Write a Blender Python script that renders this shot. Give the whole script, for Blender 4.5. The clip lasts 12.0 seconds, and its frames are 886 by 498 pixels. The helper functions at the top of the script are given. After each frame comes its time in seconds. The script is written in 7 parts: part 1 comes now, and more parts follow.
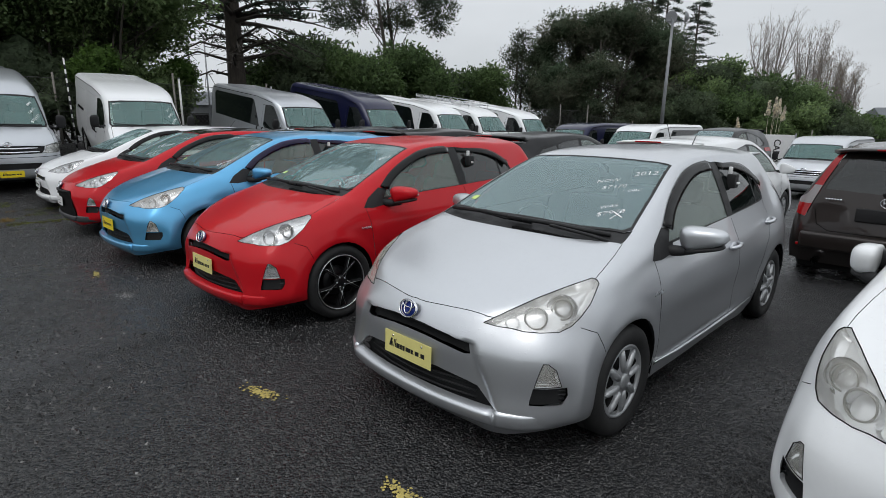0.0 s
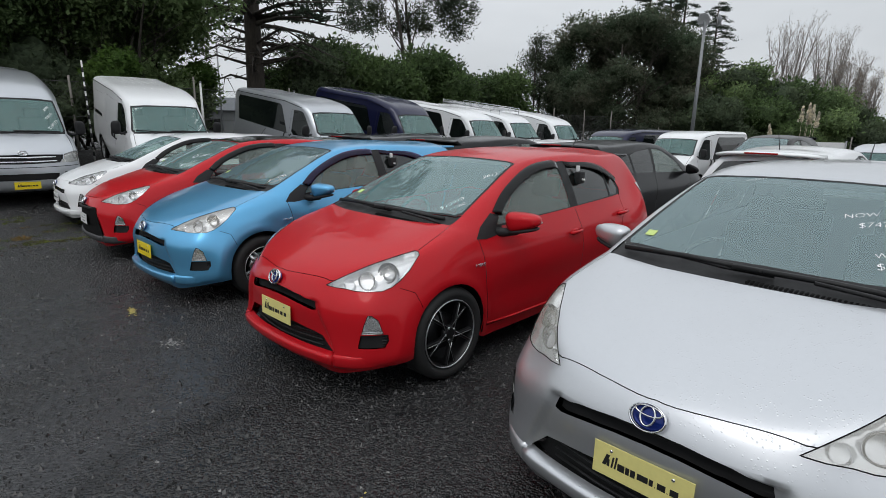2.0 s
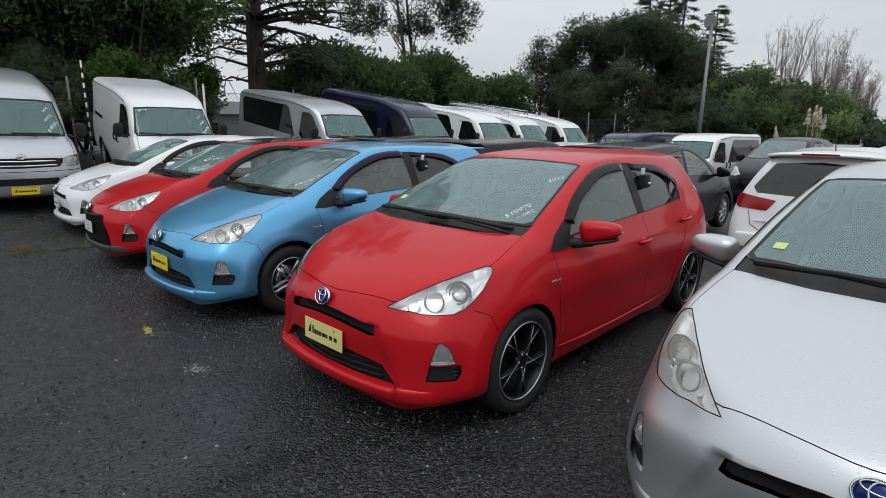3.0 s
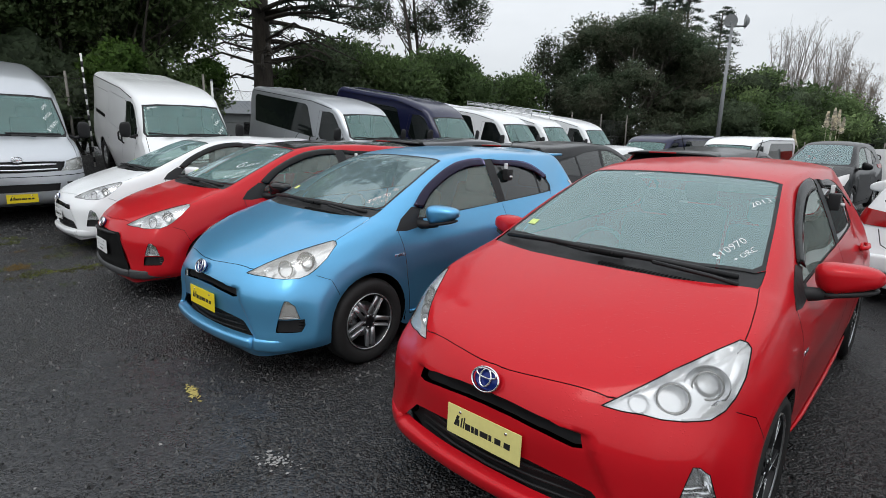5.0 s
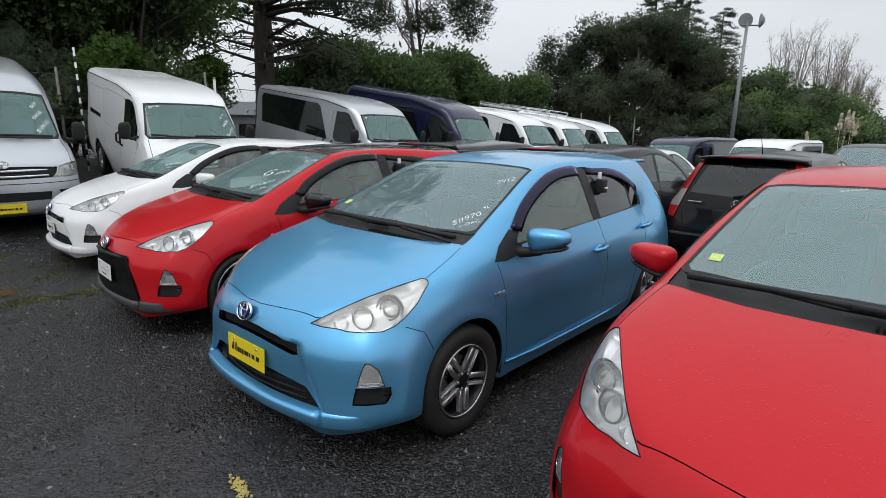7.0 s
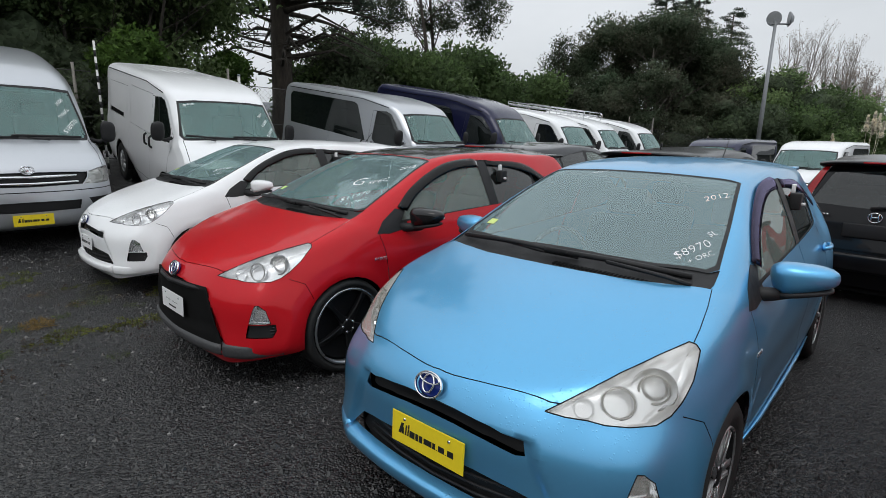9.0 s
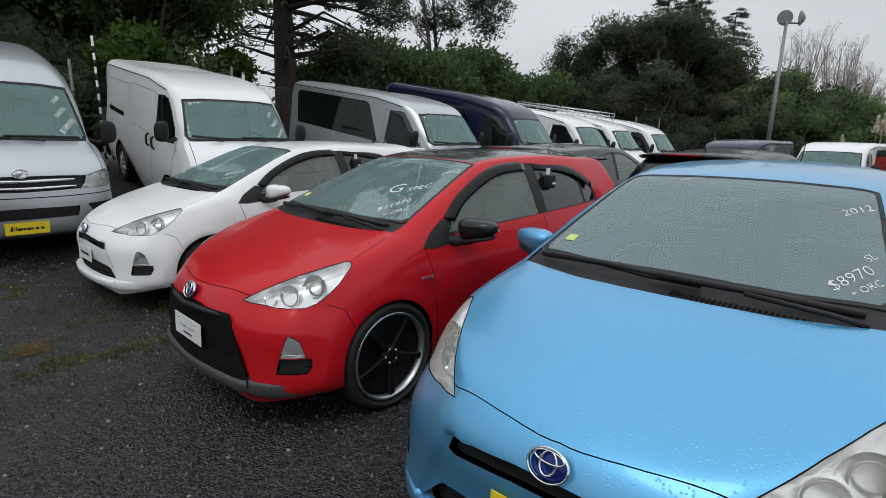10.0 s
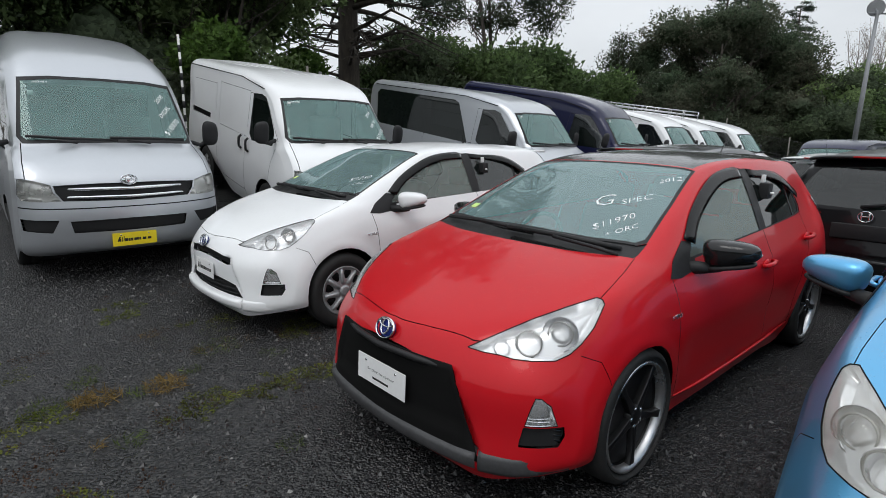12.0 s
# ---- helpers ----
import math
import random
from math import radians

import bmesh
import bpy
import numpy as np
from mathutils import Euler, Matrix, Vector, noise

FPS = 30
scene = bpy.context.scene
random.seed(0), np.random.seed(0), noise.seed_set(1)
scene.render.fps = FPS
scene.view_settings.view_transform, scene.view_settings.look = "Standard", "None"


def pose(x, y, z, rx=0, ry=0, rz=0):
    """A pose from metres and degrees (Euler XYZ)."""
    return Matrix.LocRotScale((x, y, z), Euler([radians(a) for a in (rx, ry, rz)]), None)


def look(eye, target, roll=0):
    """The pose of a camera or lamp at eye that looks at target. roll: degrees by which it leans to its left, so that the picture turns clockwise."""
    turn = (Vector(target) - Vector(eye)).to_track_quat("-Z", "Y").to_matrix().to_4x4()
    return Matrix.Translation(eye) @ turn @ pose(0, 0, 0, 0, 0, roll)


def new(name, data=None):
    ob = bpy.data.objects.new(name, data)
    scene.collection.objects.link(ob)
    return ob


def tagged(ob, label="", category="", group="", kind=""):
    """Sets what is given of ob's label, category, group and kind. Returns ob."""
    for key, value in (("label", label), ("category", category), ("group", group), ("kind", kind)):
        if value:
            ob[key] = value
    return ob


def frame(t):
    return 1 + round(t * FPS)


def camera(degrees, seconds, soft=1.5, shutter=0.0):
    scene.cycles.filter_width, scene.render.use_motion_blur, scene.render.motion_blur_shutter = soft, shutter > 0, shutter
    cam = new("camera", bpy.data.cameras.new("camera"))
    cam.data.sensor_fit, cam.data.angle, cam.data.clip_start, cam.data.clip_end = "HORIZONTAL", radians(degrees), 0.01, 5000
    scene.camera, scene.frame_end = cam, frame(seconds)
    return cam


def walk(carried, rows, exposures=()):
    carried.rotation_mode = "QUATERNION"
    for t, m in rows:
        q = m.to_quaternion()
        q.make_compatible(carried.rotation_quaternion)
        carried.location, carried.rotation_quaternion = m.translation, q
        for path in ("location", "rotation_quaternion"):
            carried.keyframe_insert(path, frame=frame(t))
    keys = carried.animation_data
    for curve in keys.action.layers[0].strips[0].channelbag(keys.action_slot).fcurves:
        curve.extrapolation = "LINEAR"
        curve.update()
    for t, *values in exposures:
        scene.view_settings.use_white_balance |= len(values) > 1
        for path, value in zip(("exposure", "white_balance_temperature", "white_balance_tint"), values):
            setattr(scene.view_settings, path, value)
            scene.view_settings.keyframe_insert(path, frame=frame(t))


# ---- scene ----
from mathutils.bvhtree import BVHTree

# ---- camera and its walk ----
cam = camera(79.03, 12.0, soft=0.3)
# seconds, place in metres, turn in degrees
ROWS = [
    (0.0, -0.009, -0.021, 1.624, 76.45, -0.61, 0.06),
    (0.5, -0.177, 0.239, 1.654, 76.41, -0.67, 0.53),
    (1.0, -0.473, 0.414, 1.640, 76.56, -0.79, 0.50),
    (1.5, -0.710, 0.586, 1.635, 76.96, -0.80, 0.40),
    (2.0, -0.867, 0.931, 1.641, 76.99, -0.70, 0.61),
    (2.5, -1.056, 1.175, 1.610, 77.06, -0.74, 0.49),
    (2.7, -1.165, 1.251, 1.601, 77.31, -0.63, 0.25),
    (4.3, -1.811, 2.052, 1.585, 77.51, -0.80, -0.29),
    (4.5, -1.929, 2.143, 1.591, 77.50, -0.84, -0.40),
    (5.0, -2.164, 2.355, 1.603, 77.47, -0.95, -0.65),
    (5.5, -2.235, 2.672, 1.626, 77.49, -0.96, -0.68),
    (6.0, -2.318, 2.889, 1.599, 77.58, -0.90, -0.75),
    (6.5, -2.576, 3.078, 1.599, 77.62, -1.00, -1.17),
    (7.0, -2.810, 3.246, 1.591, 77.65, -1.03, -1.46),
    (8.8, -3.690, 3.960, 1.605, 77.69, -1.20, -1.88),
    (9.0, -3.757, 4.070, 1.579, 77.74, -1.15, -1.79),
    (9.5, -3.875, 4.363, 1.609, 77.73, -1.19, -1.78),
    (10.0, -4.088, 4.570, 1.566, 77.84, -1.17, -2.09),
    (10.5, -4.389, 4.750, 1.583, 77.86, -1.25, -2.34),
    (11.0, -4.624, 4.914, 1.547, 77.92, -1.17, -2.09),
    (11.5, -4.821, 5.131, 1.581, 77.88, -1.04, 0.82),
    (12.0, -5.071, 5.238, 1.538, 77.90, -0.93, 1.68),
]
walk(cam, [(row[0], pose(*row[1:])) for row in ROWS], [(0, -.10), (1.5, -.08), (2.5, -.15), (4.5, .20), (5.5, .18), (6.5, .12), (7.0, .10), (9.0, .02), (9.5, -.07), (10.5, -.14), (11.0, -.10), (11.5, .0), (12.0, .10)])

# ---- sky, sun and exposure ----
SUN_ROT, SUN_ELEV = -25.0, 58.0
world = bpy.data.worlds.new("overcast")
scene.world = world
world.use_nodes = True
wn, wl = world.node_tree.nodes, world.node_tree.links
wn.clear()
w_out = wn.new("ShaderNodeOutputWorld")
w_bg = wn.new("ShaderNodeBackground")
w_sky = wn.new("ShaderNodeTexSky")
w_sky.sky_type, w_sky.sun_disc = "NISHITA", False
w_sky.sun_elevation, w_sky.sun_rotation = radians(SUN_ELEV), radians(SUN_ROT + 180)
w_sky.air_density, w_sky.dust_density = 1.0, 3.0
w_dim = wn.new("ShaderNodeVectorMath")
w_dim.operation = "SCALE"
w_dim.inputs["Scale"].default_value = 0.10
w_grey = wn.new("ShaderNodeHueSaturation")
w_grey.inputs["Saturation"].default_value = 0.25
w_coord = wn.new("ShaderNodeTexCoord")
w_cloud = wn.new("ShaderNodeTexNoise")
w_cloud.inputs["Scale"].default_value = 2.2
w_cloud.inputs["Detail"].default_value = 5.0
w_map = wn.new("ShaderNodeMapping")
w_map.inputs["Scale"].default_value = (1.0, 1.0, 3.0)
w_ramp = wn.new("ShaderNodeValToRGB")
w_ramp.color_ramp.elements[0].position, w_ramp.color_ramp.elements[0].color = 0.25, (0.62, 0.66, 0.70, 1)
w_ramp.color_ramp.elements[1].position, w_ramp.color_ramp.elements[1].color = 0.75, (0.81, 0.85, 0.893, 1)
w_sep = wn.new("ShaderNodeSeparateXYZ")
w_up = wn.new("ShaderNodeMapRange")
w_up.inputs["From Min"].default_value, w_up.inputs["From Max"].default_value = 0.1, 0.9
w_up.inputs["To Min"].default_value, w_up.inputs["To Max"].default_value = 1.02, 1.7
w_lift = wn.new("ShaderNodeVectorMath")
w_lift.operation = "SCALE"
w_mix = wn.new("ShaderNodeMixRGB")
w_mix.inputs[0].default_value = 0.85
wl.new(w_sky.outputs[0], w_grey.inputs["Color"])
wl.new(w_grey.outputs[0], w_dim.inputs[0])
wl.new(w_coord.outputs["Generated"], w_map.inputs["Vector"])
wl.new(w_map.outputs[0], w_cloud.inputs["Vector"])
wl.new(w_cloud.outputs["Fac"], w_ramp.inputs[0])
wl.new(w_coord.outputs["Generated"], w_sep.inputs[0])
wl.new(w_sep.outputs["Z"], w_up.inputs["Value"])
wl.new(w_ramp.outputs[0], w_lift.inputs[0])
wl.new(w_up.outputs[0], w_lift.inputs["Scale"])
wl.new(w_dim.outputs[0], w_mix.inputs[1])
wl.new(w_lift.outputs[0], w_mix.inputs[2])
wl.new(w_mix.outputs[0], w_bg.inputs["Color"])
wl.new(w_bg.outputs[0], w_out.inputs["Surface"])

sun = new("sun", bpy.data.lights.new("sun", "SUN"))
sun.data.energy, sun.data.angle, sun.data.color = 0.7, radians(30), (1.0, 0.98, 0.96)
sun.matrix_world = look((0, 0, 50), (-20 * math.sin(radians(SUN_ROT)), 20 * math.cos(radians(SUN_ROT)), 50 - 20 * math.tan(radians(SUN_ELEV))))

# ---- materials ----


class Mat:
    """A node material with short calls for the nodes that the surfaces need."""

    def __init__(self, name):
        self.m = bpy.data.materials.new(name)
        self.m.use_nodes = True
        self.n, self.l = self.m.node_tree.nodes, self.m.node_tree.links
        self.b = self.n["Principled BSDF"]

    def set(self, **k):
        for key, v in k.items():
            self.b.inputs[key.replace("_", " ")].default_value = v
        return self

    def coords(self, kind="Object", scale=(1, 1, 1)):
        c = self.n.new("ShaderNodeTexCoord")
        mp = self.n.new("ShaderNodeMapping")
        mp.inputs["Scale"].default_value = scale
        self.l.new(c.outputs[kind], mp.inputs["Vector"])
        return mp.outputs[0]

    def place(self, scale=(1, 1, 1)):
        g = self.n.new("ShaderNodeNewGeometry")
        mp = self.n.new("ShaderNodeMapping")
        mp.inputs["Scale"].default_value = scale
        self.l.new(g.outputs["Position"], mp.inputs["Vector"])
        return mp.outputs[0]

    def noise(self, vec, scale, detail=4.0, rough=0.55):
        t = self.n.new("ShaderNodeTexNoise")
        t.inputs["Scale"].default_value, t.inputs["Detail"].default_value, t.inputs["Roughness"].default_value = scale, detail, rough
        self.l.new(vec, t.inputs["Vector"])
        return t.outputs["Fac"]

    def cells(self, vec, scale, out="Distance", feature="F1"):
        t = self.n.new("ShaderNodeTexVoronoi")
        t.feature = feature
        t.inputs["Scale"].default_value = scale
        self.l.new(vec, t.inputs["Vector"])
        return t.outputs[out]

    def ramp(self, fac, *stops):
        r = self.n.new("ShaderNodeValToRGB")
        e = r.color_ramp.elements
        for i, (p, c) in enumerate(stops):
            el = e[i] if i < 2 else e.new(p)
            el.position = p
            el.color = (c, c, c, 1) if isinstance(c, (int, float)) else (*c, 1)
        self.l.new(fac, r.inputs[0])
        return r.outputs[0]

    def mix(self, fac, a, b, how="MIX"):
        x = self.n.new("ShaderNodeMixRGB")
        x.blend_type = how
        for i, v in enumerate((fac, a, b)):
            if isinstance(v, bpy.types.NodeSocket):
                self.l.new(v, x.inputs[i])
            elif i == 0:
                x.inputs[0].default_value = v
            else:
                x.inputs[i].default_value = (v, v, v, 1) if isinstance(v, (int, float)) else (*v, 1)
        return x.outputs[0]

    def maths(self, how, a, b=0.0):
        x = self.n.new("ShaderNodeMath")
        x.operation = how
        for i, v in enumerate((a, b)):
            if isinstance(v, bpy.types.NodeSocket):
                self.l.new(v, x.inputs[i])
            else:
                x.inputs[i].default_value = v
        return x.outputs[0]

    def away(self, vec, spot):
        """Distance from a spot."""
        x = self.n.new("ShaderNodeVectorMath")
        x.operation = "DISTANCE"
        x.inputs[1].default_value = spot
        self.l.new(vec, x.inputs[0])
        return x.outputs["Value"]

    def random(self):
        o = self.n.new("ShaderNodeObjectInfo")
        return o.outputs["Random"]

    def island(self):
        g = self.n.new("ShaderNodeNewGeometry")
        return g.outputs["Random Per Island"]

    def bump(self, height, strength=0.3, distance=0.01, before=None):
        x = self.n.new("ShaderNodeBump")
        x.inputs["Strength"].default_value, x.inputs["Distance"].default_value = strength, distance
        self.l.new(height, x.inputs["Height"])
        if before is not None:
            self.l.new(before, x.inputs["Normal"])
        self.l.new(x.outputs[0], self.b.inputs["Normal"])
        return x.outputs[0]

    def to(self, key, socket):
        self.l.new(socket, self.b.inputs[key])
        return self


def mat_paint(name, colour, metallic=0.0, rough=0.35, beads=True, coat=0.75):
    """Car paint under clear coat, with rain beads on it and a film of road dirt."""
    m = Mat(name).set(Metallic=metallic, Roughness=rough, Coat_Weight=coat, Coat_Roughness=0.04, Coat_IOR=1.48, Specular_IOR_Level=0.12)
    v = m.coords()
    grime = m.noise(v, 3.0, 6.0)
    fine = m.noise(v, 40.0, 3.0)
    dirt = m.ramp(grime, (0.5, 0.0), (0.85, 0.05))
    base = m.mix(dirt, colour, (0.16, 0.15, 0.14))
    m.to("Base Color", m.mix(m.ramp(fine, (0.3, 0.0), (0.7, 0.05)), base, tuple(c * 0.7 for c in colour)))
    m.to("Coat Roughness", m.ramp(m.noise(v, 9.0), (0.3, 0.01), (0.75, 0.08)))
    if beads:
        drops = m.ramp(m.cells(v, 84.0), (0.10, 1.0), (0.30, 0.0))
        some = m.ramp(m.noise(v, 22.0, 3.0), (0.46, 0.0), (0.54, 1.0))
        geo, sep = m.n.new("ShaderNodeNewGeometry"), m.n.new("ShaderNodeSeparateXYZ")
        m.l.new(geo.outputs["Normal"], sep.inputs[0])
        height = m.mix(1.0, m.mix(1.0, drops, some, "MULTIPLY"), m.ramp(sep.outputs["Z"], (0.35, 0.0), (0.75, 1.0)), "MULTIPLY")
        x = m.n.new("ShaderNodeBump")
        x.inputs["Strength"].default_value, x.inputs["Distance"].default_value = 0.42, 0.003
        m.l.new(height, x.inputs["Height"])
        m.l.new(x.outputs[0], m.b.inputs["Coat Normal"])
        m.l.new(x.outputs[0], m.b.inputs["Normal"])
    return m.m


def mat_plain(name, colour, rough=0.5, metallic=0.0, grain=60.0, amount=0.25, bump=0.05):
    """A plain surface with fine grain, slow stains and a little relief."""
    m = Mat(name).set(Roughness=rough, Metallic=metallic)
    v = m.coords()
    fine, slow = m.noise(v, grain, 4.0), m.noise(v, grain / 14.0, 5.0)
    dark = tuple(c * (1 - amount) for c in colour)
    light = tuple(min(1.0, c * (1 + amount)) for c in colour)
    m.to("Base Color", m.mix(0.5, m.ramp(fine, (0.3, dark), (0.7, light)), m.ramp(slow, (0.3, dark), (0.7, light))))
    m.to("Roughness", m.ramp(slow, (0.3, max(0.0, rough - 0.1)), (0.7, min(1.0, rough + 0.12))))
    if bump:
        m.bump(fine, bump, 0.004)
    return m.m


def mat_glass(name, tint, gloss_rough=0.02, beads=0.0, haze=0.0, gloss=(1, 1, 1), dull_colour=(0.30, 0.44, 0.40), ior=1.95, streaky=False):
    """A window pane: tinted clear sheet with a Fresnel gloss, some rain on it."""
    m = Mat(name)
    m.n.remove(m.b)
    out = m.n["Material Output"]
    clear, glossy, mix, fres = (m.n.new("ShaderNodeBsdfTransparent"), m.n.new("ShaderNodeBsdfGlossy"), m.n.new("ShaderNodeMixShader"), m.n.new("ShaderNodeFresnel"))
    fres.inputs["IOR"].default_value = ior
    clear.inputs["Color"].default_value = (*tint, 1)
    glossy.inputs["Color"].default_value = (*gloss, 1)
    glossy.inputs["Roughness"].default_value = gloss_rough
    v = m.coords()
    if beads:
        drops = m.ramp(m.cells(v, 110.0), (0.12, 1.0), (0.30, 0.0))
        some = m.ramp(m.noise(v, 14.0, 3.0), (0.50, 0.0), (0.62, 1.0))
        x = m.n.new("ShaderNodeBump")
        x.inputs["Strength"].default_value, x.inputs["Distance"].default_value = beads, 0.004
        m.l.new(m.mix(1.0, drops, some, "MULTIPLY"), x.inputs["Height"])
        m.l.new(x.outputs[0], glossy.inputs["Normal"])
        m.l.new(x.outputs[0], fres.inputs["Normal"])
    m.l.new(fres.outputs[0], mix.inputs[0])
    m.l.new(clear.outputs[0], mix.inputs[1])
    m.l.new(glossy.outputs[0], mix.inputs[2])
    last = mix.outputs[0]
    if haze:
        dull, mix2 = m.n.new("ShaderNodeBsdfDiffuse"), m.n.new("ShaderNodeMixShader")
        dull.inputs["Color"].default_value = (*dull_colour, 1)
        m.l.new(m.ramp(m.noise(v, 5.0, 5.0), (0.3, haze * 0.6), (0.75, haze)) if not streaky else m.ramp(m.noise(v, 7.0, 4.0, 0.6), (0.36, haze * 0.88), (0.66, haze * 1.05)), mix2.inputs[0])
        m.l.new(last, mix2.inputs[1])
        m.l.new(dull.outputs[0], mix2.inputs[2])
        last = mix2.outputs[0]
    m.l.new(last, out.inputs["Surface"])
    return m.m


def mat_ground():
    """Wet dark chip seal: loose stone chips, damp and dry patches, silt."""
    m = Mat("wet_chip_seal").set(Specular_IOR_Level=0.42)
    v = m.place()
    chip, chip2 = m.cells(v, 70.0), m.cells(v, 30.0)
    tone = m.cells(v, 70.0, "Color")
    grey = m.mix(1.0, tone, (0.33, 0.33, 0.33), "MULTIPLY")
    bw = m.n.new("ShaderNodeRGBToBW")
    m.l.new(grey, bw.inputs[0])
    patch = m.noise(v, 0.55, 6.0, 0.6)
    grit = m.noise(v, 6.0, 5.0, 0.7)
    stone = m.ramp(bw.outputs[0], (0.02, (0.007, 0.007, 0.008)), (0.19, (0.026, 0.026, 0.028)), (0.29, (0.072, 0.070, 0.068)))
    damp = m.ramp(patch, (0.42, 0.66), (0.62, 0.95))
    col = m.mix(1.0, stone, damp, "MULTIPLY")
    silt = m.ramp(grit, (0.62, 0.0), (0.80, 0.35))
    # a dark run of water curving out from under the row, and a wet film beside it
    wobble = m.maths("MULTIPLY", m.maths("SUBTRACT", m.noise(v, 2.6, 6.0, 0.65), 0.5), 0.55)
    run = m.maths("ABSOLUTE", m.maths("SUBTRACT", m.maths("ADD", m.away(v, (-1.6, 2.9, 0.0)), wobble), 0.97))
    corner = m.ramp(m.maths("ADD", m.away(v, (-2.25, 3.5, 0.0)), wobble), (0.70, 1.0), (1.0, 0.0))
    run = m.mix(1.0, m.ramp(run, (0.03, 1.0), (0.11, 0.0)), corner, "MULTIPLY")
    film = m.ramp(m.maths("ADD", m.away(v, (-2.85, 3.95, 0.0)), wobble), (0.45, 1.0), (0.75, 0.0))
    wide = m.maths("MULTIPLY", wobble, 2.2)
    pool = m.ramp(m.maths("ADD", m.away(v, (-4.10, 5.05, 0.0)), wide), (0.90, 0.95), (2.00, 0.0))
    slurry_sheen = m.ramp(m.maths("ADD", m.away(v, (-3.00, 3.28, 0.0)), wobble), (0.42, 1.0), (0.85, 0.0))
    film = m.mix(1.0, m.mix(1.0, film, slurry_sheen, "LIGHTEN"), pool, "LIGHTEN")
    # a darker round patch at the red car's nose, merged with the run
    nose_spot = m.ramp(m.maths("ADD", m.away(v, (-1.95, 4.30, 0.0)), wide), (0.25, 0.50), (0.95, 0.0))
    run = m.mix(1.0, run, nose_spot, "LIGHTEN")
    dark = m.mix(m.maths("MULTIPLY", run, 0.85), m.mix(silt, col, (0.052, 0.047, 0.042)), (0.004, 0.004, 0.004))
    # silt tint; its blue-grey also puts the film's sky sheen into the colour
    m.to("Base Color", m.mix(m.maths("MULTIPLY", film, 0.36), dark, (0.050, 0.051, 0.057)))
    wet = m.mix(film, m.ramp(patch, (0.36, 0.12), (0.50, 0.42), (0.66, 0.62)), 0.14)
    m.to("Roughness", m.mix(0.5, wet, m.ramp(grit, (0.3, 0.2), (0.7, 0.6))))
    h = m.mix(0.35, m.ramp(chip, (0.0, 1.0), (0.75, 0.0)), m.ramp(chip2, (0.0, 1.0), (0.8, 0.0)))
    flat = m.mix(m.maths("MULTIPLY", film, 0.82), m.ramp(patch, (0.38, 0.35), (0.50, 1.0)), 0.1)
    m.bump(m.mix(1.0, h, flat, "MULTIPLY"), 1.0, 0.018)
    return m.m


def mat_chips(name, dark, middle, light):
    """Loose stone chips, each of its own tone."""
    m = Mat(name).set(Roughness=0.38)
    tone = m.ramp(m.island(), (0.0, dark), (0.72, middle), (1.0, light))
    m.to("Base Color", m.mix(0.35, tone, m.ramp(m.noise(m.place(), 220.0, 3.0), (0.3, dark), (0.7, middle))))
    return m.m


def mat_leaf(name, dark, light, rough=0.6, glow=0.55):
    """Leaves of many tones, which let some of the light through."""
    m = Mat(name).set(Roughness=rough)
    m.b.inputs["Specular IOR Level"].default_value = 0.2
    v = m.place()
    tone = m.mix(m.ramp(m.noise(v, 0.45, 4.0), (0.35, 0.0), (0.65, 1.0)), dark, light)
    col = m.mix(m.ramp(m.island(), (0.0, 0.25), (1.0, 1.0)), tuple(c * 0.75 for c in dark), tone)
    bw = m.n.new("ShaderNodeRGBToBW")
    m.l.new(m.cells(v, 9.0, "Color"), bw.inputs[0])
    col = m.mix(1.0, col, m.ramp(bw.outputs[0], (0.2, 0.62), (0.8, 1.25)), "MULTIPLY")
    m.bump(m.ramp(m.cells(v, 9.0), (0.0, 1.0), (0.7, 0.0)), 0.6, 0.06)
    m.to("Base Color", col)
    thin, mix = m.n.new("ShaderNodeBsdfTranslucent"), m.n.new("ShaderNodeMixShader")
    mix.inputs[0].default_value = glow
    m.l.new(col, thin.inputs["Color"])
    m.l.new(m.b.outputs[0], mix.inputs[1])
    m.l.new(thin.outputs[0], mix.inputs[2])
    m.l.new(mix.outputs[0], m.n["Material Output"].inputs["Surface"])
    return m.m


def mat_bark(name, dark, light):
    m = Mat(name).set(Roughness=0.9)
    v = m.coords(scale=(1, 1, 0.25))
    n = m.noise(v, 7.0, 6.0, 0.7)
    m.to("Base Color", m.ramp(n, (0.3, dark), (0.7, light)))
    m.bump(n, 0.7, 0.05)
    return m.m


def mat_lamp_lens(name, haze):
    return mat_glass(name, (0.98, 0.98, 0.98), 0.03, 0.0, haze, dull_colour=(0.93, 0.93, 0.90) if haze < 0.15 else (0.86, 0.82, 0.71), ior=1.45)


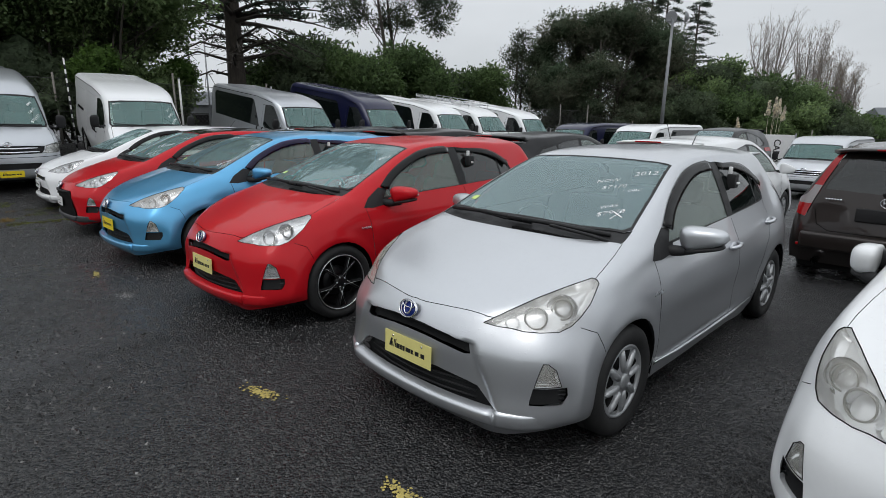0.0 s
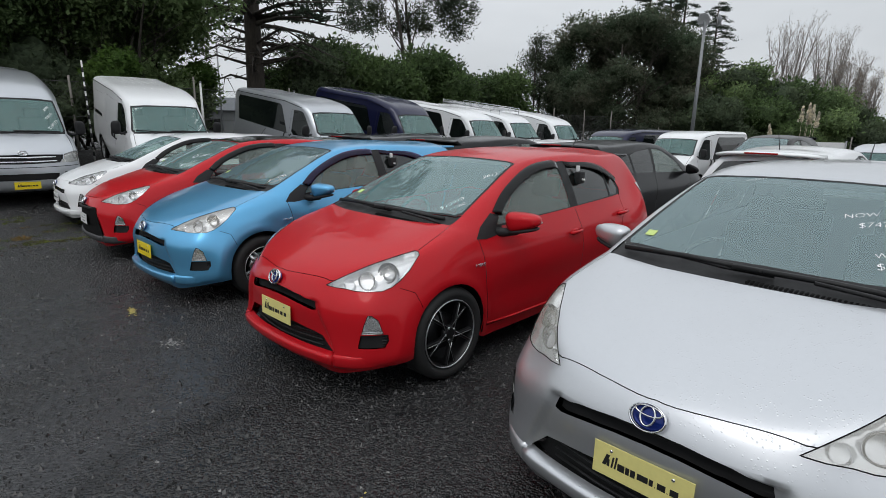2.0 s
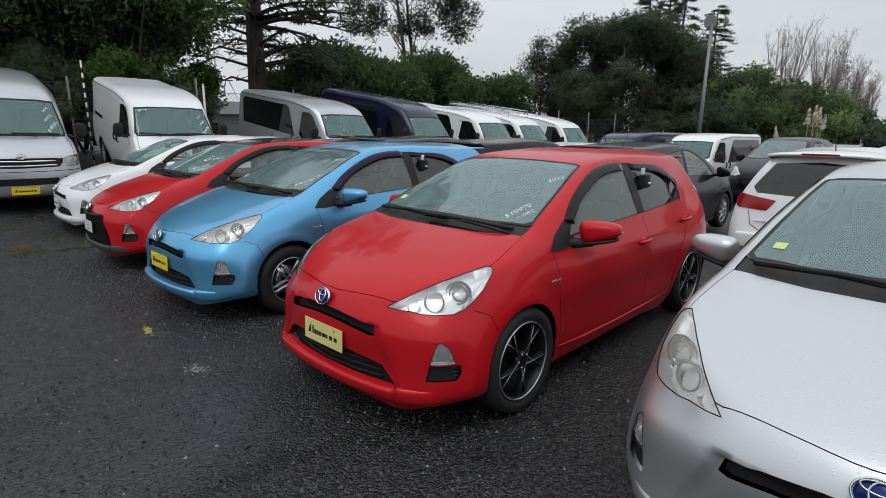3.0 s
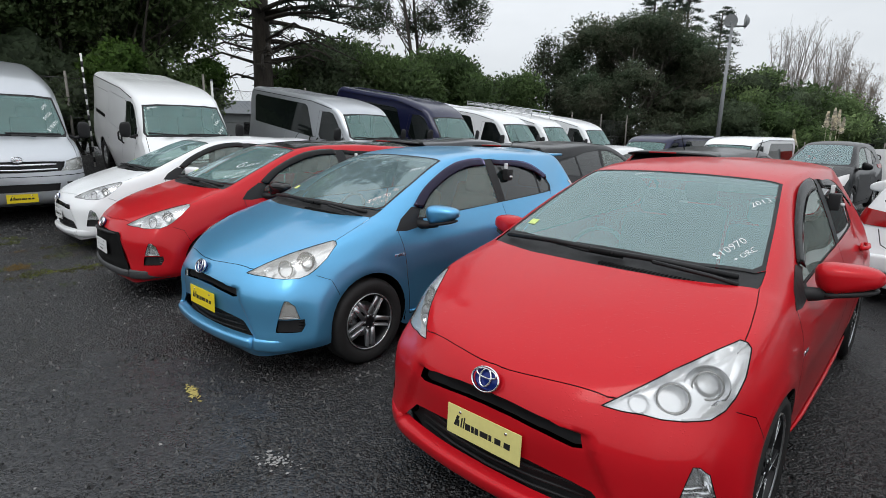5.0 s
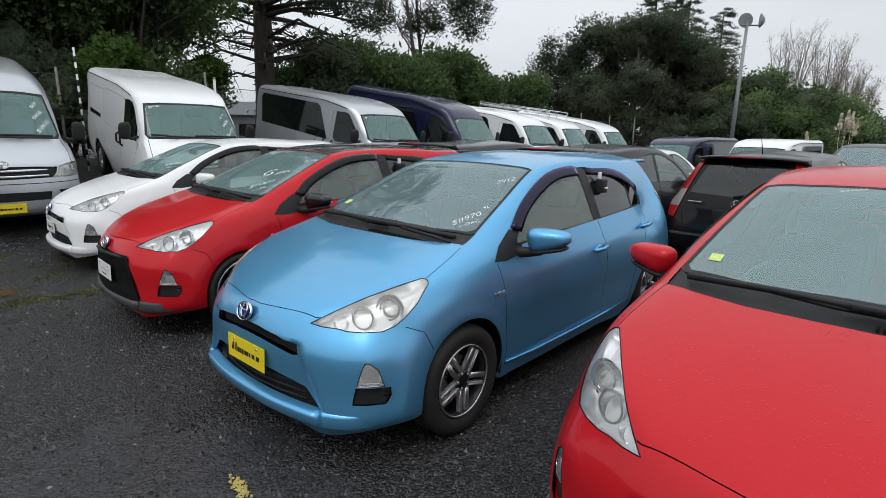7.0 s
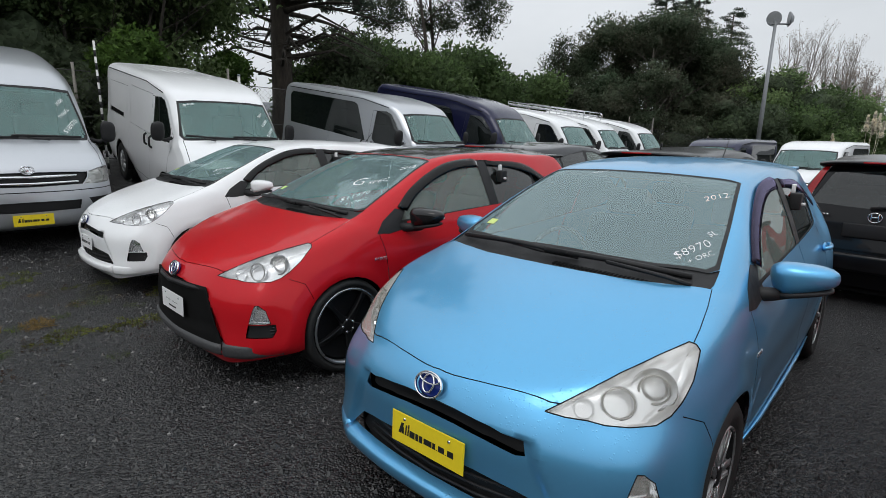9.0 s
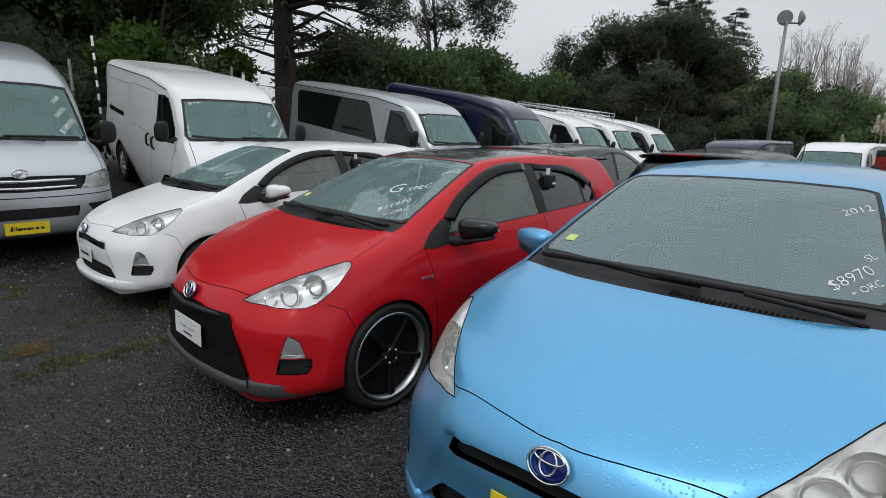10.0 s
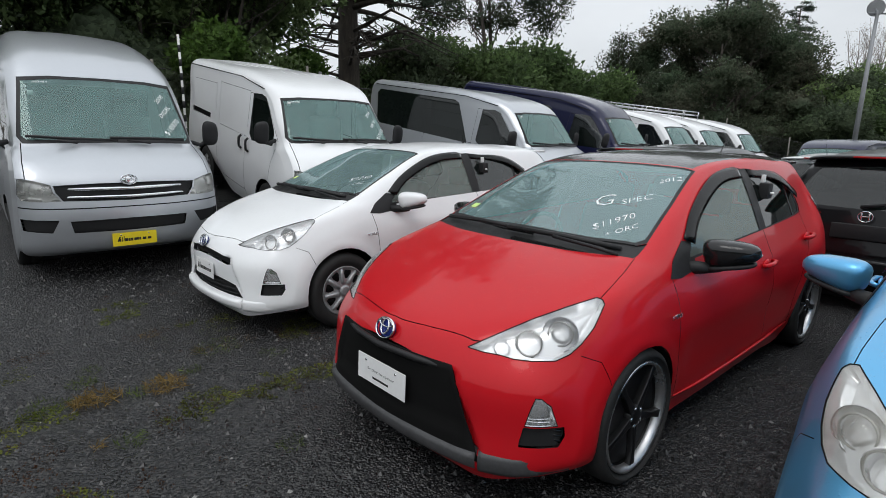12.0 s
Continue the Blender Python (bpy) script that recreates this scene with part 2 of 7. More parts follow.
M = {
    "van_silver": mat_paint("grey_silver_paint", (0.50, 0.52, 0.55), 0.75, 0.38),
    "silver": mat_paint("silver_paint", (0.60, 0.615, 0.64), 0.80, 0.36),
    "red": mat_paint("red_paint", (0.51, 0.008, 0.015), 0.10, 0.34, coat=0.43),
    "blue": mat_paint("light_blue_paint", (0.125, 0.415, 0.70), 0.70, 0.34),
    "white": mat_paint("white_paint", (0.82, 0.83, 0.84), 0.0, 0.4),
    "navy": mat_paint("navy_paint", (0.010, 0.012, 0.045), 0.2, 0.35),
    "black": mat_paint("black_paint", (0.005, 0.005, 0.006), 0.0, 0.3, coat=0.40),
    "brown": mat_paint("dark_brown_paint", (0.030, 0.024, 0.022), 0.4, 0.35),
    "charcoal": mat_paint("charcoal_paint", (0.025, 0.027, 0.032), 0.4, 0.35),
    "gloss_black": mat_paint("gloss_black_trim", (0.008, 0.008, 0.009), 0.0, 0.25),
    "trim": mat_plain("black_plastic_trim", (0.018, 0.018, 0.019), 0.5, 0.0, 180.0, 0.2, 0.08),
    "gap": mat_plain("dark_gap", (0.006, 0.006, 0.006), 0.8, 0.0, 60.0, 0.1, 0.0),
    "rubber": mat_plain("tyre_rubber", (0.016, 0.016, 0.016), 0.75, 0.0, 90.0, 0.3, 0.2),
    "chrome": mat_plain("chrome", (0.75, 0.76, 0.78), 0.08, 1.0, 30.0, 0.05, 0.0),
    "reflector": mat_plain("lamp_reflector", (0.90, 0.91, 0.92), 0.18, 0.45, 30.0, 0.03, 0.02),
    "bright_metal": mat_plain("bright_lamp_metal", (0.94, 0.95, 0.96), 0.14, 0.9, 30.0, 0.03, 0.0),
    "lamp_shell": mat_plain("grey_lamp_shell", (0.62, 0.62, 0.60), 0.25, 0.6, 30.0, 0.08, 0.0),
    "bezel": mat_plain("dark_lamp_bezel", (0.30, 0.30, 0.29), 0.3, 0.6, 30.0, 0.08, 0.0),
    "alloy": mat_plain("machined_alloy", (0.55, 0.56, 0.57), 0.3, 0.9, 70.0, 0.1, 0.05),
    "cover": mat_plain("silver_wheel_cover", (0.42, 0.43, 0.44), 0.4, 0.5, 60.0, 0.12, 0.03),
    "wheel_black": mat_plain("black_wheel_paint", (0.010, 0.010, 0.011), 0.42, 0.2, 60.0, 0.2, 0.0),
    "plate_cream": mat_plain("cream_yellow_plate", (0.78, 0.70, 0.26), 0.45, 0.0, 40.0, 0.06, 0.02),
    "plate_yellow": mat_plain("yellow_plate", (0.86, 0.66, 0.02), 0.45, 0.0, 40.0, 0.06, 0.02),
    "plate_white": mat_plain("white_plate", (0.80, 0.80, 0.80), 0.4, 0.0, 40.0, 0.05, 0.02),
    "ink": mat_plain("black_ink", (0.010, 0.010, 0.010), 0.6, 0.0, 60.0, 0.1, 0.0),
    "chalk": mat_plain("white_marker", (0.80, 0.82, 0.82), 0.8, 0.0, 160.0, 0.2, 0.0),
    "badge_blue": mat_plain("blue_badge_enamel", (0.006, 0.02, 0.16), 0.12, 0.3, 30.0, 0.1, 0.0),
    "lamp_red": mat_plain("red_lamp_lens", (0.30, 0.006, 0.008), 0.12, 0.0, 60.0, 0.2, 0.0),
    "lamp_smoke": mat_plain("smoked_tail_lens", (0.26, 0.24, 0.24), 0.12, 0.1, 60.0, 0.15, 0.0),
    "lamp_clear": mat_plain("clear_tail_lens", (0.62, 0.60, 0.60), 0.12, 0.2, 60.0, 0.1, 0.0),
    "amber": mat_plain("amber_lens", (0.55, 0.16, 0.01), 0.2, 0.0, 60.0, 0.1, 0.0),
    "seat": mat_plain("grey_seat_cloth", (0.10, 0.10, 0.10), 0.9, 0.0, 120.0, 0.25, 0.1),
    "dash": mat_plain("dark_dashboard", (0.05, 0.05, 0.052), 0.7, 0.0, 150.0, 0.2, 0.1),
    "cabin": mat_plain("pale_cabin_lining", (0.26, 0.26, 0.25), 0.9, 0.0, 90.0, 0.15, 0.05),
    "screen": mat_glass("windscreen_glass", (0.70, 0.84, 0.79), 0.03, 0.0, 0.24, (0.86, 1.0, 1.0), (0.37, 0.52, 0.55), 2.0, True),
    "screen_wet": mat_glass("misted_windscreen_glass", (0.70, 0.86, 0.81), 0.03, 0.0, 0.29, (0.86, 1.0, 1.0), (0.35, 0.51, 0.52), 2.1, True),
    "van_screen": mat_glass("green_van_windscreen", (0.66, 0.85, 0.80), 0.03, 0.0, 0.38, (0.90, 1.0, 0.98), (0.25, 0.44, 0.42), 1.7),
    "side_glass": mat_glass("side_glass", (0.80, 0.90, 0.86), 0.015, 0.0, 0.30, (0.92, 1, 0.98), (0.40, 0.46, 0.42), 1.62),
    "privacy": mat_glass("privacy_glass", (0.10, 0.11, 0.11), 0.02, 0.0, 0.02, ior=1.7),
    "visor": mat_glass("smoked_visor", (0.09, 0.09, 0.09), 0.08, 0.5, 0.0, (0.6, 0.6, 0.6), ior=1.5),
    "visor_violet": mat_glass("violet_smoked_visor", (0.12, 0.09, 0.21), 0.08, 0.5, 0.0, (0.55, 0.5, 0.75), ior=1.6),
    "lens": mat_lamp_lens("clear_lamp_lens", 0.07),
    "lens_hazy": mat_lamp_lens("yellowed_lamp_lens", 0.19),
    "ground": mat_ground(),
}
for key, gloss in (("trim", 0.28), ("gap", 0.12)):
    M[key].node_tree.nodes["Principled BSDF"].inputs["Specular IOR Level"].default_value = gloss


# ---- building tools ----


def part(name, bm, material, parent=None, label="", smooth=True):
    """Links a bmesh as one mesh object under a thing or a part."""
    me = bpy.data.meshes.new(name)
    bm.to_mesh(me)
    bm.free()
    return hang(name, me, material, parent, label, smooth)


def hang(name, me, material, parent=None, label="", smooth=True, place=None):
    if smooth and len(me.polygons):
        me.polygons.foreach_set("use_smooth", [True] * len(me.polygons))
    if not me.materials:
        me.materials.append(material)
    ob = new(name, me)
    ob.material_slots[0].link = "OBJECT"
    ob.material_slots[0].material = material
    ob.parent = parent
    if place is not None:
        ob.matrix_basis = place
    if label:
        tagged(ob, label)
    return ob


def thing(name, m, label, category, group=""):
    ob = new(name)
    ob.empty_display_size = 0.2
    ob.matrix_basis = m
    return tagged(ob, label, category, group)


def add_box(bm, x0, x1, y0, y1, z0, z1, m=None, bevel=0.0):
    made = bmesh.ops.create_cube(bm, size=1)["verts"]
    mt = Matrix.Translation(((x0 + x1) / 2, (y0 + y1) / 2, (z0 + z1) / 2)) @ Matrix.Diagonal((x1 - x0, y1 - y0, z1 - z0, 1))
    bmesh.ops.transform(bm, matrix=(m @ mt) if m is not None else mt, verts=made)
    if bevel:
        edges = list({e for v in made for e in v.link_edges})
        bmesh.ops.bevel(bm, geom=edges, offset=bevel, segments=2, affect="EDGES", profile=0.6)
    return bm


def box_bm(x0, x1, y0, y1, z0, z1, bevel=0.0):
    return add_box(bmesh.new(), x0, x1, y0, y1, z0, z1, None, bevel)


def add_tube(bm, pts, radius, sides=8, taper=None, cap=True):
    """A round bar along points; radius may differ at each point."""
    pts = [Vector(p) for p in pts]
    radii = radius if isinstance(radius, (list, tuple)) else [radius] * len(pts)
    rings, side = [], None
    for i, p in enumerate(pts):
        d = (pts[min(i + 1, len(pts) - 1)] - pts[max(i - 1, 0)]).normalized()
        if side is None:
            side = d.cross(Vector((0.31, 0.17, 0.93))).normalized()
        side = (side - d * side.dot(d)).normalized()
        up = d.cross(side)
        rings.append([bm.verts.new(p + (side * math.cos(2 * math.pi * k / sides) + up * math.sin(2 * math.pi * k / sides)) * radii[i]) for k in range(sides)])
    for a, b in zip(rings, rings[1:]):
        for k in range(sides):
            bm.faces.new((a[k], a[(k + 1) % sides], b[(k + 1) % sides], b[k]))
    if cap:
        bm.faces.new(list(reversed(rings[0])))
        bm.faces.new(rings[-1])
    return bm


def lathe(profile, steps=32, axis="y"):
    """Turns a profile of (radius, along) about an axis."""
    bm = bmesh.new()
    rings = []
    for r, h in profile:
        ring = []
        for k in range(steps):
            a = 2 * math.pi * k / steps
            ring.append(bm.verts.new((r * math.cos(a), h, r * math.sin(a)) if axis == "y" else (r * math.cos(a), r * math.sin(a), h)))
        rings.append(ring)
    for a, b in zip(rings, rings[1:]):
        for k in range(steps):
            bm.faces.new((a[k], a[(k + 1) % steps], b[(k + 1) % steps], b[k]))
    bmesh.ops.recalc_face_normals(bm, faces=bm.faces)
    return bm


def spline(pts, k):
    """A centripetal Catmull-Rom curve through points, k pieces to a span."""
    p = [np.array(q, float) for q in pts]
    p = [2 * p[0] - p[1]] + p + [2 * p[-1] - p[-2]]
    out = []
    for i in range(1, len(p) - 2):
        a, b, c, d = p[i - 1:i + 3]
        t0 = 0.0
        t1 = t0 + max(np.linalg.norm(b - a), 1e-4) ** 0.5
        t2 = t1 + max(np.linalg.norm(c - b), 1e-4) ** 0.5
        t3 = t2 + max(np.linalg.norm(d - c), 1e-4) ** 0.5
        for j in range(k):
            t = t1 + (t2 - t1) * j / k
            a1 = (t1 - t) / (t1 - t0) * a + (t - t0) / (t1 - t0) * b
            a2 = (t2 - t) / (t2 - t1) * b + (t - t1) / (t2 - t1) * c
            a3 = (t3 - t) / (t3 - t2) * c + (t - t2) / (t3 - t2) * d
            b1 = (t2 - t) / (t2 - t0) * a1 + (t - t0) / (t2 - t0) * a2
            b2 = (t3 - t) / (t3 - t1) * a2 + (t - t1) / (t3 - t1) * a3
            out.append((t2 - t) / (t2 - t1) * b1 + (t - t1) / (t2 - t1) * b2)
    out.append(p[-2])
    return out


def half_shell(lines, ks=6, kl=5):
    """The near half of a car body: longitudinal lines from the centre to the sill, lofted across."""
    along = [spline(line, ks) for line in lines]
    bm = bmesh.new()
    rows = []
    for s in range(len(along[0])):
        col = [a[s] for a in along]
        ghost = col[1] * np.array([1, -1, 1])
        pts = spline([ghost] + col, kl)[kl:]
        rows.append([bm.verts.new(q) for q in pts])
        rows[-1][0].co.y = 0.0
    for a, b in zip(rows, rows[1:]):
        for i in range(len(a) - 1):
            try:
                bm.faces.new((a[i], a[i + 1], b[i + 1], b[i]))
            except ValueError:
                pass
    bm.normal_update()
    top = max(bm.faces, key=lambda f: f.calc_center_median().z)
    if top.normal.z < 0:
        bmesh.ops.reverse_faces(bm, faces=bm.faces)
    bmesh.ops.remove_doubles(bm, verts=bm.verts, dist=0.0005)
    bm.normal_update()
    return bm


AXIS = {"x": Vector((1, 0, 0)), "y": Vector((0, 1, 0)), "z": Vector((0, 0, 1))}


def lift(p, axis):
    """A drawing point of the front (x), side (y) or top (z) view as a place."""
    return Vector((0, p[0], p[1])) if axis == "x" else Vector((p[0], 0, p[1])) if axis == "y" else Vector((p[0], p[1], 0))


def inside(p, poly):
    hit, j = False, len(poly) - 1
    for i in range(len(poly)):
        if (poly[i][1] > p[1]) != (poly[j][1] > p[1]) and p[0] < (poly[j][0] - poly[i][0]) * (p[1] - poly[i][1]) / (poly[j][1] - poly[i][1]) + poly[i][0]:
            hit = not hit
        j = i
    return hit


def cut(bm, pts, d, keep):
    """Cuts an outline, seen along d, into a shell and returns the faces inside it."""
    d = d.normalized()
    u = d.cross(Vector((0, 0, 1)) if abs(d.z) < 0.9 else Vector((1, 0, 0))).normalized()
    v = d.cross(u)
    flat = [(p.dot(u), p.dot(v)) for p in pts]
    lo = (min(p[0] for p in flat) - 0.08, min(p[1] for p in flat) - 0.08)
    hi = (max(p[0] for p in flat) + 0.08, max(p[1] for p in flat) + 0.08)

    def near(f):
        c = f.calc_center_median()
        a, b = c.dot(u), c.dot(v)
        return lo[0] < a < hi[0] and lo[1] < b < hi[1] and keep(c)

    faces = [f for f in bm.faces if near(f)]
    for i, p in enumerate(pts):
        q = pts[(i + 1) % len(pts)]
        no = d.cross(q - p)
        if no.length < 1e-7 or not faces:
            continue
        geom = faces + list({e for f in faces for e in f.edges}) + list({w for f in faces for w in f.verts})
        got = bmesh.ops.bisect_plane(bm, geom=geom, dist=1e-5, plane_co=p, plane_no=no.normalized())
        faces = [g for g in got["geom"] if isinstance(g, bmesh.types.BMFace)]
    out = []
    for f in faces:
        c = f.calc_center_median()
        if keep(c) and inside((c.dot(u), c.dot(v)), flat):
            out.append(f)
    return out


def take(bm, faces):
    """Moves faces out of a shell into a bmesh of their own."""
    out, seen = bmesh.new(), {}
    for f in faces:
        vs = []
        for w in f.verts:
            if w not in seen:
                seen[w] = out.verts.new(w.co)
            vs.append(seen[w])
        try:
            out.faces.new(vs)
        except ValueError:
            pass
    out.normal_update()
    bmesh.ops.delete(bm, geom=list(faces), context="FACES")
    return out


def push(bm, depth):
    """Moves a skin along its normals, inwards for a positive depth."""
    bm.normal_update()
    move = [(w, w.normal.copy()) for w in bm.verts]
    for w, n in move:
        w.co -= n * depth
    return bm


def pan(bm, depth):
    """A dish behind a lens: its skin set back, with walls up to the lens's border."""
    bm.normal_update()
    border = [e for e in bm.edges if len(e.link_faces) == 1]
    brim = {v: v.co - v.normal * .003 for e in border for v in e.verts}
    push(bm, depth)
    high = {v: bm.verts.new(p) for v, p in brim.items()}
    for e in border:
        a, b = e.verts
        bm.faces.new((a, b, high[b], high[a]))
    bmesh.ops.recalc_face_normals(bm, faces=bm.faces)
    return bm


def border_bar(bm, radius):
    """A thin round seal along the border of a skin."""
    nxt = {}
    for e in bm.edges:
        if len(e.link_faces) == 1:
            for a, b in ((e.verts[0], e.verts[1]), (e.verts[1], e.verts[0])):
                nxt.setdefault(a, []).append(b)
    start = next(iter(nxt))
    path, last, at = [start.co.copy()], None, start
    while len(path) < len(nxt) + 1:
        step = [b for b in nxt[at] if b is not last]
        last, at = at, step[0]
        path.append(at.co.copy())
        if at is start:
            break
    thin = [p for i, p in enumerate(path) if i == 0 or i == len(path) - 1 or (p - path[i - 1]).length > .002]
    out = bmesh.new()
    add_tube(out, thin, radius, 5, cap=False)
    return out


def thicken(bm, depth):
    """Gives a skin thickness towards its inside: a copy below and walls round the border."""
    bm.normal_update()
    low = {w: bm.verts.new(w.co - w.normal * depth) for w in list(bm.verts)}
    for f in list(bm.faces):
        bm.faces.new([low[w] for w in reversed(f.verts)])
    for e in [e for e in bm.edges if len(e.link_faces) == 1 and e.verts[0] in low and e.verts[1] in low]:
        a, b = e.verts
        f = e.link_faces[0]
        vs = list(f.verts)
        i, j = vs.index(a), vs.index(b)
        if (i + 1) % len(vs) != j:
            a, b = b, a
        bm.faces.new((b, a, low[a], low[b]))
    return bm


def strip(path, width):
    """Thin four-sided outlines along a drawn line."""
    out = []
    for (x0, y0), (x1, y1) in zip(path, path[1:]):
        l = math.hypot(x1 - x0, y1 - y0)
        nx, ny = -(y1 - y0) / l * width / 2, (x1 - x0) / l * width / 2
        ex, ey = (x1 - x0) / l * width * 0.3, (y1 - y0) / l * width * 0.3
        out.append([(x0 + nx - ex, y0 + ny - ey), (x1 + nx + ex, y1 + ny + ey), (x1 - nx + ex, y1 - ny + ey), (x0 - nx - ex, y0 - ny - ey)])
    return out


def circle(cx, cy, r, n=24):
    return [(cx + r * math.cos(2 * math.pi * k / n), cy + r * math.sin(2 * math.pi * k / n)) for k in range(n)]


def joined(bms):
    out = bmesh.new()
    for b in bms:
        me = bpy.data.meshes.new("tmp")
        b.to_mesh(me)
        b.free()
        out.from_mesh(me)
        bpy.data.meshes.remove(me)
    return out


def flip(bm):
    """A copy of a half mesh mirrored to the other side of the car."""
    out = bm.copy()
    for w in out.verts:
        w.co.y = -w.co.y
    bmesh.ops.reverse_faces(out, faces=out.faces)
    return out


def whole(bm):
    """A half mesh together with its mirror image, welded along the middle."""
    both = joined([flip(bm), bm])
    seam = [w for w in both.verts if abs(w.co.y) < 0.0008]
    bmesh.ops.remove_doubles(both, verts=seam, dist=0.001)
    return both


def as_mesh(name, bm):
    me = bpy.data.meshes.new(name)
    bm.to_mesh(me)
    bm.free()
    return me


def letters(text, size, bold=0.0, slant=0.0):
    """A flat mesh of letters in the built-in font, middle at the origin, in the xy plane."""
    cu = bpy.data.curves.new("letters", "FONT")
    cu.body, cu.size, cu.align_x, cu.align_y, cu.resolution_u, cu.offset = text, size, "CENTER", "CENTER", 2, bold
    cu.shear = slant
    ob = bpy.data.objects.new("letters", cu)
    scene.collection.objects.link(ob)
    bpy.context.view_layer.update()
    me = bpy.data.meshes.new_from_object(ob.evaluated_get(bpy.context.evaluated_depsgraph_get()))
    bpy.data.objects.remove(ob)
    bpy.data.curves.remove(cu)
    bm = bmesh.new()
    bm.from_mesh(me)
    bpy.data.meshes.remove(me)
    return bm

# ---- the small hatchback: shape ----
# Lines of the near half from the middle to the sill; each runs from under the front bumper over the roof to under the rear one.
HATCH = [
    [(2.00, 0, .17), (2.06, 0, .235), (2.062, 0, .38), (2.072, 0, .56), (2.030, 0, .675), (1.965, 0, .745), (1.62, 0, .893), (1.27, 0, .995), (1.17, 0, 1.018),
     (.74, 0, 1.215), (.27, 0, 1.385), (-.30, 0, 1.445), (-1.05, 0, 1.425), (-1.62, 0, 1.37), (-1.76, 0, 1.06), (-1.84, 0, .80), (-1.90, 0, .50), (-1.80, 0, .24)],
    [(1.98, .36, .17), (2.03, .38, .235), (2.025, .38, .38), (2.03, .38, .56), (1.972, .38, .68), (1.905, .37, .752), (1.57, .38, .892), (1.24, .38, .99), (1.15, .38, 1.01),
     (.715, .36, 1.205), (.265, .33, 1.378), (-.30, .33, 1.435), (-1.05, .33, 1.412), (-1.61, .33, 1.355), (-1.74, .36, 1.06), (-1.82, .38, .80), (-1.88, .38, .50), (-1.79, .36, .24)],
    [(1.955, .535, .17), (1.995, .535, .235), (1.978, .545, .38), (1.950, .56, .56), (1.87, .56, .685), (1.795, .555, .778), (1.49, .64, .893), (1.22, .655, .975), (1.12, .665, 1.0),
     (.69, .60, 1.19), (.26, .52, 1.36), (-.30, .52, 1.41), (-1.05, .52, 1.385), (-1.58, .51, 1.32), (-1.72, .55, 1.06), (-1.79, .60, .80), (-1.86, .60, .50), (-1.78, .58, .24)],
    [(1.86, .68, .200), (1.89, .70, .252), (1.868, .715, .38), (1.85, .71, .56), (1.765, .695, .69), (1.66, .71, .795), (1.44, .745, .882), (1.17, .745, .948), (1.03, .735, .982),
     (.66, .665, 1.165), (.20, .580, 1.335), (-.32, .575, 1.385), (-1.05, .565, 1.36), (-1.54, .555, 1.29), (-1.68, .66, 1.05), (-1.75, .72, .80), (-1.82, .72, .50), (-1.75, .68, .24)],
    [(1.74, .775, .225), (1.76, .795, .27), (1.745, .80, .38), (1.73, .785, .54), (1.665, .770, .66), (1.56, .785, .74), (1.36, .808, .80), (1.10, .800, .86), (.95, .780, .92),
     (.60, .770, .945), (.15, .760, .965), (-.32, .755, .985), (-.95, .735, 1.01), (-1.42, .69, 1.03), (-1.60, .75, .95), (-1.70, .78, .76), (-1.76, .78, .50), (-1.70, .74, .25)],
    [(1.675, .805, .232), (1.70, .825, .28), (1.70, .83, .375), (1.647, .825, .515), (1.563, .82, .62), (1.457, .826, .69), (1.30, .836, .728), (1.02, .832, .70), (.88, .836, .71),
     (.55, .838, .70), (.12, .838, .71), (-.33, .838, .72), (-.88, .838, .74), (-1.25, .846, .77), (-1.46, .835, .74), (-1.58, .825, .60), (-1.63, .82, .42), (-1.62, .80, .24)],
    [(1.613, .81, .240), (1.63, .826, .285), (1.63, .832, .35), (1.593, .828, .469), (1.52, .826, .563), (1.427, .83, .626), (1.288, .838, .66), (.96, .822, .45), (.82, .822, .36),
     (.5, .824, .34), (.1, .824, .34), (-.33, .824, .34), (-.80, .826, .37), (-1.24, .848, .665), (-1.43, .838, .63), (-1.54, .83, .52), (-1.60, .82, .36), (-1.58, .80, .22)],
    [(1.52, .79, .250), (1.53, .80, .30), (1.52, .80, .34), (1.50, .80, .41), (1.45, .80, .48), (1.38, .80, .53), (1.275, .80, .55), (.93, .785, .19), (.78, .79, .185),
     (.5, .795, .185), (.1, .795, .185), (-.33, .795, .185), (-.85, .79, .19), (-1.26, .82, .55), (-1.38, .82, .52), (-1.48, .82, .42), (-1.50, .81, .33), (-1.50, .80, .22)],
]
WHEEL_X, WHEEL_Z = 1.275, 0.305


def outline(poly, axis):
    return [lift(p, axis) for p in poly]


def side_only(c):
    return c.y > 0.45


def front_only(c):
    return c.x > 1.2


def groove(bm, out, name, path, width, axis, keep, depth=.008):
    """A shut line: a thin strip of the skin along a drawn path, sunk below it."""
    got = []
    for q in strip(path, width):
        faces = cut(bm, outline(q, axis), AXIS[axis], keep)
        if faces:
            got.append(take(bm, faces))
    if got:
        b = joined(got)
        bmesh.ops.remove_doubles(b, verts=b.verts, dist=.0006)
        out.append((name, push(b, depth), "gap", True))


def ease(f):
    f = min(max(f, 0.0), 1.0)
    return f * f * (3 - 2 * f)


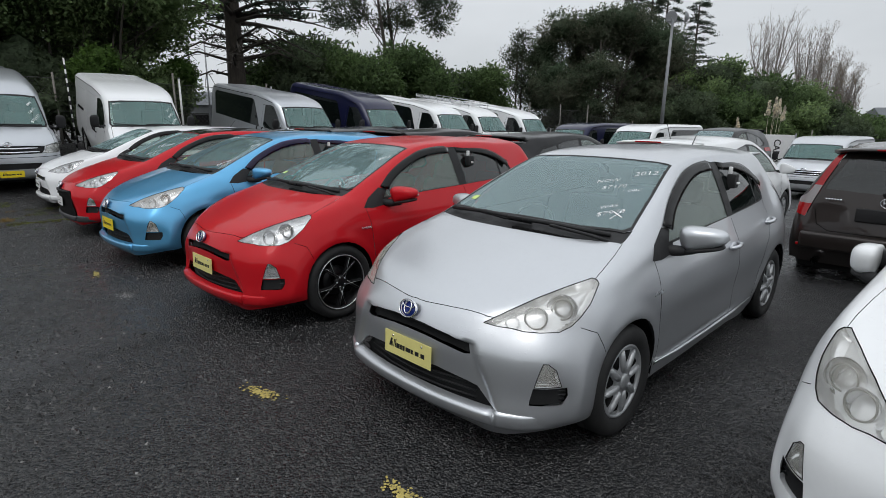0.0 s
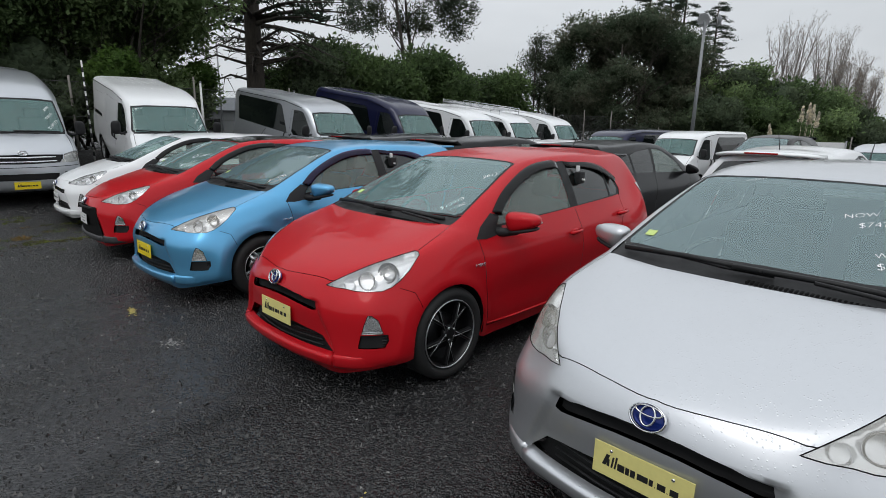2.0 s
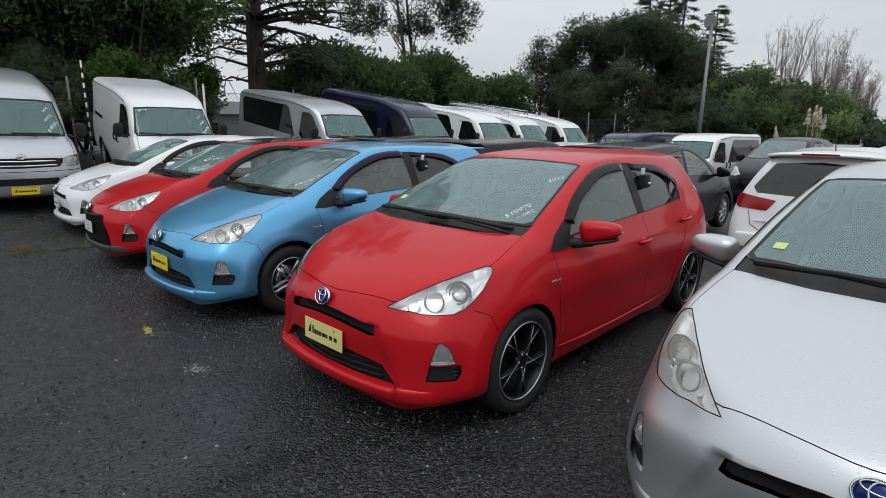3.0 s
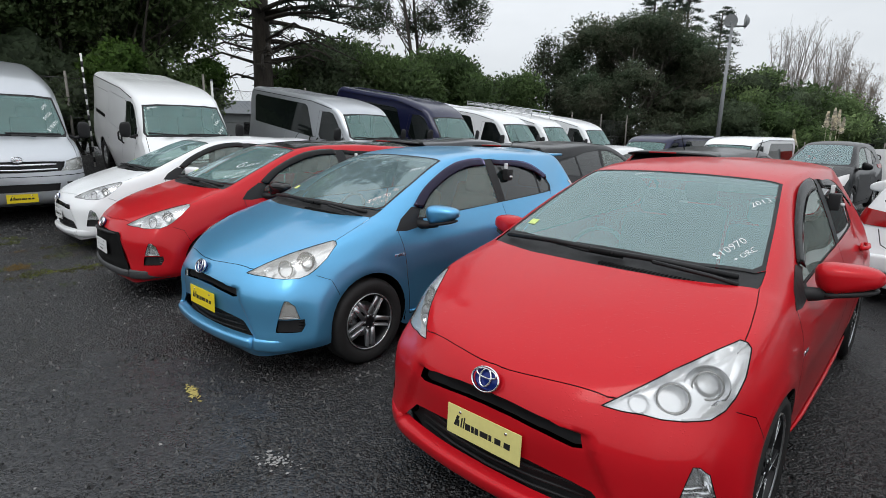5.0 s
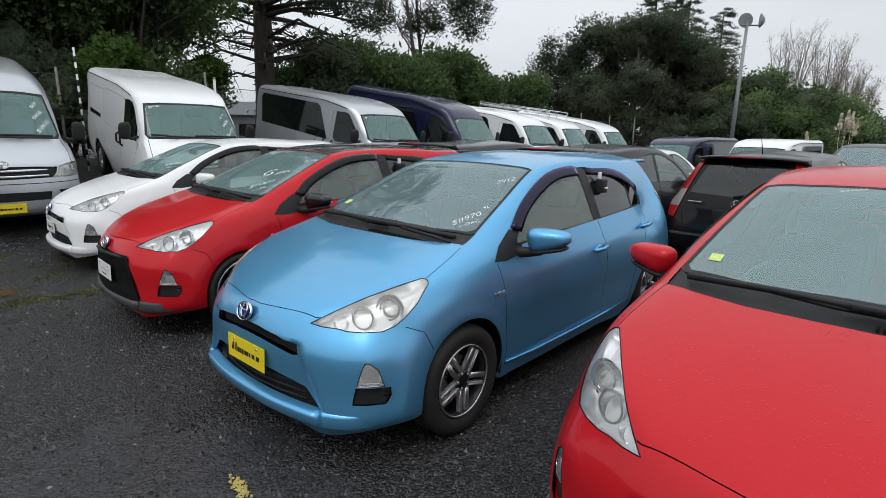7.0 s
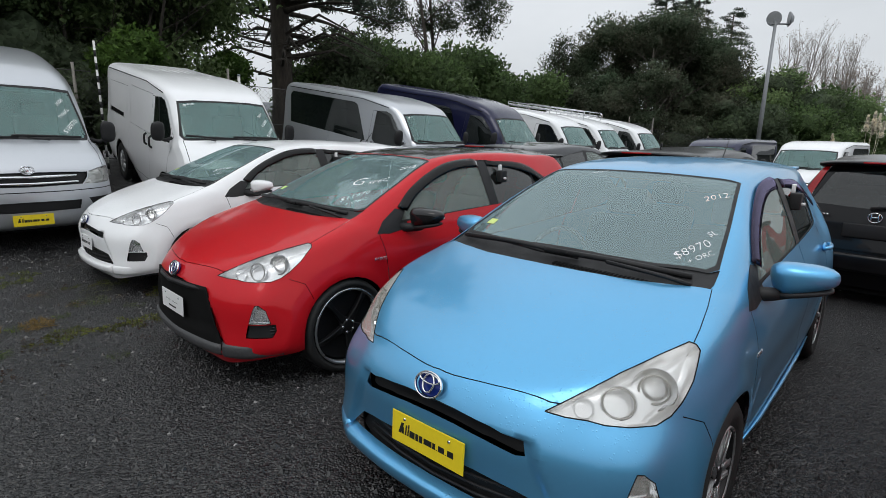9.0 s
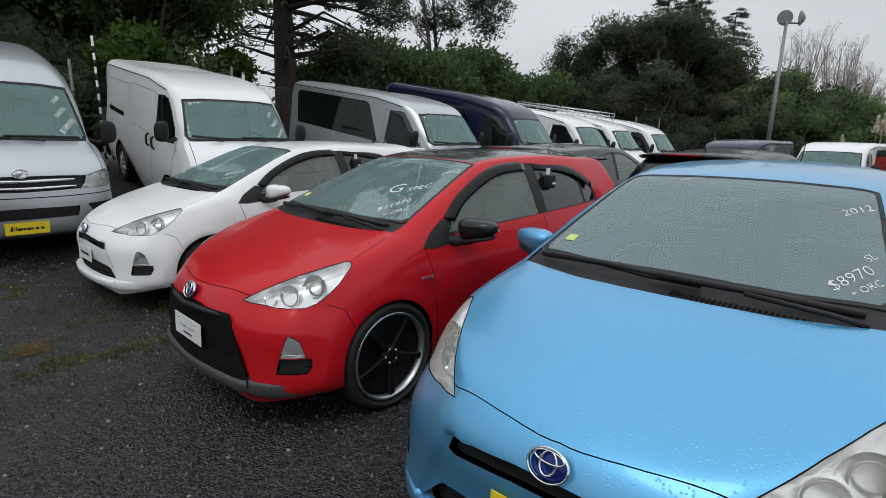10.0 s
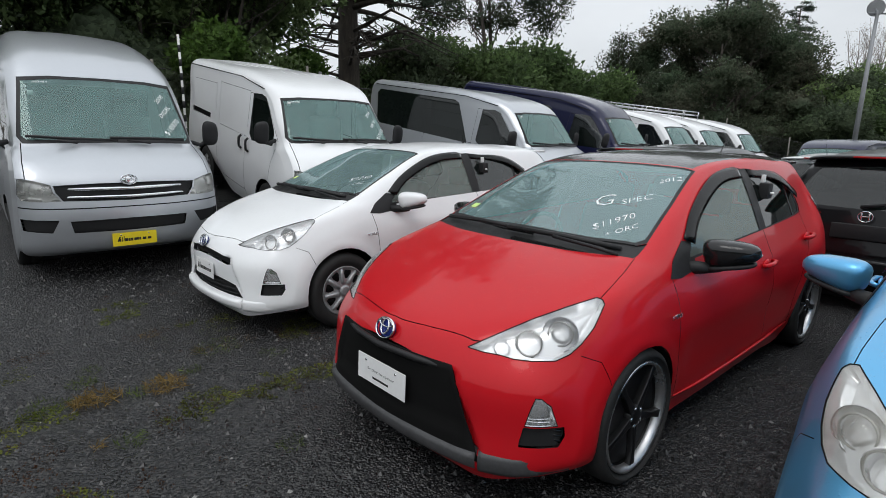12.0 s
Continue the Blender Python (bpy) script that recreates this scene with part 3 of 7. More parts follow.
def sculpt(bm):
    """Folds of the sheet metal: the sunk middle of the bumper, wheel-arch flares, the hollow and the shoulder line of the doors."""
    for v in bm.verts:
        x, y, z = v.co
        if x > 1.85 and .25 < z < .62:
            fold = .405 + (.585 - z) * .46
            v.co.x -= .024 * ease((fold - y) / .030 + .5) * ease((.612 - z) / .022) * ease((z - .262) / .02)
        if y > .70:
            for wx in (WHEEL_X, -WHEEL_X):
                r = math.hypot(x - wx, z - WHEEL_Z - .01)
                if r < .43:
                    v.co.y += .011 * ease((.43 - r) / .090)
        if y > .76 and -.95 < x < .92:
            ends = ease((x + .95) / .25) * ease((.92 - x) / .18)
            if .30 < z < .66:
                v.co.y -= .013 * math.sin(math.pi * (z - .30) / .36) ** 2 * ends
            shoulder = .775 + (.55 - x) * .045
            v.co.y += .005 * math.exp(-((z - shoulder) / .045) ** 2) * ends
    bm.normal_update()
    return bm


def hatch_shape():
    """All skins of the body, cut out of one half shell: name, bmesh, material key, sided."""
    bm = sculpt(half_shell(HATCH, 8, 9))
    Y, X, Z = AXIS["y"], AXIS["x"], AXIS["z"]
    out = []

    def piece(name, faces, key, sided, depth=0.0, thick=0.0):
        if not faces:
            return
        b = take(bm, faces)
        if depth:
            push(b, depth)
        if thick:
            thicken(b, thick)
        out.append((name, b, key, sided))

    for x in (WHEEL_X, -WHEEL_X):
        bmesh.ops.delete(bm, geom=cut(bm, outline(circle(x, WHEEL_Z + .01, .335, 32), "y"), Y, lambda c: c.y > .55), context="FACES")
    # lamps and front openings
    lamp = [(1.940, .415, .694), (1.905, .47, .682), (1.868, .53, .678), (1.838, .575, .668), (1.795, .635, .667), (1.735, .700, .673), (1.690, .733, .697), (1.64, .748, .730), (1.57, .757, .785),
            (1.495, .754, .868), (1.490, .740, .884), (1.505, .722, .893), (1.60, .655, .858), (1.72, .565, .805), (1.84, .477, .742)]
    lens = take(bm, cut(bm, [Vector(p) for p in lamp], Vector((-.78, -.55, -.30)), lambda c: c.x > 1.35 and c.z > .5))
    out.append(("headlight", push(lens.copy(), .002), "lens", True))
    out.append(("lamp_seal", border_bar(lens, .0022), "gap", True))
    out.append(("lamp_dish", pan(lens, .062), "reflector", True))
    piece("upper_grille", cut(bm, outline([(-.02, .640), (.12, .634), (.27, .618), (.378, .594), (.392, .548), (.36, .541), (.25, .557), (.12, .571), (-.02, .576)], "x"), X, front_only), "trim", False, .035)
    piece("lower_grille", cut(bm, outline([(-.02, .425), (.20, .423), (.36, .405), (.43, .392), (.525, .300), (.44, .283), (.25, .272), (-.02, .270)], "x"), X, front_only), "trim", False, .05)
    lens = take(bm, cut(bm, outline([(.706, .552), (.722, .550), (.748, .520), (.768, .440), (.685, .440)], "x"), X, front_only))
    out.append(("fog_lamp", push(lens.copy(), .004), "lens", True))
    out.append(("fog_seal", border_bar(lens, .0018), "gap", True))
    out.append(("fog_dish", pan(lens, .035), "bright_metal", True))
    piece("fog_grille", cut(bm, outline([(.681, .434), (.782, .434), (.786, .395), (.775, .352), (.672, .352), (.672, .375)], "x"), X, front_only), "trim", True, .018)
    # windscreen, scuttle and bonnet
    piece("windscreen", cut(bm, outline([(1.085, -.02), (1.080, .20), (1.062, .40), (1.030, .615), (.985, .640), (.69, .594), (.285, .522), (.292, .25), (.295, -.02)], "z"), Z, lambda c: c.z > .93), "screen", False, .003)
    piece("windscreen_frit", cut(bm, outline([(1.105, -.02), (1.100, .20), (1.082, .40), (1.047, .632), (1.005, .660), (.69, .611), (.268, .536), (.275, .25), (.278, -.02)], "z"), Z, lambda c: c.z > .93), "trim", False, .001)
    piece("scuttle", cut(bm, outline([(1.262, -.02), (1.255, .15), (1.232, .36), (1.180, .555), (1.138, .668), (1.105, .672), (1.005, .663), (1.047, .632), (1.082, .40), (1.100, .20), (1.105, -.02)], "z"), Z, lambda c: c.z > .90), "trim", False, .006)
    line = [(1.990, -.01), (1.992, .03), (1.990, .07), (1.982, .13), (1.964, .23), (1.942, .33), (1.922, .425), (1.908, .455)]
    groove(bm, out, "bonnet_gap", line, .003, "z", lambda c: c.z > .6 and c.x > 1.7)
    groove(bm, out, "bonnet_gap", [(1.498, .722), (1.40, .715), (1.25, .695), (1.130, .672)], .0034, "z", lambda c: c.z > .8)
    piece("bonnet", cut(bm, outline(line + [(1.84, .477), (1.72, .565), (1.60, .655), (1.498, .722), (1.40, .715), (1.25, .695), (1.130, .672), (1.138, .668), (1.180, .555), (1.232, .36), (1.255, .15), (1.262, -.02)], "z"), Z, lambda c: c.z > .64), "paint", False)
    # side windows
    piece("front_window", cut(bm, outline([(.76, .962), (-.245, .992), (-.205, 1.335), (.0, 1.332), (.17, 1.303), (.40, 1.222), (.58, 1.128), (.69, 1.045)], "y"), Y, side_only), "side_glass", True, .006)
    piece("mirror_panel", cut(bm, outline([(1.000, .896), (.90, .886), (.76, .900), (.715, .925), (.70, 1.025), (.79, 1.045), (.93, .968)], "y"), Y, side_only), "trim", True, -.002)
    piece("middle_pillar", cut(bm, outline([(-.245, .992), (-.355, .997), (-.325, 1.332), (-.205, 1.325)], "y"), Y, side_only), "trim", True, .002)
    piece("rear_window", cut(bm, outline([(-.355, .997), (-.945, 1.022), (-.93, 1.245), (-.70, 1.300), (-.325, 1.332)], "y"), Y, side_only), "privacy", True, .006)
    piece("quarter_window", cut(bm, outline([(-.975, 1.024), (-1.13, 1.034), (-1.165, 1.075), (-1.10, 1.165), (-.96, 1.235)], "y"), Y, side_only), "privacy", True, .006)
    surround = [(.80, .948), (-1.17, 1.022), (-1.20, 1.075), (-1.12, 1.19), (-.94, 1.262), (-.70, 1.318), (-.30, 1.356), (.0, 1.350), (.19, 1.318), (.42, 1.236), (.60, 1.142), (.74, 1.045)]
    piece("window_frame", cut(bm, outline(surround, "y"), Y, side_only), "trim", True, .004)
    # door gaps, doors
    front_edge = [(.985, .905), (.955, .78), (.935, .60), (.905, .42), (.885, .262)]
    mid_edge = [(-.295, .985), (-.325, .80), (-.335, .55), (-.325, .268)]
    rear_edge = [(-1.155, 1.022), (-1.135, .90), (-1.05, .80), (-.935, .65), (-.875, .50), (-.850, .275)]
    for path in (front_edge, mid_edge, rear_edge, [(.885, .262), (-.325, .268)], [(-.325, .268), (-.850, .275)]):
        groove(bm, out, "door_gap", path, .005, "y", side_only)
    groove(bm, out, "bumper_gap", [(1.655, .690), (1.575, .655), (1.535, .555)], .0035, "y", lambda c: c.y > .6)
    piece("front_door", cut(bm, outline(front_edge + [(-.325, .268), (-.335, .55), (-.325, .80), (-.295, .985), (.80, .948)], "y"), Y, side_only), "paint", True)
    piece("rear_door", cut(bm, outline(mid_edge + [(-.850, .275), (-.875, .50), (-.935, .65), (-1.05, .80), (-1.135, .90), (-1.155, 1.022)], "y"), Y, side_only), "paint", True)
    # tail
    tail = [(-1.585, .68, 1.10), (-1.635, .66, 1.10), (-1.74, .62, 1.02), (-1.80, .60, .86), (-1.735, .76, .83), (-1.665, .75, .95)]
    piece("tail_lamp", cut(bm, [Vector(p) for p in tail], Vector((.62, -.78, 0)), lambda c: c.x < -1.35 and c.z > .7), "lamp_clear", True, -.004)
    piece("rear_screen", cut(bm, outline([(-.02, 1.33), (.42, 1.295), (.50, 1.10), (-.02, 1.10)], "x"), X, lambda c: c.x < -1.4), "privacy", False, .004)
    piece("roof", cut(bm, outline([(.268, -.02), (.262, .25), (.252, .508), (-.30, .522), (-1.05, .518), (-1.50, .512), (-1.60, .33), (-1.615, -.02)], "z"), Z, lambda c: c.z > 1.25), "roof", False)
    out.append(("body", bm, "paint", False))
    return out


def bowl(centre, aim, r, depth):
    """A shallow reflector bowl facing aim."""
    b = lathe([(r * .25, -depth), (r * .6, -depth * .8), (r * .9, -depth * .35), (r, 0.0), (r * 1.06, .004)], 24, "z")
    q = Vector(aim).to_track_quat("Z", "Y").to_matrix().to_4x4()
    bmesh.ops.transform(b, matrix=Matrix.Translation(centre) @ q, verts=b.verts)
    return b


def ball(centre, r, sx=1, sy=1, sz=1, u=16, v=10):
    b = bmesh.new()
    bmesh.ops.create_uvsphere(b, u_segments=u, v_segments=v, radius=r)
    bmesh.ops.transform(b, matrix=Matrix.Translation(centre) @ Matrix.Diagonal((sx, sy, sz, 1)), verts=b.verts)
    return b


def mirror_shell(a, b, c, taper=.36):
    """A rounded door mirror, a x b x c metres, flat towards the rear."""
    bm = bmesh.new()
    bmesh.ops.create_uvsphere(bm, u_segments=20, v_segments=14, radius=1)
    for w in bm.verts:
        x, y, z = w.co
        n = 3.2
        r = (abs(x) ** n + abs(y) ** n + abs(z) ** n) ** (1 / n)
        w.co = Vector((x, y, z)) / max(r, 1e-6)
        w.co.x = w.co.x * a * (1.0 if w.co.x > 0 else .35)
        w.co.z = w.co.z * c * (1.0 - taper * w.co.y) - c * taper * .5 * w.co.y
        w.co.y *= b
    return bm


def wiper(points, blade):
    """A wiper arm along points and the blade at its end."""
    bm = bmesh.new()
    add_tube(bm, points, .009, 6)
    add_tube(bm, blade, .013, 6)
    return bm


def wheel_meshes(style, r=.302, rim=.20, width=.20):
    """Tyre, rim and centre meshes of one wheel about the y axis; the outside faces +y."""
    h = width / 2
    tyre = lathe([(rim, -h * .8), (r - .035, -h), (r - .008, -h * .82), (r, -h * .55), (r, -h * .02), (r - .006, 0), (r, h * .02), (r, h * .55), (r - .008, h * .82), (r - .035, h), (rim + .02, h * .93), (rim, h * .80)], 40)
    parts = [("tyre", tyre, "rubber")]
    barrel = lathe([(rim, h * .80), (rim - .006, h * .86), (rim - .014, h * .80), (rim - .02, h * .3), (rim - .03, -h * .6), (.03, -h * .6)], 40)
    parts.append(("rim", barrel, {"cover": "cover", "twin": "wheel_black", "multi": "wheel_black", "lip": "wheel_black"}[style]))
    spokes, edges = bmesh.new(), bmesh.new()
    if style == "cover":
        n = 8
        disc = lathe([(rim - .012, h * .72), (rim - .04, h * .66), (.10, h * .72), (.06, h * .85), (.0, h * .88)], 40)
        parts.append(("wheel_cover", disc, "cover"))
        for k in range(n):
            vent, a = bmesh.new(), 2 * math.pi * k / n + .2
            low, top = [], []
            for q, r_ in ((-.06, .098), (-.20, rim - .060), (-.17, rim - .034), (.17, rim - .030), (.24, rim - .056), (.10, .098)):
                t = a + q + .9 * (r_ - .098)
                low.append(vent.verts.new((r_ * math.cos(t), h * .60, r_ * math.sin(t))))
                top.append(vent.verts.new((r_ * math.cos(t), h * (.735 if r_ < .12 else .70), r_ * math.sin(t))))
            vent.faces.new(top)
            for i in range(6):
                vent.faces.new((low[i], low[(i + 1) % 6], top[(i + 1) % 6], top[i]))
            bmesh.ops.recalc_face_normals(vent, faces=vent.faces)
            parts.append(("vent", vent, "gap"))
        for k in range(n):
            rib, a = bmesh.new(), 2 * math.pi * (k + .5) / n + .2
            add_tube(rib, [(r_ * math.cos(a + .9 * (r_ - .098)), h * y_, r_ * math.sin(a + .9 * (r_ - .098))) for r_, y_ in ((.060, .80), (.10, .77), (.14, .74), (rim - .02, .72))], [.016, .018, .019, .012], 8)
            parts.append(("spoke", rib, "cover"))
        spokes.free()
        edges.free()
        hub = lathe([(.045, h * .80), (.042, h * .92), (.02, h * .95), (.0, h * .95)], 24)
        parts.append(("hub_cap", hub, "cover"))
    else:
        n, gap, wide = {"twin": (5, .002, .010), "multi": (5, .30, .0075), "lip": (5, .10, .012)}[style]
        for k in range(n):
            a = 2 * math.pi * k / n + .35
            for s in ((-1, 1) if gap else (0,)):
                m = Matrix.Rotation(a, 4, "Y") @ Matrix.Translation((.04, 0, s * (.021 if style == "twin" else .012))) @ Matrix.Rotation(s * gap, 4, "Y")
                add_box(spokes, 0, rim - .058, h * .52, h * .80, -wide, wide, m, .004)
                if style != "lip":
                    add_box(edges, .01, rim - .060, h * .795, h * .825, s * wide - (.0015 if style == "multi" else wide * (1 + s * .9 - s)), s * wide + (.0006 if style == "multi" else wide * (.9 - s)), m)
        parts.append(("spokes", spokes, "cover" if style == "twin" else "wheel_black"))
        if style != "lip":
            parts.append(("spoke_face", edges, "alloy"))
        else:
            edges.free()
        if style == "lip":
            parts.append(("dish", lathe([(rim - .030, h * .42), (.08, h * .30), (.0, h * .30)], 32), "wheel_black"))
        hub = lathe([(.055, h * .50), (.055, h * .78), (.03, h * .84), (.0, h * .84)], 24)
        parts.append(("hub_cap", hub, "wheel_black"))
        for k in range(5):
            a = 2 * math.pi * k / 5
            nuts = bmesh.new()
            add_tube(nuts, [(.042 * math.cos(a), h * .76, .042 * math.sin(a)), (.042 * math.cos(a), h * .83, .042 * math.sin(a))], .009, 6)
            parts.append(("wheel_nut", nuts, "alloy" if style != "lip" else "chrome"))
        if style in ("multi", "lip", "twin"):
            parts.append(("rim_edge", lathe([(rim - .002, h * .80), (rim - .002, h * .90), (rim - (.016 if style == "lip" else .009), h * .88), (rim - (.020 if style == "lip" else .009), h * .50)], 40), "alloy"))
        parts.append(("brake_disc", lathe([(.125, -h * .1), (.125, h * .05), (.05, h * .05)], 32), "alloy" if style == "twin" else "wheel_black"))
    return [(n_, as_mesh(n_, b), k_) for n_, b, k_ in parts]


WHEELS = {}


def add_wheel(style, parent, x, y, z, left, **size):
    """One wheel with its parts under a vehicle."""
    key = (style, *sorted(size.items()))
    if key not in WHEELS:
        WHEELS[key] = wheel_meshes(style, **size)
    meshes = WHEELS[key]
    top = None
    for name, me, k in meshes:
        if top is None:
            top = hang("wheel", me, M[k], parent, place=Matrix.Translation((x, y, z)) @ (Matrix.Identity(4) if left else Matrix.Rotation(math.pi, 4, "Z")))
        else:
            hang(name, me, M[k], top)
    return top


def badge(parent, centre, aim, w, h, disc="badge_blue"):
    """An oval badge: enamel disc, bright ring and two small bright ovals."""
    q = Matrix.Translation(centre) @ Vector(aim).to_track_quat("Z", "Y").to_matrix().to_4x4() @ Matrix.Diagonal((w, h, 1, 1))
    d = lathe([(.93, -.004), (.93, .002), (.80, .006), (.0, .010)], 28, "z")
    bmesh.ops.transform(d, matrix=q, verts=d.verts)
    top = part("badge", d, M[disc], parent, "oval enamel badge")
    for cx, cy, a, b in ((0, 0, 1, 1), (0, .12, .40, .72), (0, .48, .74, .36)):
        rings = bmesh.new()
        add_tube(rings, [(cx + a * math.cos(t * math.pi / 14), cy + b * math.sin(t * math.pi / 14), .012) for t in range(29)], .07, 6, cap=False)
        for v in rings.verts:
            v.co.z = .012 + (v.co.z - .012) * .11
        bmesh.ops.transform(rings, matrix=q, verts=rings.verts)
        part("chrome_oval", rings, M["chrome"], top, "bright chrome oval")
    return top


def plate(parent, centre, aim, w, h, key, bars, text=""):
    """A number-plate-sized card with plain bars or words on it and two screws."""
    q = Matrix.Translation(centre) @ Vector(aim).to_track_quat("Z", "Y").to_matrix().to_4x4()
    b = box_bm(-w / 2, w / 2, -h / 2, h / 2, 0, .004, .0015)
    bmesh.ops.transform(b, matrix=q, verts=b.verts)
    top = part("dealer_plate", b, M[key], parent, {"plate_cream": "cream yellow dealer plate", "plate_yellow": "bright yellow dealer plate", "plate_white": "white dealer plate with small print"}[key], False)
    ink = bmesh.new()
    for x0, x1, y0, y1, slant in bars:
        vs = [ink.verts.new(q @ Vector(p)) for p in ((x0 * w, y0 * h, .0048), (x1 * w, y0 * h, .0048), (x1 * w + slant * h, y1 * h, .0048), (x0 * w + slant * h, y1 * h, .0048))]
        ink.faces.new(vs)
    part("print", ink, M["ink"], top, "black printed bars", False)
    if text:
        t = letters(text, h * .145)
        bmesh.ops.transform(t, matrix=q @ Matrix.Translation((0, h * .03, .0048)), verts=t.verts)
        part("lettering", t, M["ink"], top, "small black lettering", False)
    for sx in (-.31, .31):
        screw = bmesh.new()
        add_tube(screw, [q @ Vector((sx * w, h * .34, .002)), q @ Vector((sx * w, h * .34, .008))], .006, 8)
        part("screw", screw, M["chrome"], top)
    return top


WORD_BARS = [(-.40, -.36, -.16, .20, .12), (-.35, -.32, -.16, .06, .0), (-.305, -.285, -.16, .18, .04), (-.27, -.25, -.16, .22, .04), (-.235, -.16, -.16, .06, .0), (-.15, -.11, -.16, .06, .0),
             (-.10, -.05, -.16, .06, .0), (-.03, .08, -.14, .05, .0), (.09, .13, -.14, .05, .0), (.145, .155, -.14, -.11, .0), (.17, .25, -.14, .05, .0), (.265, .275, -.14, -.11, .0), (.29, .37, -.14, .05, .0)]


HATCH_MESHES = []


def hatch_meshes():
    """The body's meshes, made once and shared by all of the alike cars."""
    for name, b, key, sided in hatch_shape():
        if sided:
            r = flip(b)
            HATCH_MESHES.append((name, as_mesh(name, b), key, 1))
            HATCH_MESHES.append((name, as_mesh(name, r), key, -1))
        else:
            HATCH_MESHES.append((name, as_mesh(name, whole(b)), key, 0))
            b.free()


def hatch_extras():
    """Small parts that every one of the hatchbacks has, as meshes in the car's own axes."""
    out = []

    def both(name, b, key, label="", under=""):
        r = flip(b)
        out.append((name, as_mesh(name, b), key, label, under))
        out.append((name, as_mesh(name, r), key, label, under))

    def one(name, b, key, label="", under=""):
        out.append((name, as_mesh(name, b), key, label, under))

    # lamps inside the clear lenses
    aim = Vector((.9, .38, .12))
    both("projector_bowl", bowl((1.662, .665, .755), aim, .070, .05), "chrome", "", "headlight")
    both("projector", ball((1.648, .660, .754), .045), "lens_ball", "", "headlight")
    both("reflector_bowl", bowl((1.766, .590, .719), aim, .056, .05), "chrome", "", "headlight")
    both("turn_bowl", bowl((1.835, .504, .693), aim, .034, .03), "bright_metal", "", "headlight")
    for name, spot, r in (("projector_ring", (1.668, .668, .757), .050), ("bowl_ring", (1.772, .593, .720), .052)):
        n = aim.normalized()
        u = n.cross(Vector((0, 0, 1))).normalized()
        w = n.cross(u)
        ring = bmesh.new()
        add_tube(ring, [Vector(spot) + u * r * math.cos(k * math.pi / 12) + w * r * math.sin(k * math.pi / 12) for k in range(25)], .004, 6, cap=False)
        both(name, ring, "bezel", "grey ring round the bulb", "headlight")
    # grille bars
    for z in (.31, .345, .38):
        bars = bmesh.new()
        add_tube(bars, [(1.965, -.40, z), (2.005, -.2, z), (2.02, 0, z), (2.005, .2, z), (1.965, .40, z)], .006, 6)
        one("grille_bar", bars, "trim")
    for z in (.372, .393, .414):
        fins = bmesh.new()
        add_tube(fins, [(1.815, .676, z), (1.80, .73, z), (1.770, .772, z)], .005, 6)
        both("fog_grille_fin", fins, "gloss_black")
    # lower lip: a broad ledge under the grille and one under each fog lamp
    edge = spline([(2.060, 0, 0), (2.053, .20, 0), (2.030, .38, 0), (1.992, .535, 0), (1.880, .700, 0), (1.735, .790, 0)], 14)

    def ledge(y0, y1, section, n):
        """A strip of a given section along the bumper's foot, run out at its outer end."""
        b, rings = bmesh.new(), []
        at = np.array(edge)
        for k in range(n + 1):
            y = y0 + (y1 - y0) * k / n
            s_ = -1 if y < 0 else 1
            x = np.interp(abs(y), at[:, 1], at[:, 0])
            d = np.interp(abs(y) + .01, at[:, 1], at[:, 0]) - np.interp(max(abs(y) - .01, 0), at[:, 1], at[:, 0])
            nx, ny = .02 / math.hypot(.02, d), -d / math.hypot(.02, d) * s_
            run = ease((.81 - abs(y)) / .17)
            rings.append([b.verts.new((x + nx * (o if o < 0 else o * run), y + ny * (o if o < 0 else o * run), z + .022 * (1 - run))) for o, z in section])
        for r0, r1 in zip(rings, rings[1:]):
            for i in range(len(section) - 1):
                b.faces.new((r0[i], r0[i + 1], r1[i + 1], r1[i]))
        b.faces.new(rings[0])
        b.faces.new(list(reversed(rings[-1])))
        bmesh.ops.recalc_face_normals(b, faces=b.faces)
        return b

    one("bumper_lip", ledge(-.528, .528, [(-.035, .302), (.006, .297), (.021, .288), (.024, .276), (.018, .240), (.006, .226), (-.035, .222)], 34), "lip")
    both("corner_lip", ledge(.540, .795, [(-.035, .318), (-.004, .306), (.010, .296), (.015, .284), (.013, .236), (.000, .216), (-.035, .206)], 16), "lip")
    under = bmesh.new()
    add_tube(under, [(1.66, -.74, .215), (1.78, -.66, .205), (1.88, -.52, .196), (1.93, -.34, .192), (1.945, 0, .190), (1.93, .34, .192), (1.88, .52, .196), (1.78, .66, .205), (1.66, .74, .215)], .022, 8)
    one("under_lip", under, "trim")
    # mirrors, handles
    swing = Matrix.Translation((.640, .912, .996)) @ Matrix.Rotation(radians(20), 4, "Z") @ Matrix.Rotation(radians(12), 4, "X")
    ms = mirror_shell(.086, .126, .062, .34)
    bmesh.ops.transform(ms, matrix=swing, verts=ms.verts)
    both("mirror_shell", ms, "mirror")
    low = mirror_shell(.074, .112, .016, .1)
    bmesh.ops.transform(low, matrix=swing @ Matrix.Translation((.002, -.010, -.063)), verts=low.verts)
    both("mirror_base", low, "trim")
    arm = bmesh.new()
    add_tube(arm, [(.77, .760, .915), (.71, .815, .912), (.655, .875, .918)], [.034, .030, .024], 12)
    both("mirror_arm", arm, "trim")
    blink = bmesh.new()
    add_tube(blink, [(.668, .985, .983), (.632, 1.022, .990), (.596, 1.030, .996)], [.006, .009, .008], 8)
    both("side_repeater", blink, "lamp_clear")
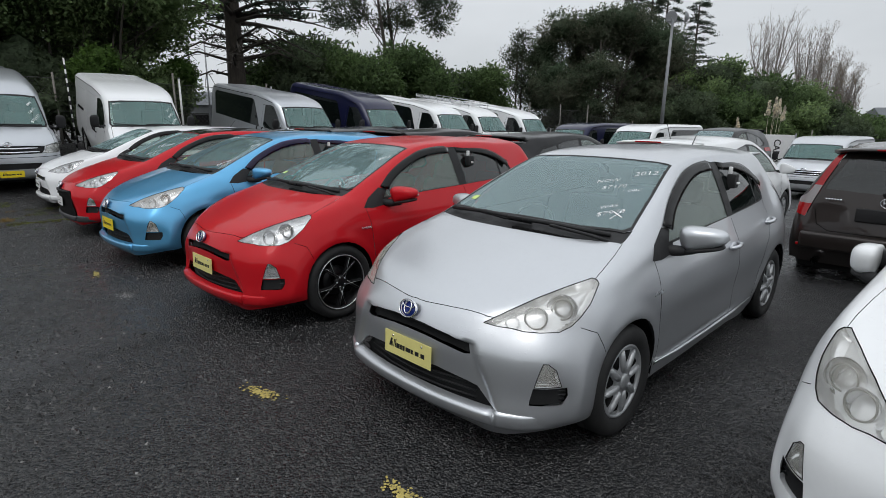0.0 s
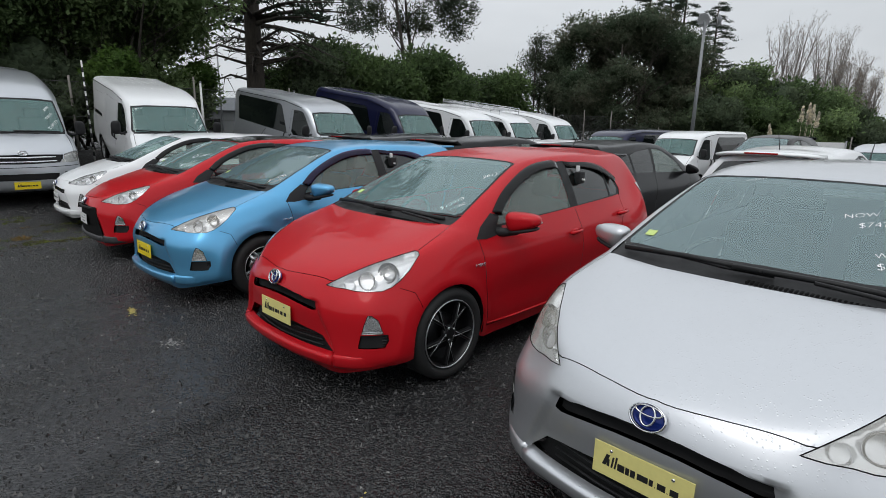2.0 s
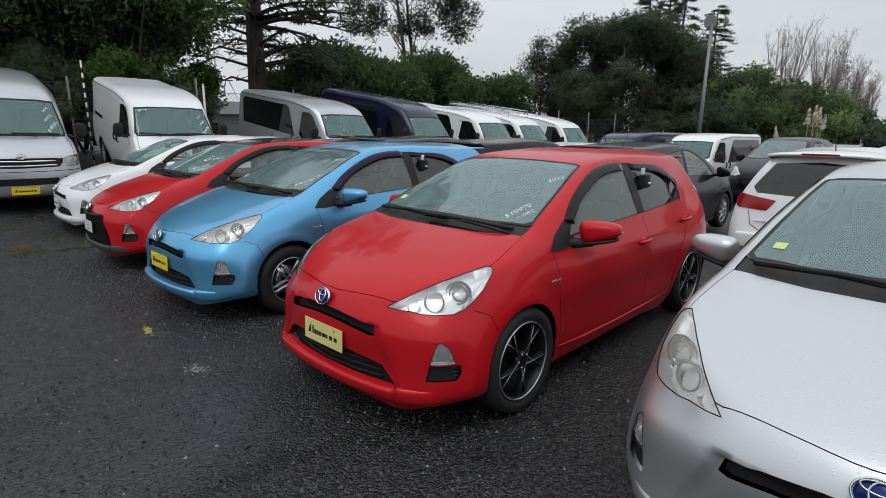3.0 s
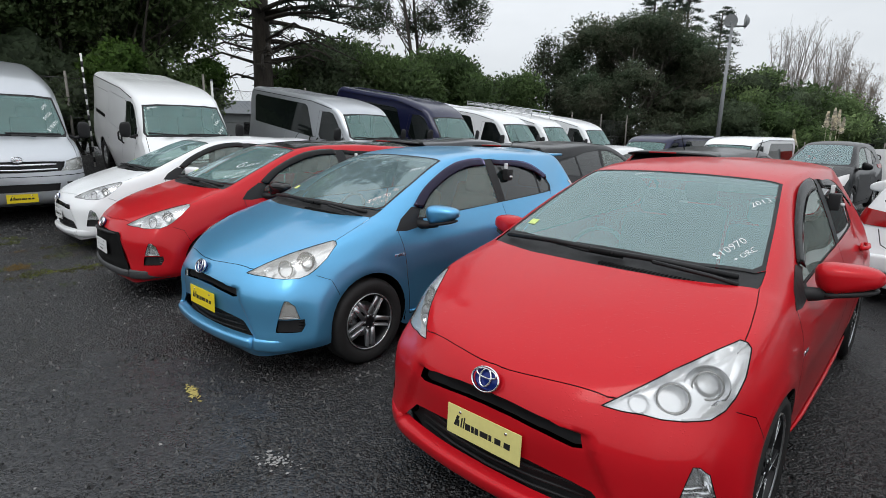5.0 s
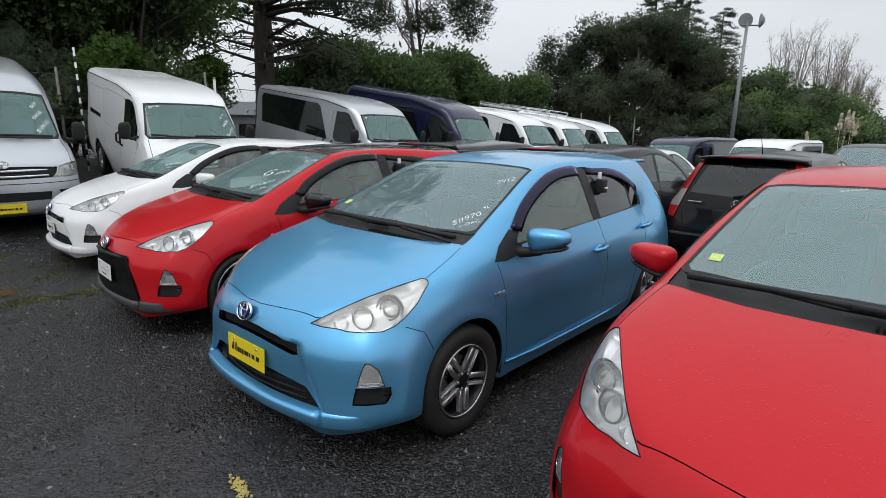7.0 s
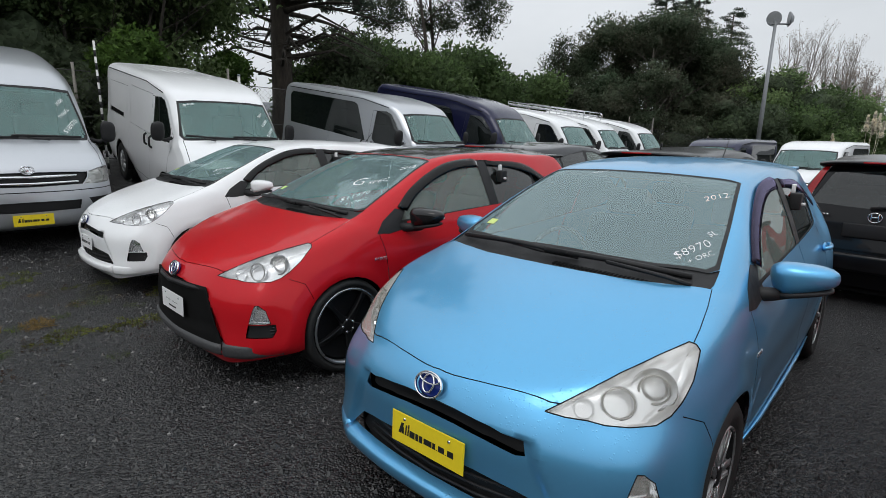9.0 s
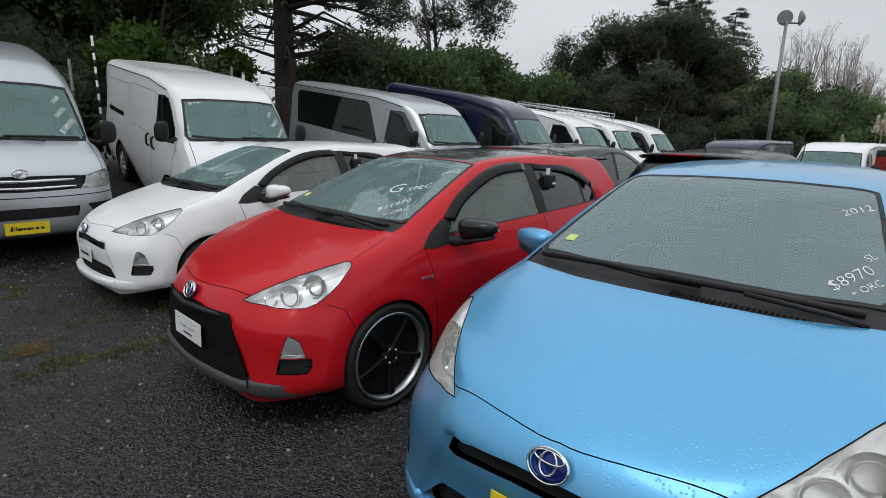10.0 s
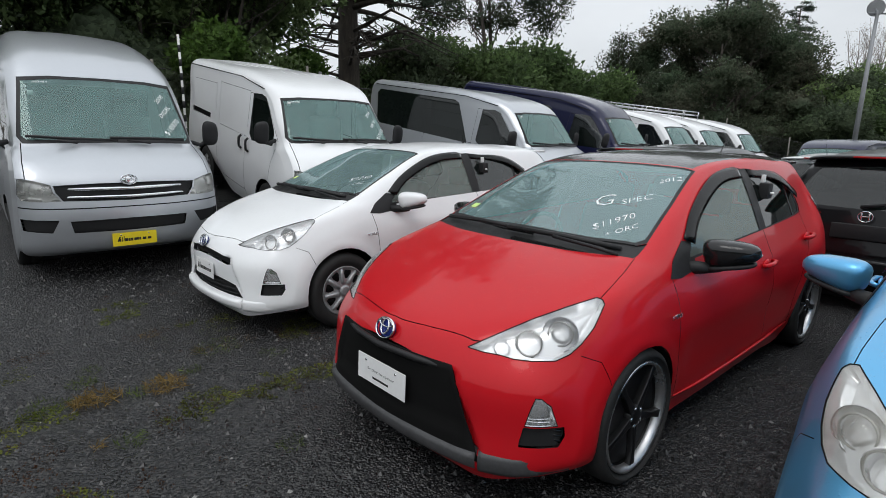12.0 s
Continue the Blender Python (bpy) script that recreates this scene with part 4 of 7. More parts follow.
    for x, z in ((-.20, .80), (-1.04, .872)):
        hd = bmesh.new()
        y = .840 if x > -.5 else .822
        add_tube(hd, [(x + .085, y - .008, z - .004), (x + .07, y + .018, z), (x, y + .026, z + .002), (x - .07, y + .018, z + .006), (x - .085, y - .008, z + .008)], [.012, .014, .014, .014, .012], 10)
        both("door_handle", hd, "paint")
        cup = ball((x, y - .012, z - .004), .035, 1.5, .35, .9, 14, 8)
        both("handle_recess", cup, "paint_dark")
    ridge = bmesh.new()
    add_tube(ridge, [(.885, .812, .282), (.60, .822, .272), (.10, .826, .270), (-.40, .826, .274), (-.80, .822, .290)], [.004, .010, .010, .010, .004], 8)
    both("sill_ridge", ridge, "paint")
    # scuttle, wipers
    w1 = wiper([(1.155, .10, 1.030), (1.165, -.10, 1.035), (1.145, -.30, 1.045)], [(1.105, -.60, 1.035), (1.15, -.28, 1.052), (1.172, .06, 1.046)])
    w2 = wiper([(1.155, .60, 1.000), (1.180, .50, 1.022), (1.185, .25, 1.040)], [(1.10, .585, 1.022), (1.155, .30, 1.045), (1.178, -.06, 1.048)])
    one("wiper", w1, "trim")
    one("wiper", w2, "trim")
    vent = bmesh.new()
    for k in range(26):
        y = .02 + k * .018
        x = 1.222 - .22 * max(0.0, y - .05) ** 2 * 1.3
        add_box(vent, x - .022, x + .016, y - .005, y + .005, .985 - .03 * y, 1.008 - .035 * y)
    one("scuttle_vent", vent, "gap")
    # weather shields over the side windows
    for lower, upper in (([(.70, 1.022), (.585, 1.108), (.40, 1.195), (.17, 1.270), (.0, 1.298), (-.21, 1.304)], [(.77, 1.055), (.63, 1.155), (.43, 1.252), (.19, 1.334), (.0, 1.362), (-.22, 1.372)]),
                         ([(-.325, 1.306), (-.70, 1.274), (-.93, 1.216), (-1.08, 1.134)], [(-.32, 1.374), (-.70, 1.344), (-.95, 1.284), (-1.13, 1.184)])):
        vb = bmesh.new()
        lo, hi = spline([(p[0], 0, p[1]) for p in lower], 4), spline([(p[0], 0, p[1]) for p in upper], 4)
        grid = []
        for a_, b_ in zip(lo, hi):
            row = []
            for k in range(4):
                p = a_ + (b_ - a_) * k / 3
                y = .770 - (p[2] - .96) * .475 + .013 * (1 - (k / 3) ** 3) + .006
                row.append(vb.verts.new((p[0], y, p[2])))
            grid.append(row)
        for r0, r1 in zip(grid, grid[1:]):
            for k in range(3):
                vb.faces.new((r0[k], r0[k + 1], r1[k + 1], r1[k]))
        bmesh.ops.recalc_face_normals(vb, faces=vb.faces)
        thicken(vb, .004)
        both("weather_shield", vb, "visor")
    kb = bmesh.new()
    add_box(kb, -.50, -.42, .655, .715, 1.165, 1.265, None, .008)
    one("key_box", kb, "trim", "small black key box clipped over the window")
    clip = bmesh.new()
    add_box(clip, -.475, -.445, .655, .675, 1.265, 1.315, None, .003)
    one("key_box_clip", clip, "plate_white", "white clip", "key_box")
    knob = bmesh.new()
    add_tube(knob, [(-.46, .712, 1.20), (-.46, .735, 1.20)], .010, 8)
    one("key_box_knob", knob, "plate_white", "pale round knob", "key_box")
    # tail spoiler, aerial, floor and wheel housings
    sp = bmesh.new()
    add_box(sp, -1.72, -1.50, -.50, .50, 1.345, 1.372, Matrix.Identity(4), .010)
    one("roof_spoiler", sp, "roof")
    ae = bmesh.new()
    add_tube(ae, [(-1.40, 0, 1.385), (-1.43, 0, 1.402), (-1.57, 0, 1.56)], [.012, .006, .0025], 8)
    one("aerial", ae, "trim")
    fl = bmesh.new()
    add_box(fl, -1.70, 1.72, -.72, .72, .17, .24, None, .02)
    one("underbody", fl, "gap")
    for x in (WHEEL_X, -WHEEL_X):
        hs = bmesh.new()
        n = 20
        ring = [(x + .345 * math.cos(math.pi * k / n * 1.16 - .25), WHEEL_Z + .01 + .345 * math.sin(math.pi * k / n * 1.16 - .25)) for k in range(n + 1)]
        o_, i_ = [hs.verts.new((p[0], .815, p[1])) for p in ring], [hs.verts.new((p[0], .50, p[1])) for p in ring]
        for k in range(n):
            hs.faces.new((o_[k], i_[k], i_[k + 1], o_[k + 1]))
        hs.faces.new(i_)
        both("wheel_housing", hs, "gap")
    # cabin
    cab = bmesh.new()
    add_box(cab, -1.45, 1.05, -.70, .70, .24, .34)
    one("cabin_floor", cab, "dash")
    da = bmesh.new()
    add_box(da, .62, 1.08, -.66, .66, .62, .90, None, .06)
    one("dashboard", da, "dash")
    for y in (-.36, .36):
        for x in (.02, -.86):
            se = bmesh.new()
            add_box(se, x - .25, x + .25, y - .24, y + .24, .36, .52, None, .05)
            add_box(se, -.08, .08, -.23, .23, 0, .58, Matrix.Translation((x - .27, y, .46)) @ Matrix.Rotation(radians(-18), 4, "Y"), .05)
            one("seat", se, "seat")
            hr = bmesh.new()
            add_box(hr, -.05, .05, -.13, .13, 0, .17, Matrix.Translation((x - .45, y, 1.03)) @ Matrix.Rotation(radians(-12), 4, "Y"), .04)
            one("headrest", hr, "seat")
    sw = bmesh.new()
    tilt = Matrix.Translation((.52, -.36, .86)) @ Matrix.Rotation(radians(62), 4, "Y")
    add_tube(sw, [tilt @ Vector((.18 * math.cos(k * math.pi / 12), .18 * math.sin(k * math.pi / 12), 0)) for k in range(25)], .014, 8, cap=False)
    add_box(sw, -.06, .06, -.17, .17, -.02, .02, tilt, .01)
    one("steering_wheel", sw, "dash")
    mi = bmesh.new()
    add_box(mi, .40, .425, -.11, .11, 1.235, 1.295, None, .012)
    one("cabin_mirror", mi, "trim")
    rf = bmesh.new()
    add_box(rf, -1.35, .16, -.50, .50, 1.325, 1.345, None, .004)
    one("roof_lining", rf, "cabin")
    pap = bmesh.new()
    add_box(pap, .86, 1.00, .12, .34, .902, .905, Matrix.Rotation(radians(6), 4, "Z"))
    one("dash_paper", pap, "plate_white", "white paper lying on the dashboard")
    return out


HATCH_EXTRAS = []


def screen_writing(parent, rows):
    """White marker writing laid on the slope of the windscreen."""
    from_base, to_top = Vector((1.065, 0, 1.055)), Vector((.30, 0, 1.375))
    up = (to_top - from_base).normalized()
    right = Vector((0, 1, 0))
    out = right.cross(up)
    tree = SCREEN_TREE
    top = None
    for text, y, along, size, turn in rows:
        b = letters(text, size * .98, -size * .018, .30)
        spot = from_base + up * along + right * y
        m = Matrix.Translation(spot + out * .06) @ Matrix((right, up, out)).transposed().to_4x4() @ Matrix.Rotation(radians(turn + 24), 4, "Z")
        bmesh.ops.transform(b, matrix=m, verts=b.verts)
        for w in b.verts:
            hit = tree.ray_cast(w.co + out * .1, -out)
            if hit[0] is not None:
                w.co = hit[0] + out * .003
        strokes(b, parent)


def strokes(b, parent):
    """Hand writing, each letter a part of its own."""
    left = set(b.verts)
    while left:
        heap, isle = [left.pop()], set()
        while heap:
            v = heap.pop()
            isle.add(v)
            for e in v.link_edges:
                w = e.other_vert(v)
                if w in left:
                    left.discard(w)
                    heap.append(w)
        out, seen = bmesh.new(), {}
        for v in isle:
            seen[v] = out.verts.new(v.co)
        for f in {f for v in isle for f in v.link_faces}:
            out.faces.new([seen[v] for v in f.verts])
        part("marker_letter", out, M["chalk"], parent, "white marker letter on the glass", False)
    b.free()


def hatchback(m, label, paint, wheels, roof=None, mirror=None, lens="lens", visor="visor", spoiler=None, plate_key="plate_cream", plate_text="", screen="screen", aero=False, writing=(), wheel_size=None, folded=0, group="row of small hatchbacks"):
    """A small five-door hatchback with all of its parts."""
    top = thing("hatchback", m, label, "car", group)
    keys = {"paint": M[paint], "roof": M[roof or paint], "mirror": M[mirror or paint], "lens": M[lens], "visor": M[visor], "paint_dark": M[paint], "screen": M[screen], "lens_ball": M["lens"], "label_green": M["label_green"], "lip": M["grey_lip"] if aero else M[paint]}
    names = {"front_window": "driver and front passenger window", "headlight": "large clear headlight", "windscreen": "rain-speckled windscreen"}
    held = {}
    for name, me, key, side in HATCH_MESHES:
        mat = keys.get(key) or M[key]
        ob = hang(name, me, mat, held[({"lamp": "headlight", "fog": "fog_lamp"}[name[:-5]], side)] if name in ("lamp_dish", "fog_dish", "lamp_seal", "fog_seal") else top)
        if name in ("headlight", "fog_lamp"):
            held[(name, side)] = ob
        if key in ("screen", "side_glass", "privacy"):
            ob.visible_shadow = False
    flip_flop = {}
    for name, me, key, lab, under in HATCH_EXTRAS:
        if aero and name == "grille_bar":
            continue
        mat = keys.get(key) or M[key]
        if name == "roof_spoiler" and spoiler:
            mat = M[spoiler]
        par = top
        if under == "key_box":
            par = held["key_box"]
        elif under:
            n = flip_flop.get((name, under), 0)
            flip_flop[(name, under)] = n + 1
            par = held[(under, 1 if n == 0 else -1)]
        ob = hang(name, me, mat, par, lab)
        if folded and name in ("mirror_shell", "mirror_base", "side_repeater"):
            s = 1 if me.vertices[0].co.y > 0 else -1
            hinge = Matrix.Translation((.69, s * .85, 0))
            ob.matrix_basis = hinge @ Matrix.Rotation(radians(s * folded), 4, "Z") @ hinge.inverted()
            if name == "mirror_shell":
                face = mirror_shell(.016, .108, .054)
                bmesh.ops.transform(face, matrix=Matrix.Diagonal((1, s, 1, 1)) @ Matrix.Translation((.600, .922, .985)) @ Matrix.Rotation(radians(-12), 4, "Z"), verts=face.verts)
                part("mirror_glass", face, M["gloss_black"], ob, "dark mirror glass")
        if name == "key_box":
            held["key_box"] = ob
    size = wheel_size or {}
    r = size.get("r", .302)
    for x in (WHEEL_X, -WHEEL_X):
        for s in (1, -1):
            add_wheel(wheels, top, x, s * .735, r, s > 0, **size)
    badge(top, (2.040, 0, .680), (1, 0, .42), .062, .046)
    if aero:
        g = bmesh.new()
        grid = []
        for k in range(13):
            z = .262 + .365 * k / 12
            w = .545 - .150 * k / 12
            row = []
            for j in range(-14, 15):
                y = w * j / 14
                hit = FRONT_TREE.ray_cast(Vector((3, y, z)), Vector((-1, 0, 0)))
                row.append(Vector((hit[0].x if hit[0] is not None else 1.9, y, z)))
            grid.append(row)
        for _ in range(3):
            grid = [[Vector((max(grid[max(k - 1, 0)][j].x, row[j].x, grid[min(k + 1, 12)][j].x), row[j].y, row[j].z)) for j in range(29)] for k, row in enumerate(grid)]
        grid = [[g.verts.new(p + Vector((.007, 0, 0))) for p in row] for row in grid]
        for r0, r1 in zip(grid, grid[1:]):
            for k in range(28):
                g.faces.new((r0[k], r0[k + 1], r1[k + 1], r1[k]))
        bmesh.ops.recalc_face_normals(g, faces=g.faces)
        thicken(g, .007)
        part("black_grille_panel", g, M["gap"], top, "wide black grille panel")
        sl = bmesh.new()
        add_tube(sl, [(1.985, -.40, .600), (2.055, -.22, .612), (2.088, 0, .618), (2.055, .22, .612), (1.985, .40, .600)], .014, 8)
        part("grille_bar", sl, M["trim"], top)
    plate(top, (2.056 if not aero else 2.076, 0, .462), (1, 0, .04), .36, .125, plate_key, WORD_BARS if not plate_text else [(-.17, .17, -.30, -.22, 0)], plate_text)
    t = letters("HYBRID", .030, .0006)
    bmesh.ops.transform(t, matrix=Matrix.Translation((1.015, .850, .735)) @ Matrix.Rotation(radians(180), 4, "Z") @ Matrix.Rotation(radians(90), 4, "X"), verts=t.verts)
    tb = joined([t])
    part("side_lettering", thicken(tb, .003), M["chrome"], top, "small chrome side lettering", False)
    stick = bmesh.new()
    for y, x in ((-.575, .955), (-.525, .962), (-.522, .915), (-.572, .908)):
        hit = SCREEN_TREE.ray_cast(Vector((x, y, 2)), Vector((0, 0, -1)))
        stick.verts.new(hit[0] + Vector((0, 0, .004)))
    stick.faces.new(stick.verts)
    part("inspection_label", stick, M["label_green"], top, "small pale inspection label", False)
    if writing:
        screen_writing(top, writing)
    return top

# ---- ground: level yard, a bank up to the fence, a slight fall beyond the row ----
ROOT = math.sqrt(0.5)


def yard(u, w):
    """A place from metres behind the row (u) and along the row (w)."""
    return (u - w) * ROOT, (u + w) * ROOT


def ground_z(x, y):
    u, w = (x + y) * ROOT, (y - x) * ROOT
    fall = -0.033 * min(max(0.0, u - 5.5), 16.0)
    s = min(max((w - 11.4) / 6.6, 0.0), 1.0)
    lift_ = 0.86 * (s ** 1.25) if s < 1 else 0.86
    return fall * (1.0 - 0.3 * s) + lift_


def ground_sheet():
    near = list(np.arange(-24, 30.01, 0.75))
    xs = [-400, -200, -100, -60, -40, -30] + near + [36, 45, 60, 90, 140, 220, 400]
    near = list(np.arange(-6, 36.01, 0.75))
    ys = [-400, -150, -60, -25, -12] + near + [42, 50, 65, 90, 140, 220, 400]
    verts = [(x, y, ground_z(x, y)) for y in ys for x in xs]
    n = len(xs)
    faces = [(j * n + i, j * n + i + 1, (j + 1) * n + i + 1, (j + 1) * n + i) for j in range(len(ys) - 1) for i in range(n - 1)]
    me = bpy.data.meshes.new("ground")
    me.from_pydata(verts, [], faces)
    return tagged(hang("ground", me, M["ground"]), "wet dark chip-sealed yard with loose stone chips", "ground", kind="structure")


ground_sheet()


def reflection_screen():
    """Added hedge-shaped dark screen on the side that the walk never faces; it darkens reflections."""
    line = [yard(38, -30), yard(10, -34), yard(-16, -30), yard(-24, -8), yard(-24, 12), yard(-20, 32), yard(-8, 40)]
    pts = spline([(x, y, 0) for x, y in line], 12)
    rows = []
    bm = bmesh.new()
    for k, p in enumerate(pts):
        out = Vector((p[0], p[1] - 8, 0)).normalized()
        row = []
        for o, z in ((0, -.6), (-.4, 1.5), (0, 4.2), (.9, 5.6), (2.2, 5.9), (3.4, 4.8), (3.8, -.6)):
            bump = 1.1 * noise.noise(Vector((p[0] * .35, p[1] * .35, z * .5)))
            row.append(bm.verts.new(Vector((p[0], p[1], z + (bump if z > 3 else 0))) + out * (o + bump * .6)))
        rows.append(row)
    for r0, r1 in zip(rows, rows[1:]):
        for i in range(6):
            bm.faces.new((r0[i], r0[i + 1], r1[i + 1], r1[i]))
    bmesh.ops.recalc_face_normals(bm, faces=bm.faces)
    M["screen_green"] = mat_leaf("unseen_screen_green", (0.030, 0.055, 0.022), (0.080, 0.125, 0.048), 0.7, 0.0)
    return tagged(part("backdrop", bm, M["screen_green"]), "plain dark green screen added out of view to darken reflections", "hedge", kind="structure")


reflection_screen()

# ---- vans ----
VAN = [
    [(2.17, 0, 0.314), (2.25, 0, 0.37), (2.27, 0, 0.53), (2.265, 0, 0.68), (2.24, 0, 0.81), (2.2, 0, 0.97), (2.05, 0, 1.12), (1.86, 0, 1.21), (1.78, 0, 1.26),
     (1.53, 0, 1.5), (1.27, 0, 1.745), (1.02, 0, 1.868), (0.25, 0, 1.965), (-2.22, 0, 1.955), (-2.34, 0, 1.885), (-2.39, 0, 1.2), (-2.43, 0, 0.55), (-2.38, 0, 0.3)],
    [(2.15, 0.38, 0.314), (2.23, 0.4, 0.37), (2.25, 0.4, 0.53), (2.245, 0.4, 0.68), (2.22, 0.4, 0.81), (2.18, 0.4, 0.97), (2.03, 0.4, 1.115), (1.84, 0.4, 1.205), (1.765, 0.4, 1.255),
     (1.515, 0.38, 1.495), (1.26, 0.36, 1.74), (1.02, 0.36, 1.86), (0.25, 0.38, 1.958), (-2.215, 0.38, 1.948), (-2.335, 0.38, 1.878), (-2.38, 0.4, 1.2), (-2.42, 0.4, 0.55), (-2.37, 0.4, 0.3)],
    [(2.11, 0.7, 0.314), (2.18, 0.7, 0.37), (2.195, 0.7, 0.53), (2.185, 0.7, 0.68), (2.16, 0.7, 0.81), (2.13, 0.7, 0.97), (2, 0.7, 1.1), (1.82, 0.7, 1.19), (1.715, 0.685, 1.245),
     (1.475, 0.66, 1.48), (1.235, 0.63, 1.715), (1.0, 0.645, 1.842), (0.25, 0.675, 1.942), (-2.20, 0.675, 1.93), (-2.315, 0.675, 1.858), (-2.36, 0.66, 1.2), (-2.4, 0.66, 0.55), (-2.36, 0.64, 0.3)],
    [(2.03, 0.785, 0.314), (2.09, 0.81, 0.37), (2.1, 0.81, 0.53), (2.095, 0.805, 0.68), (2.07, 0.8, 0.81), (2.035, 0.795, 0.97), (1.92, 0.785, 1.09), (1.76, 0.775, 1.18), (1.61, 0.74, 1.24),
     (1.38, 0.73, 1.46), (1.15, 0.705, 1.68), (0.93, 0.72, 1.80), (0.25, 0.748, 1.885), (-2.18, 0.748, 1.872), (-2.27, 0.748, 1.80), (-2.31, 0.76, 1.2), (-2.35, 0.76, 0.55), (-2.31, 0.72, 0.3)],
    [(1.87, 0.815, 0.314), (1.93, 0.83, 0.37), (1.93, 0.835, 0.53), (1.92, 0.83, 0.68), (1.9, 0.825, 0.794), (1.85, 0.82, 0.92), (1.75, 0.81, 1.03), (1.62, 0.8, 1.1), (1.45, 0.795, 1.14),
     (1.22, 0.795, 1.16), (1, 0.795, 1.18), (0.75, 0.795, 1.19), (0, 0.8, 1.2), (-1.9, 0.8, 1.2), (-2.12, 0.8, 1.15), (-2.22, 0.82, 0.95), (-2.26, 0.82, 0.52), (-2.22, 0.78, 0.3)],
    [(1.71, 0.83, 0.18), (1.73, 0.84, 0.27), (1.72, 0.845, 0.45), (1.655, 0.842, 0.59), (1.56, 0.84, 0.685), (1.455, 0.84, 0.75), (1.325, 0.842, 0.78), (1.1, 0.842, 0.78), (0.95, 0.842, 0.78),
     (0.8, 0.842, 0.78), (0.65, 0.842, 0.78), (0.45, 0.842, 0.78), (-0.1, 0.842, 0.78), (-1.25, 0.842, 0.79), (-1.55, 0.842, 0.72), (-1.68, 0.842, 0.6), (-1.74, 0.84, 0.45), (-1.72, 0.82, 0.3)],
    [(1.647, 0.82, 0.184), (1.67, 0.83, 0.276), (1.666, 0.838, 0.41), (1.612, 0.838, 0.542), (1.53, 0.838, 0.633), (1.437, 0.838, 0.689), (1.31, 0.838, 0.72), (0.98, 0.835, 0.5), (0.86, 0.833, 0.42),
     (0.72, 0.833, 0.4), (0.58, 0.833, 0.4), (0.4, 0.833, 0.4), (-0.1, 0.833, 0.4), (-1.26, 0.838, 0.72), (-1.48, 0.838, 0.66), (-1.6, 0.836, 0.55), (-1.66, 0.834, 0.43), (-1.65, 0.82, 0.28)],
    [(1.52, 0.79, 0.24), (1.53, 0.79, 0.3), (1.53, 0.79, 0.37), (1.5, 0.79, 0.46), (1.45, 0.79, 0.52), (1.385, 0.79, 0.56), (1.29, 0.79, 0.58), (0.93, 0.8, 0.24), (0.82, 0.8, 0.23),
     (0.7, 0.8, 0.23), (0.55, 0.8, 0.23), (0.4, 0.8, 0.23), (-0.1, 0.8, 0.23), (-1.27, 0.79, 0.58), (-1.42, 0.79, 0.54), (-1.5, 0.79, 0.46), (-1.53, 0.79, 0.4), (-1.5, 0.79, 0.25)],
]
VAN_X, VAN_Z = 1.285, 0.335


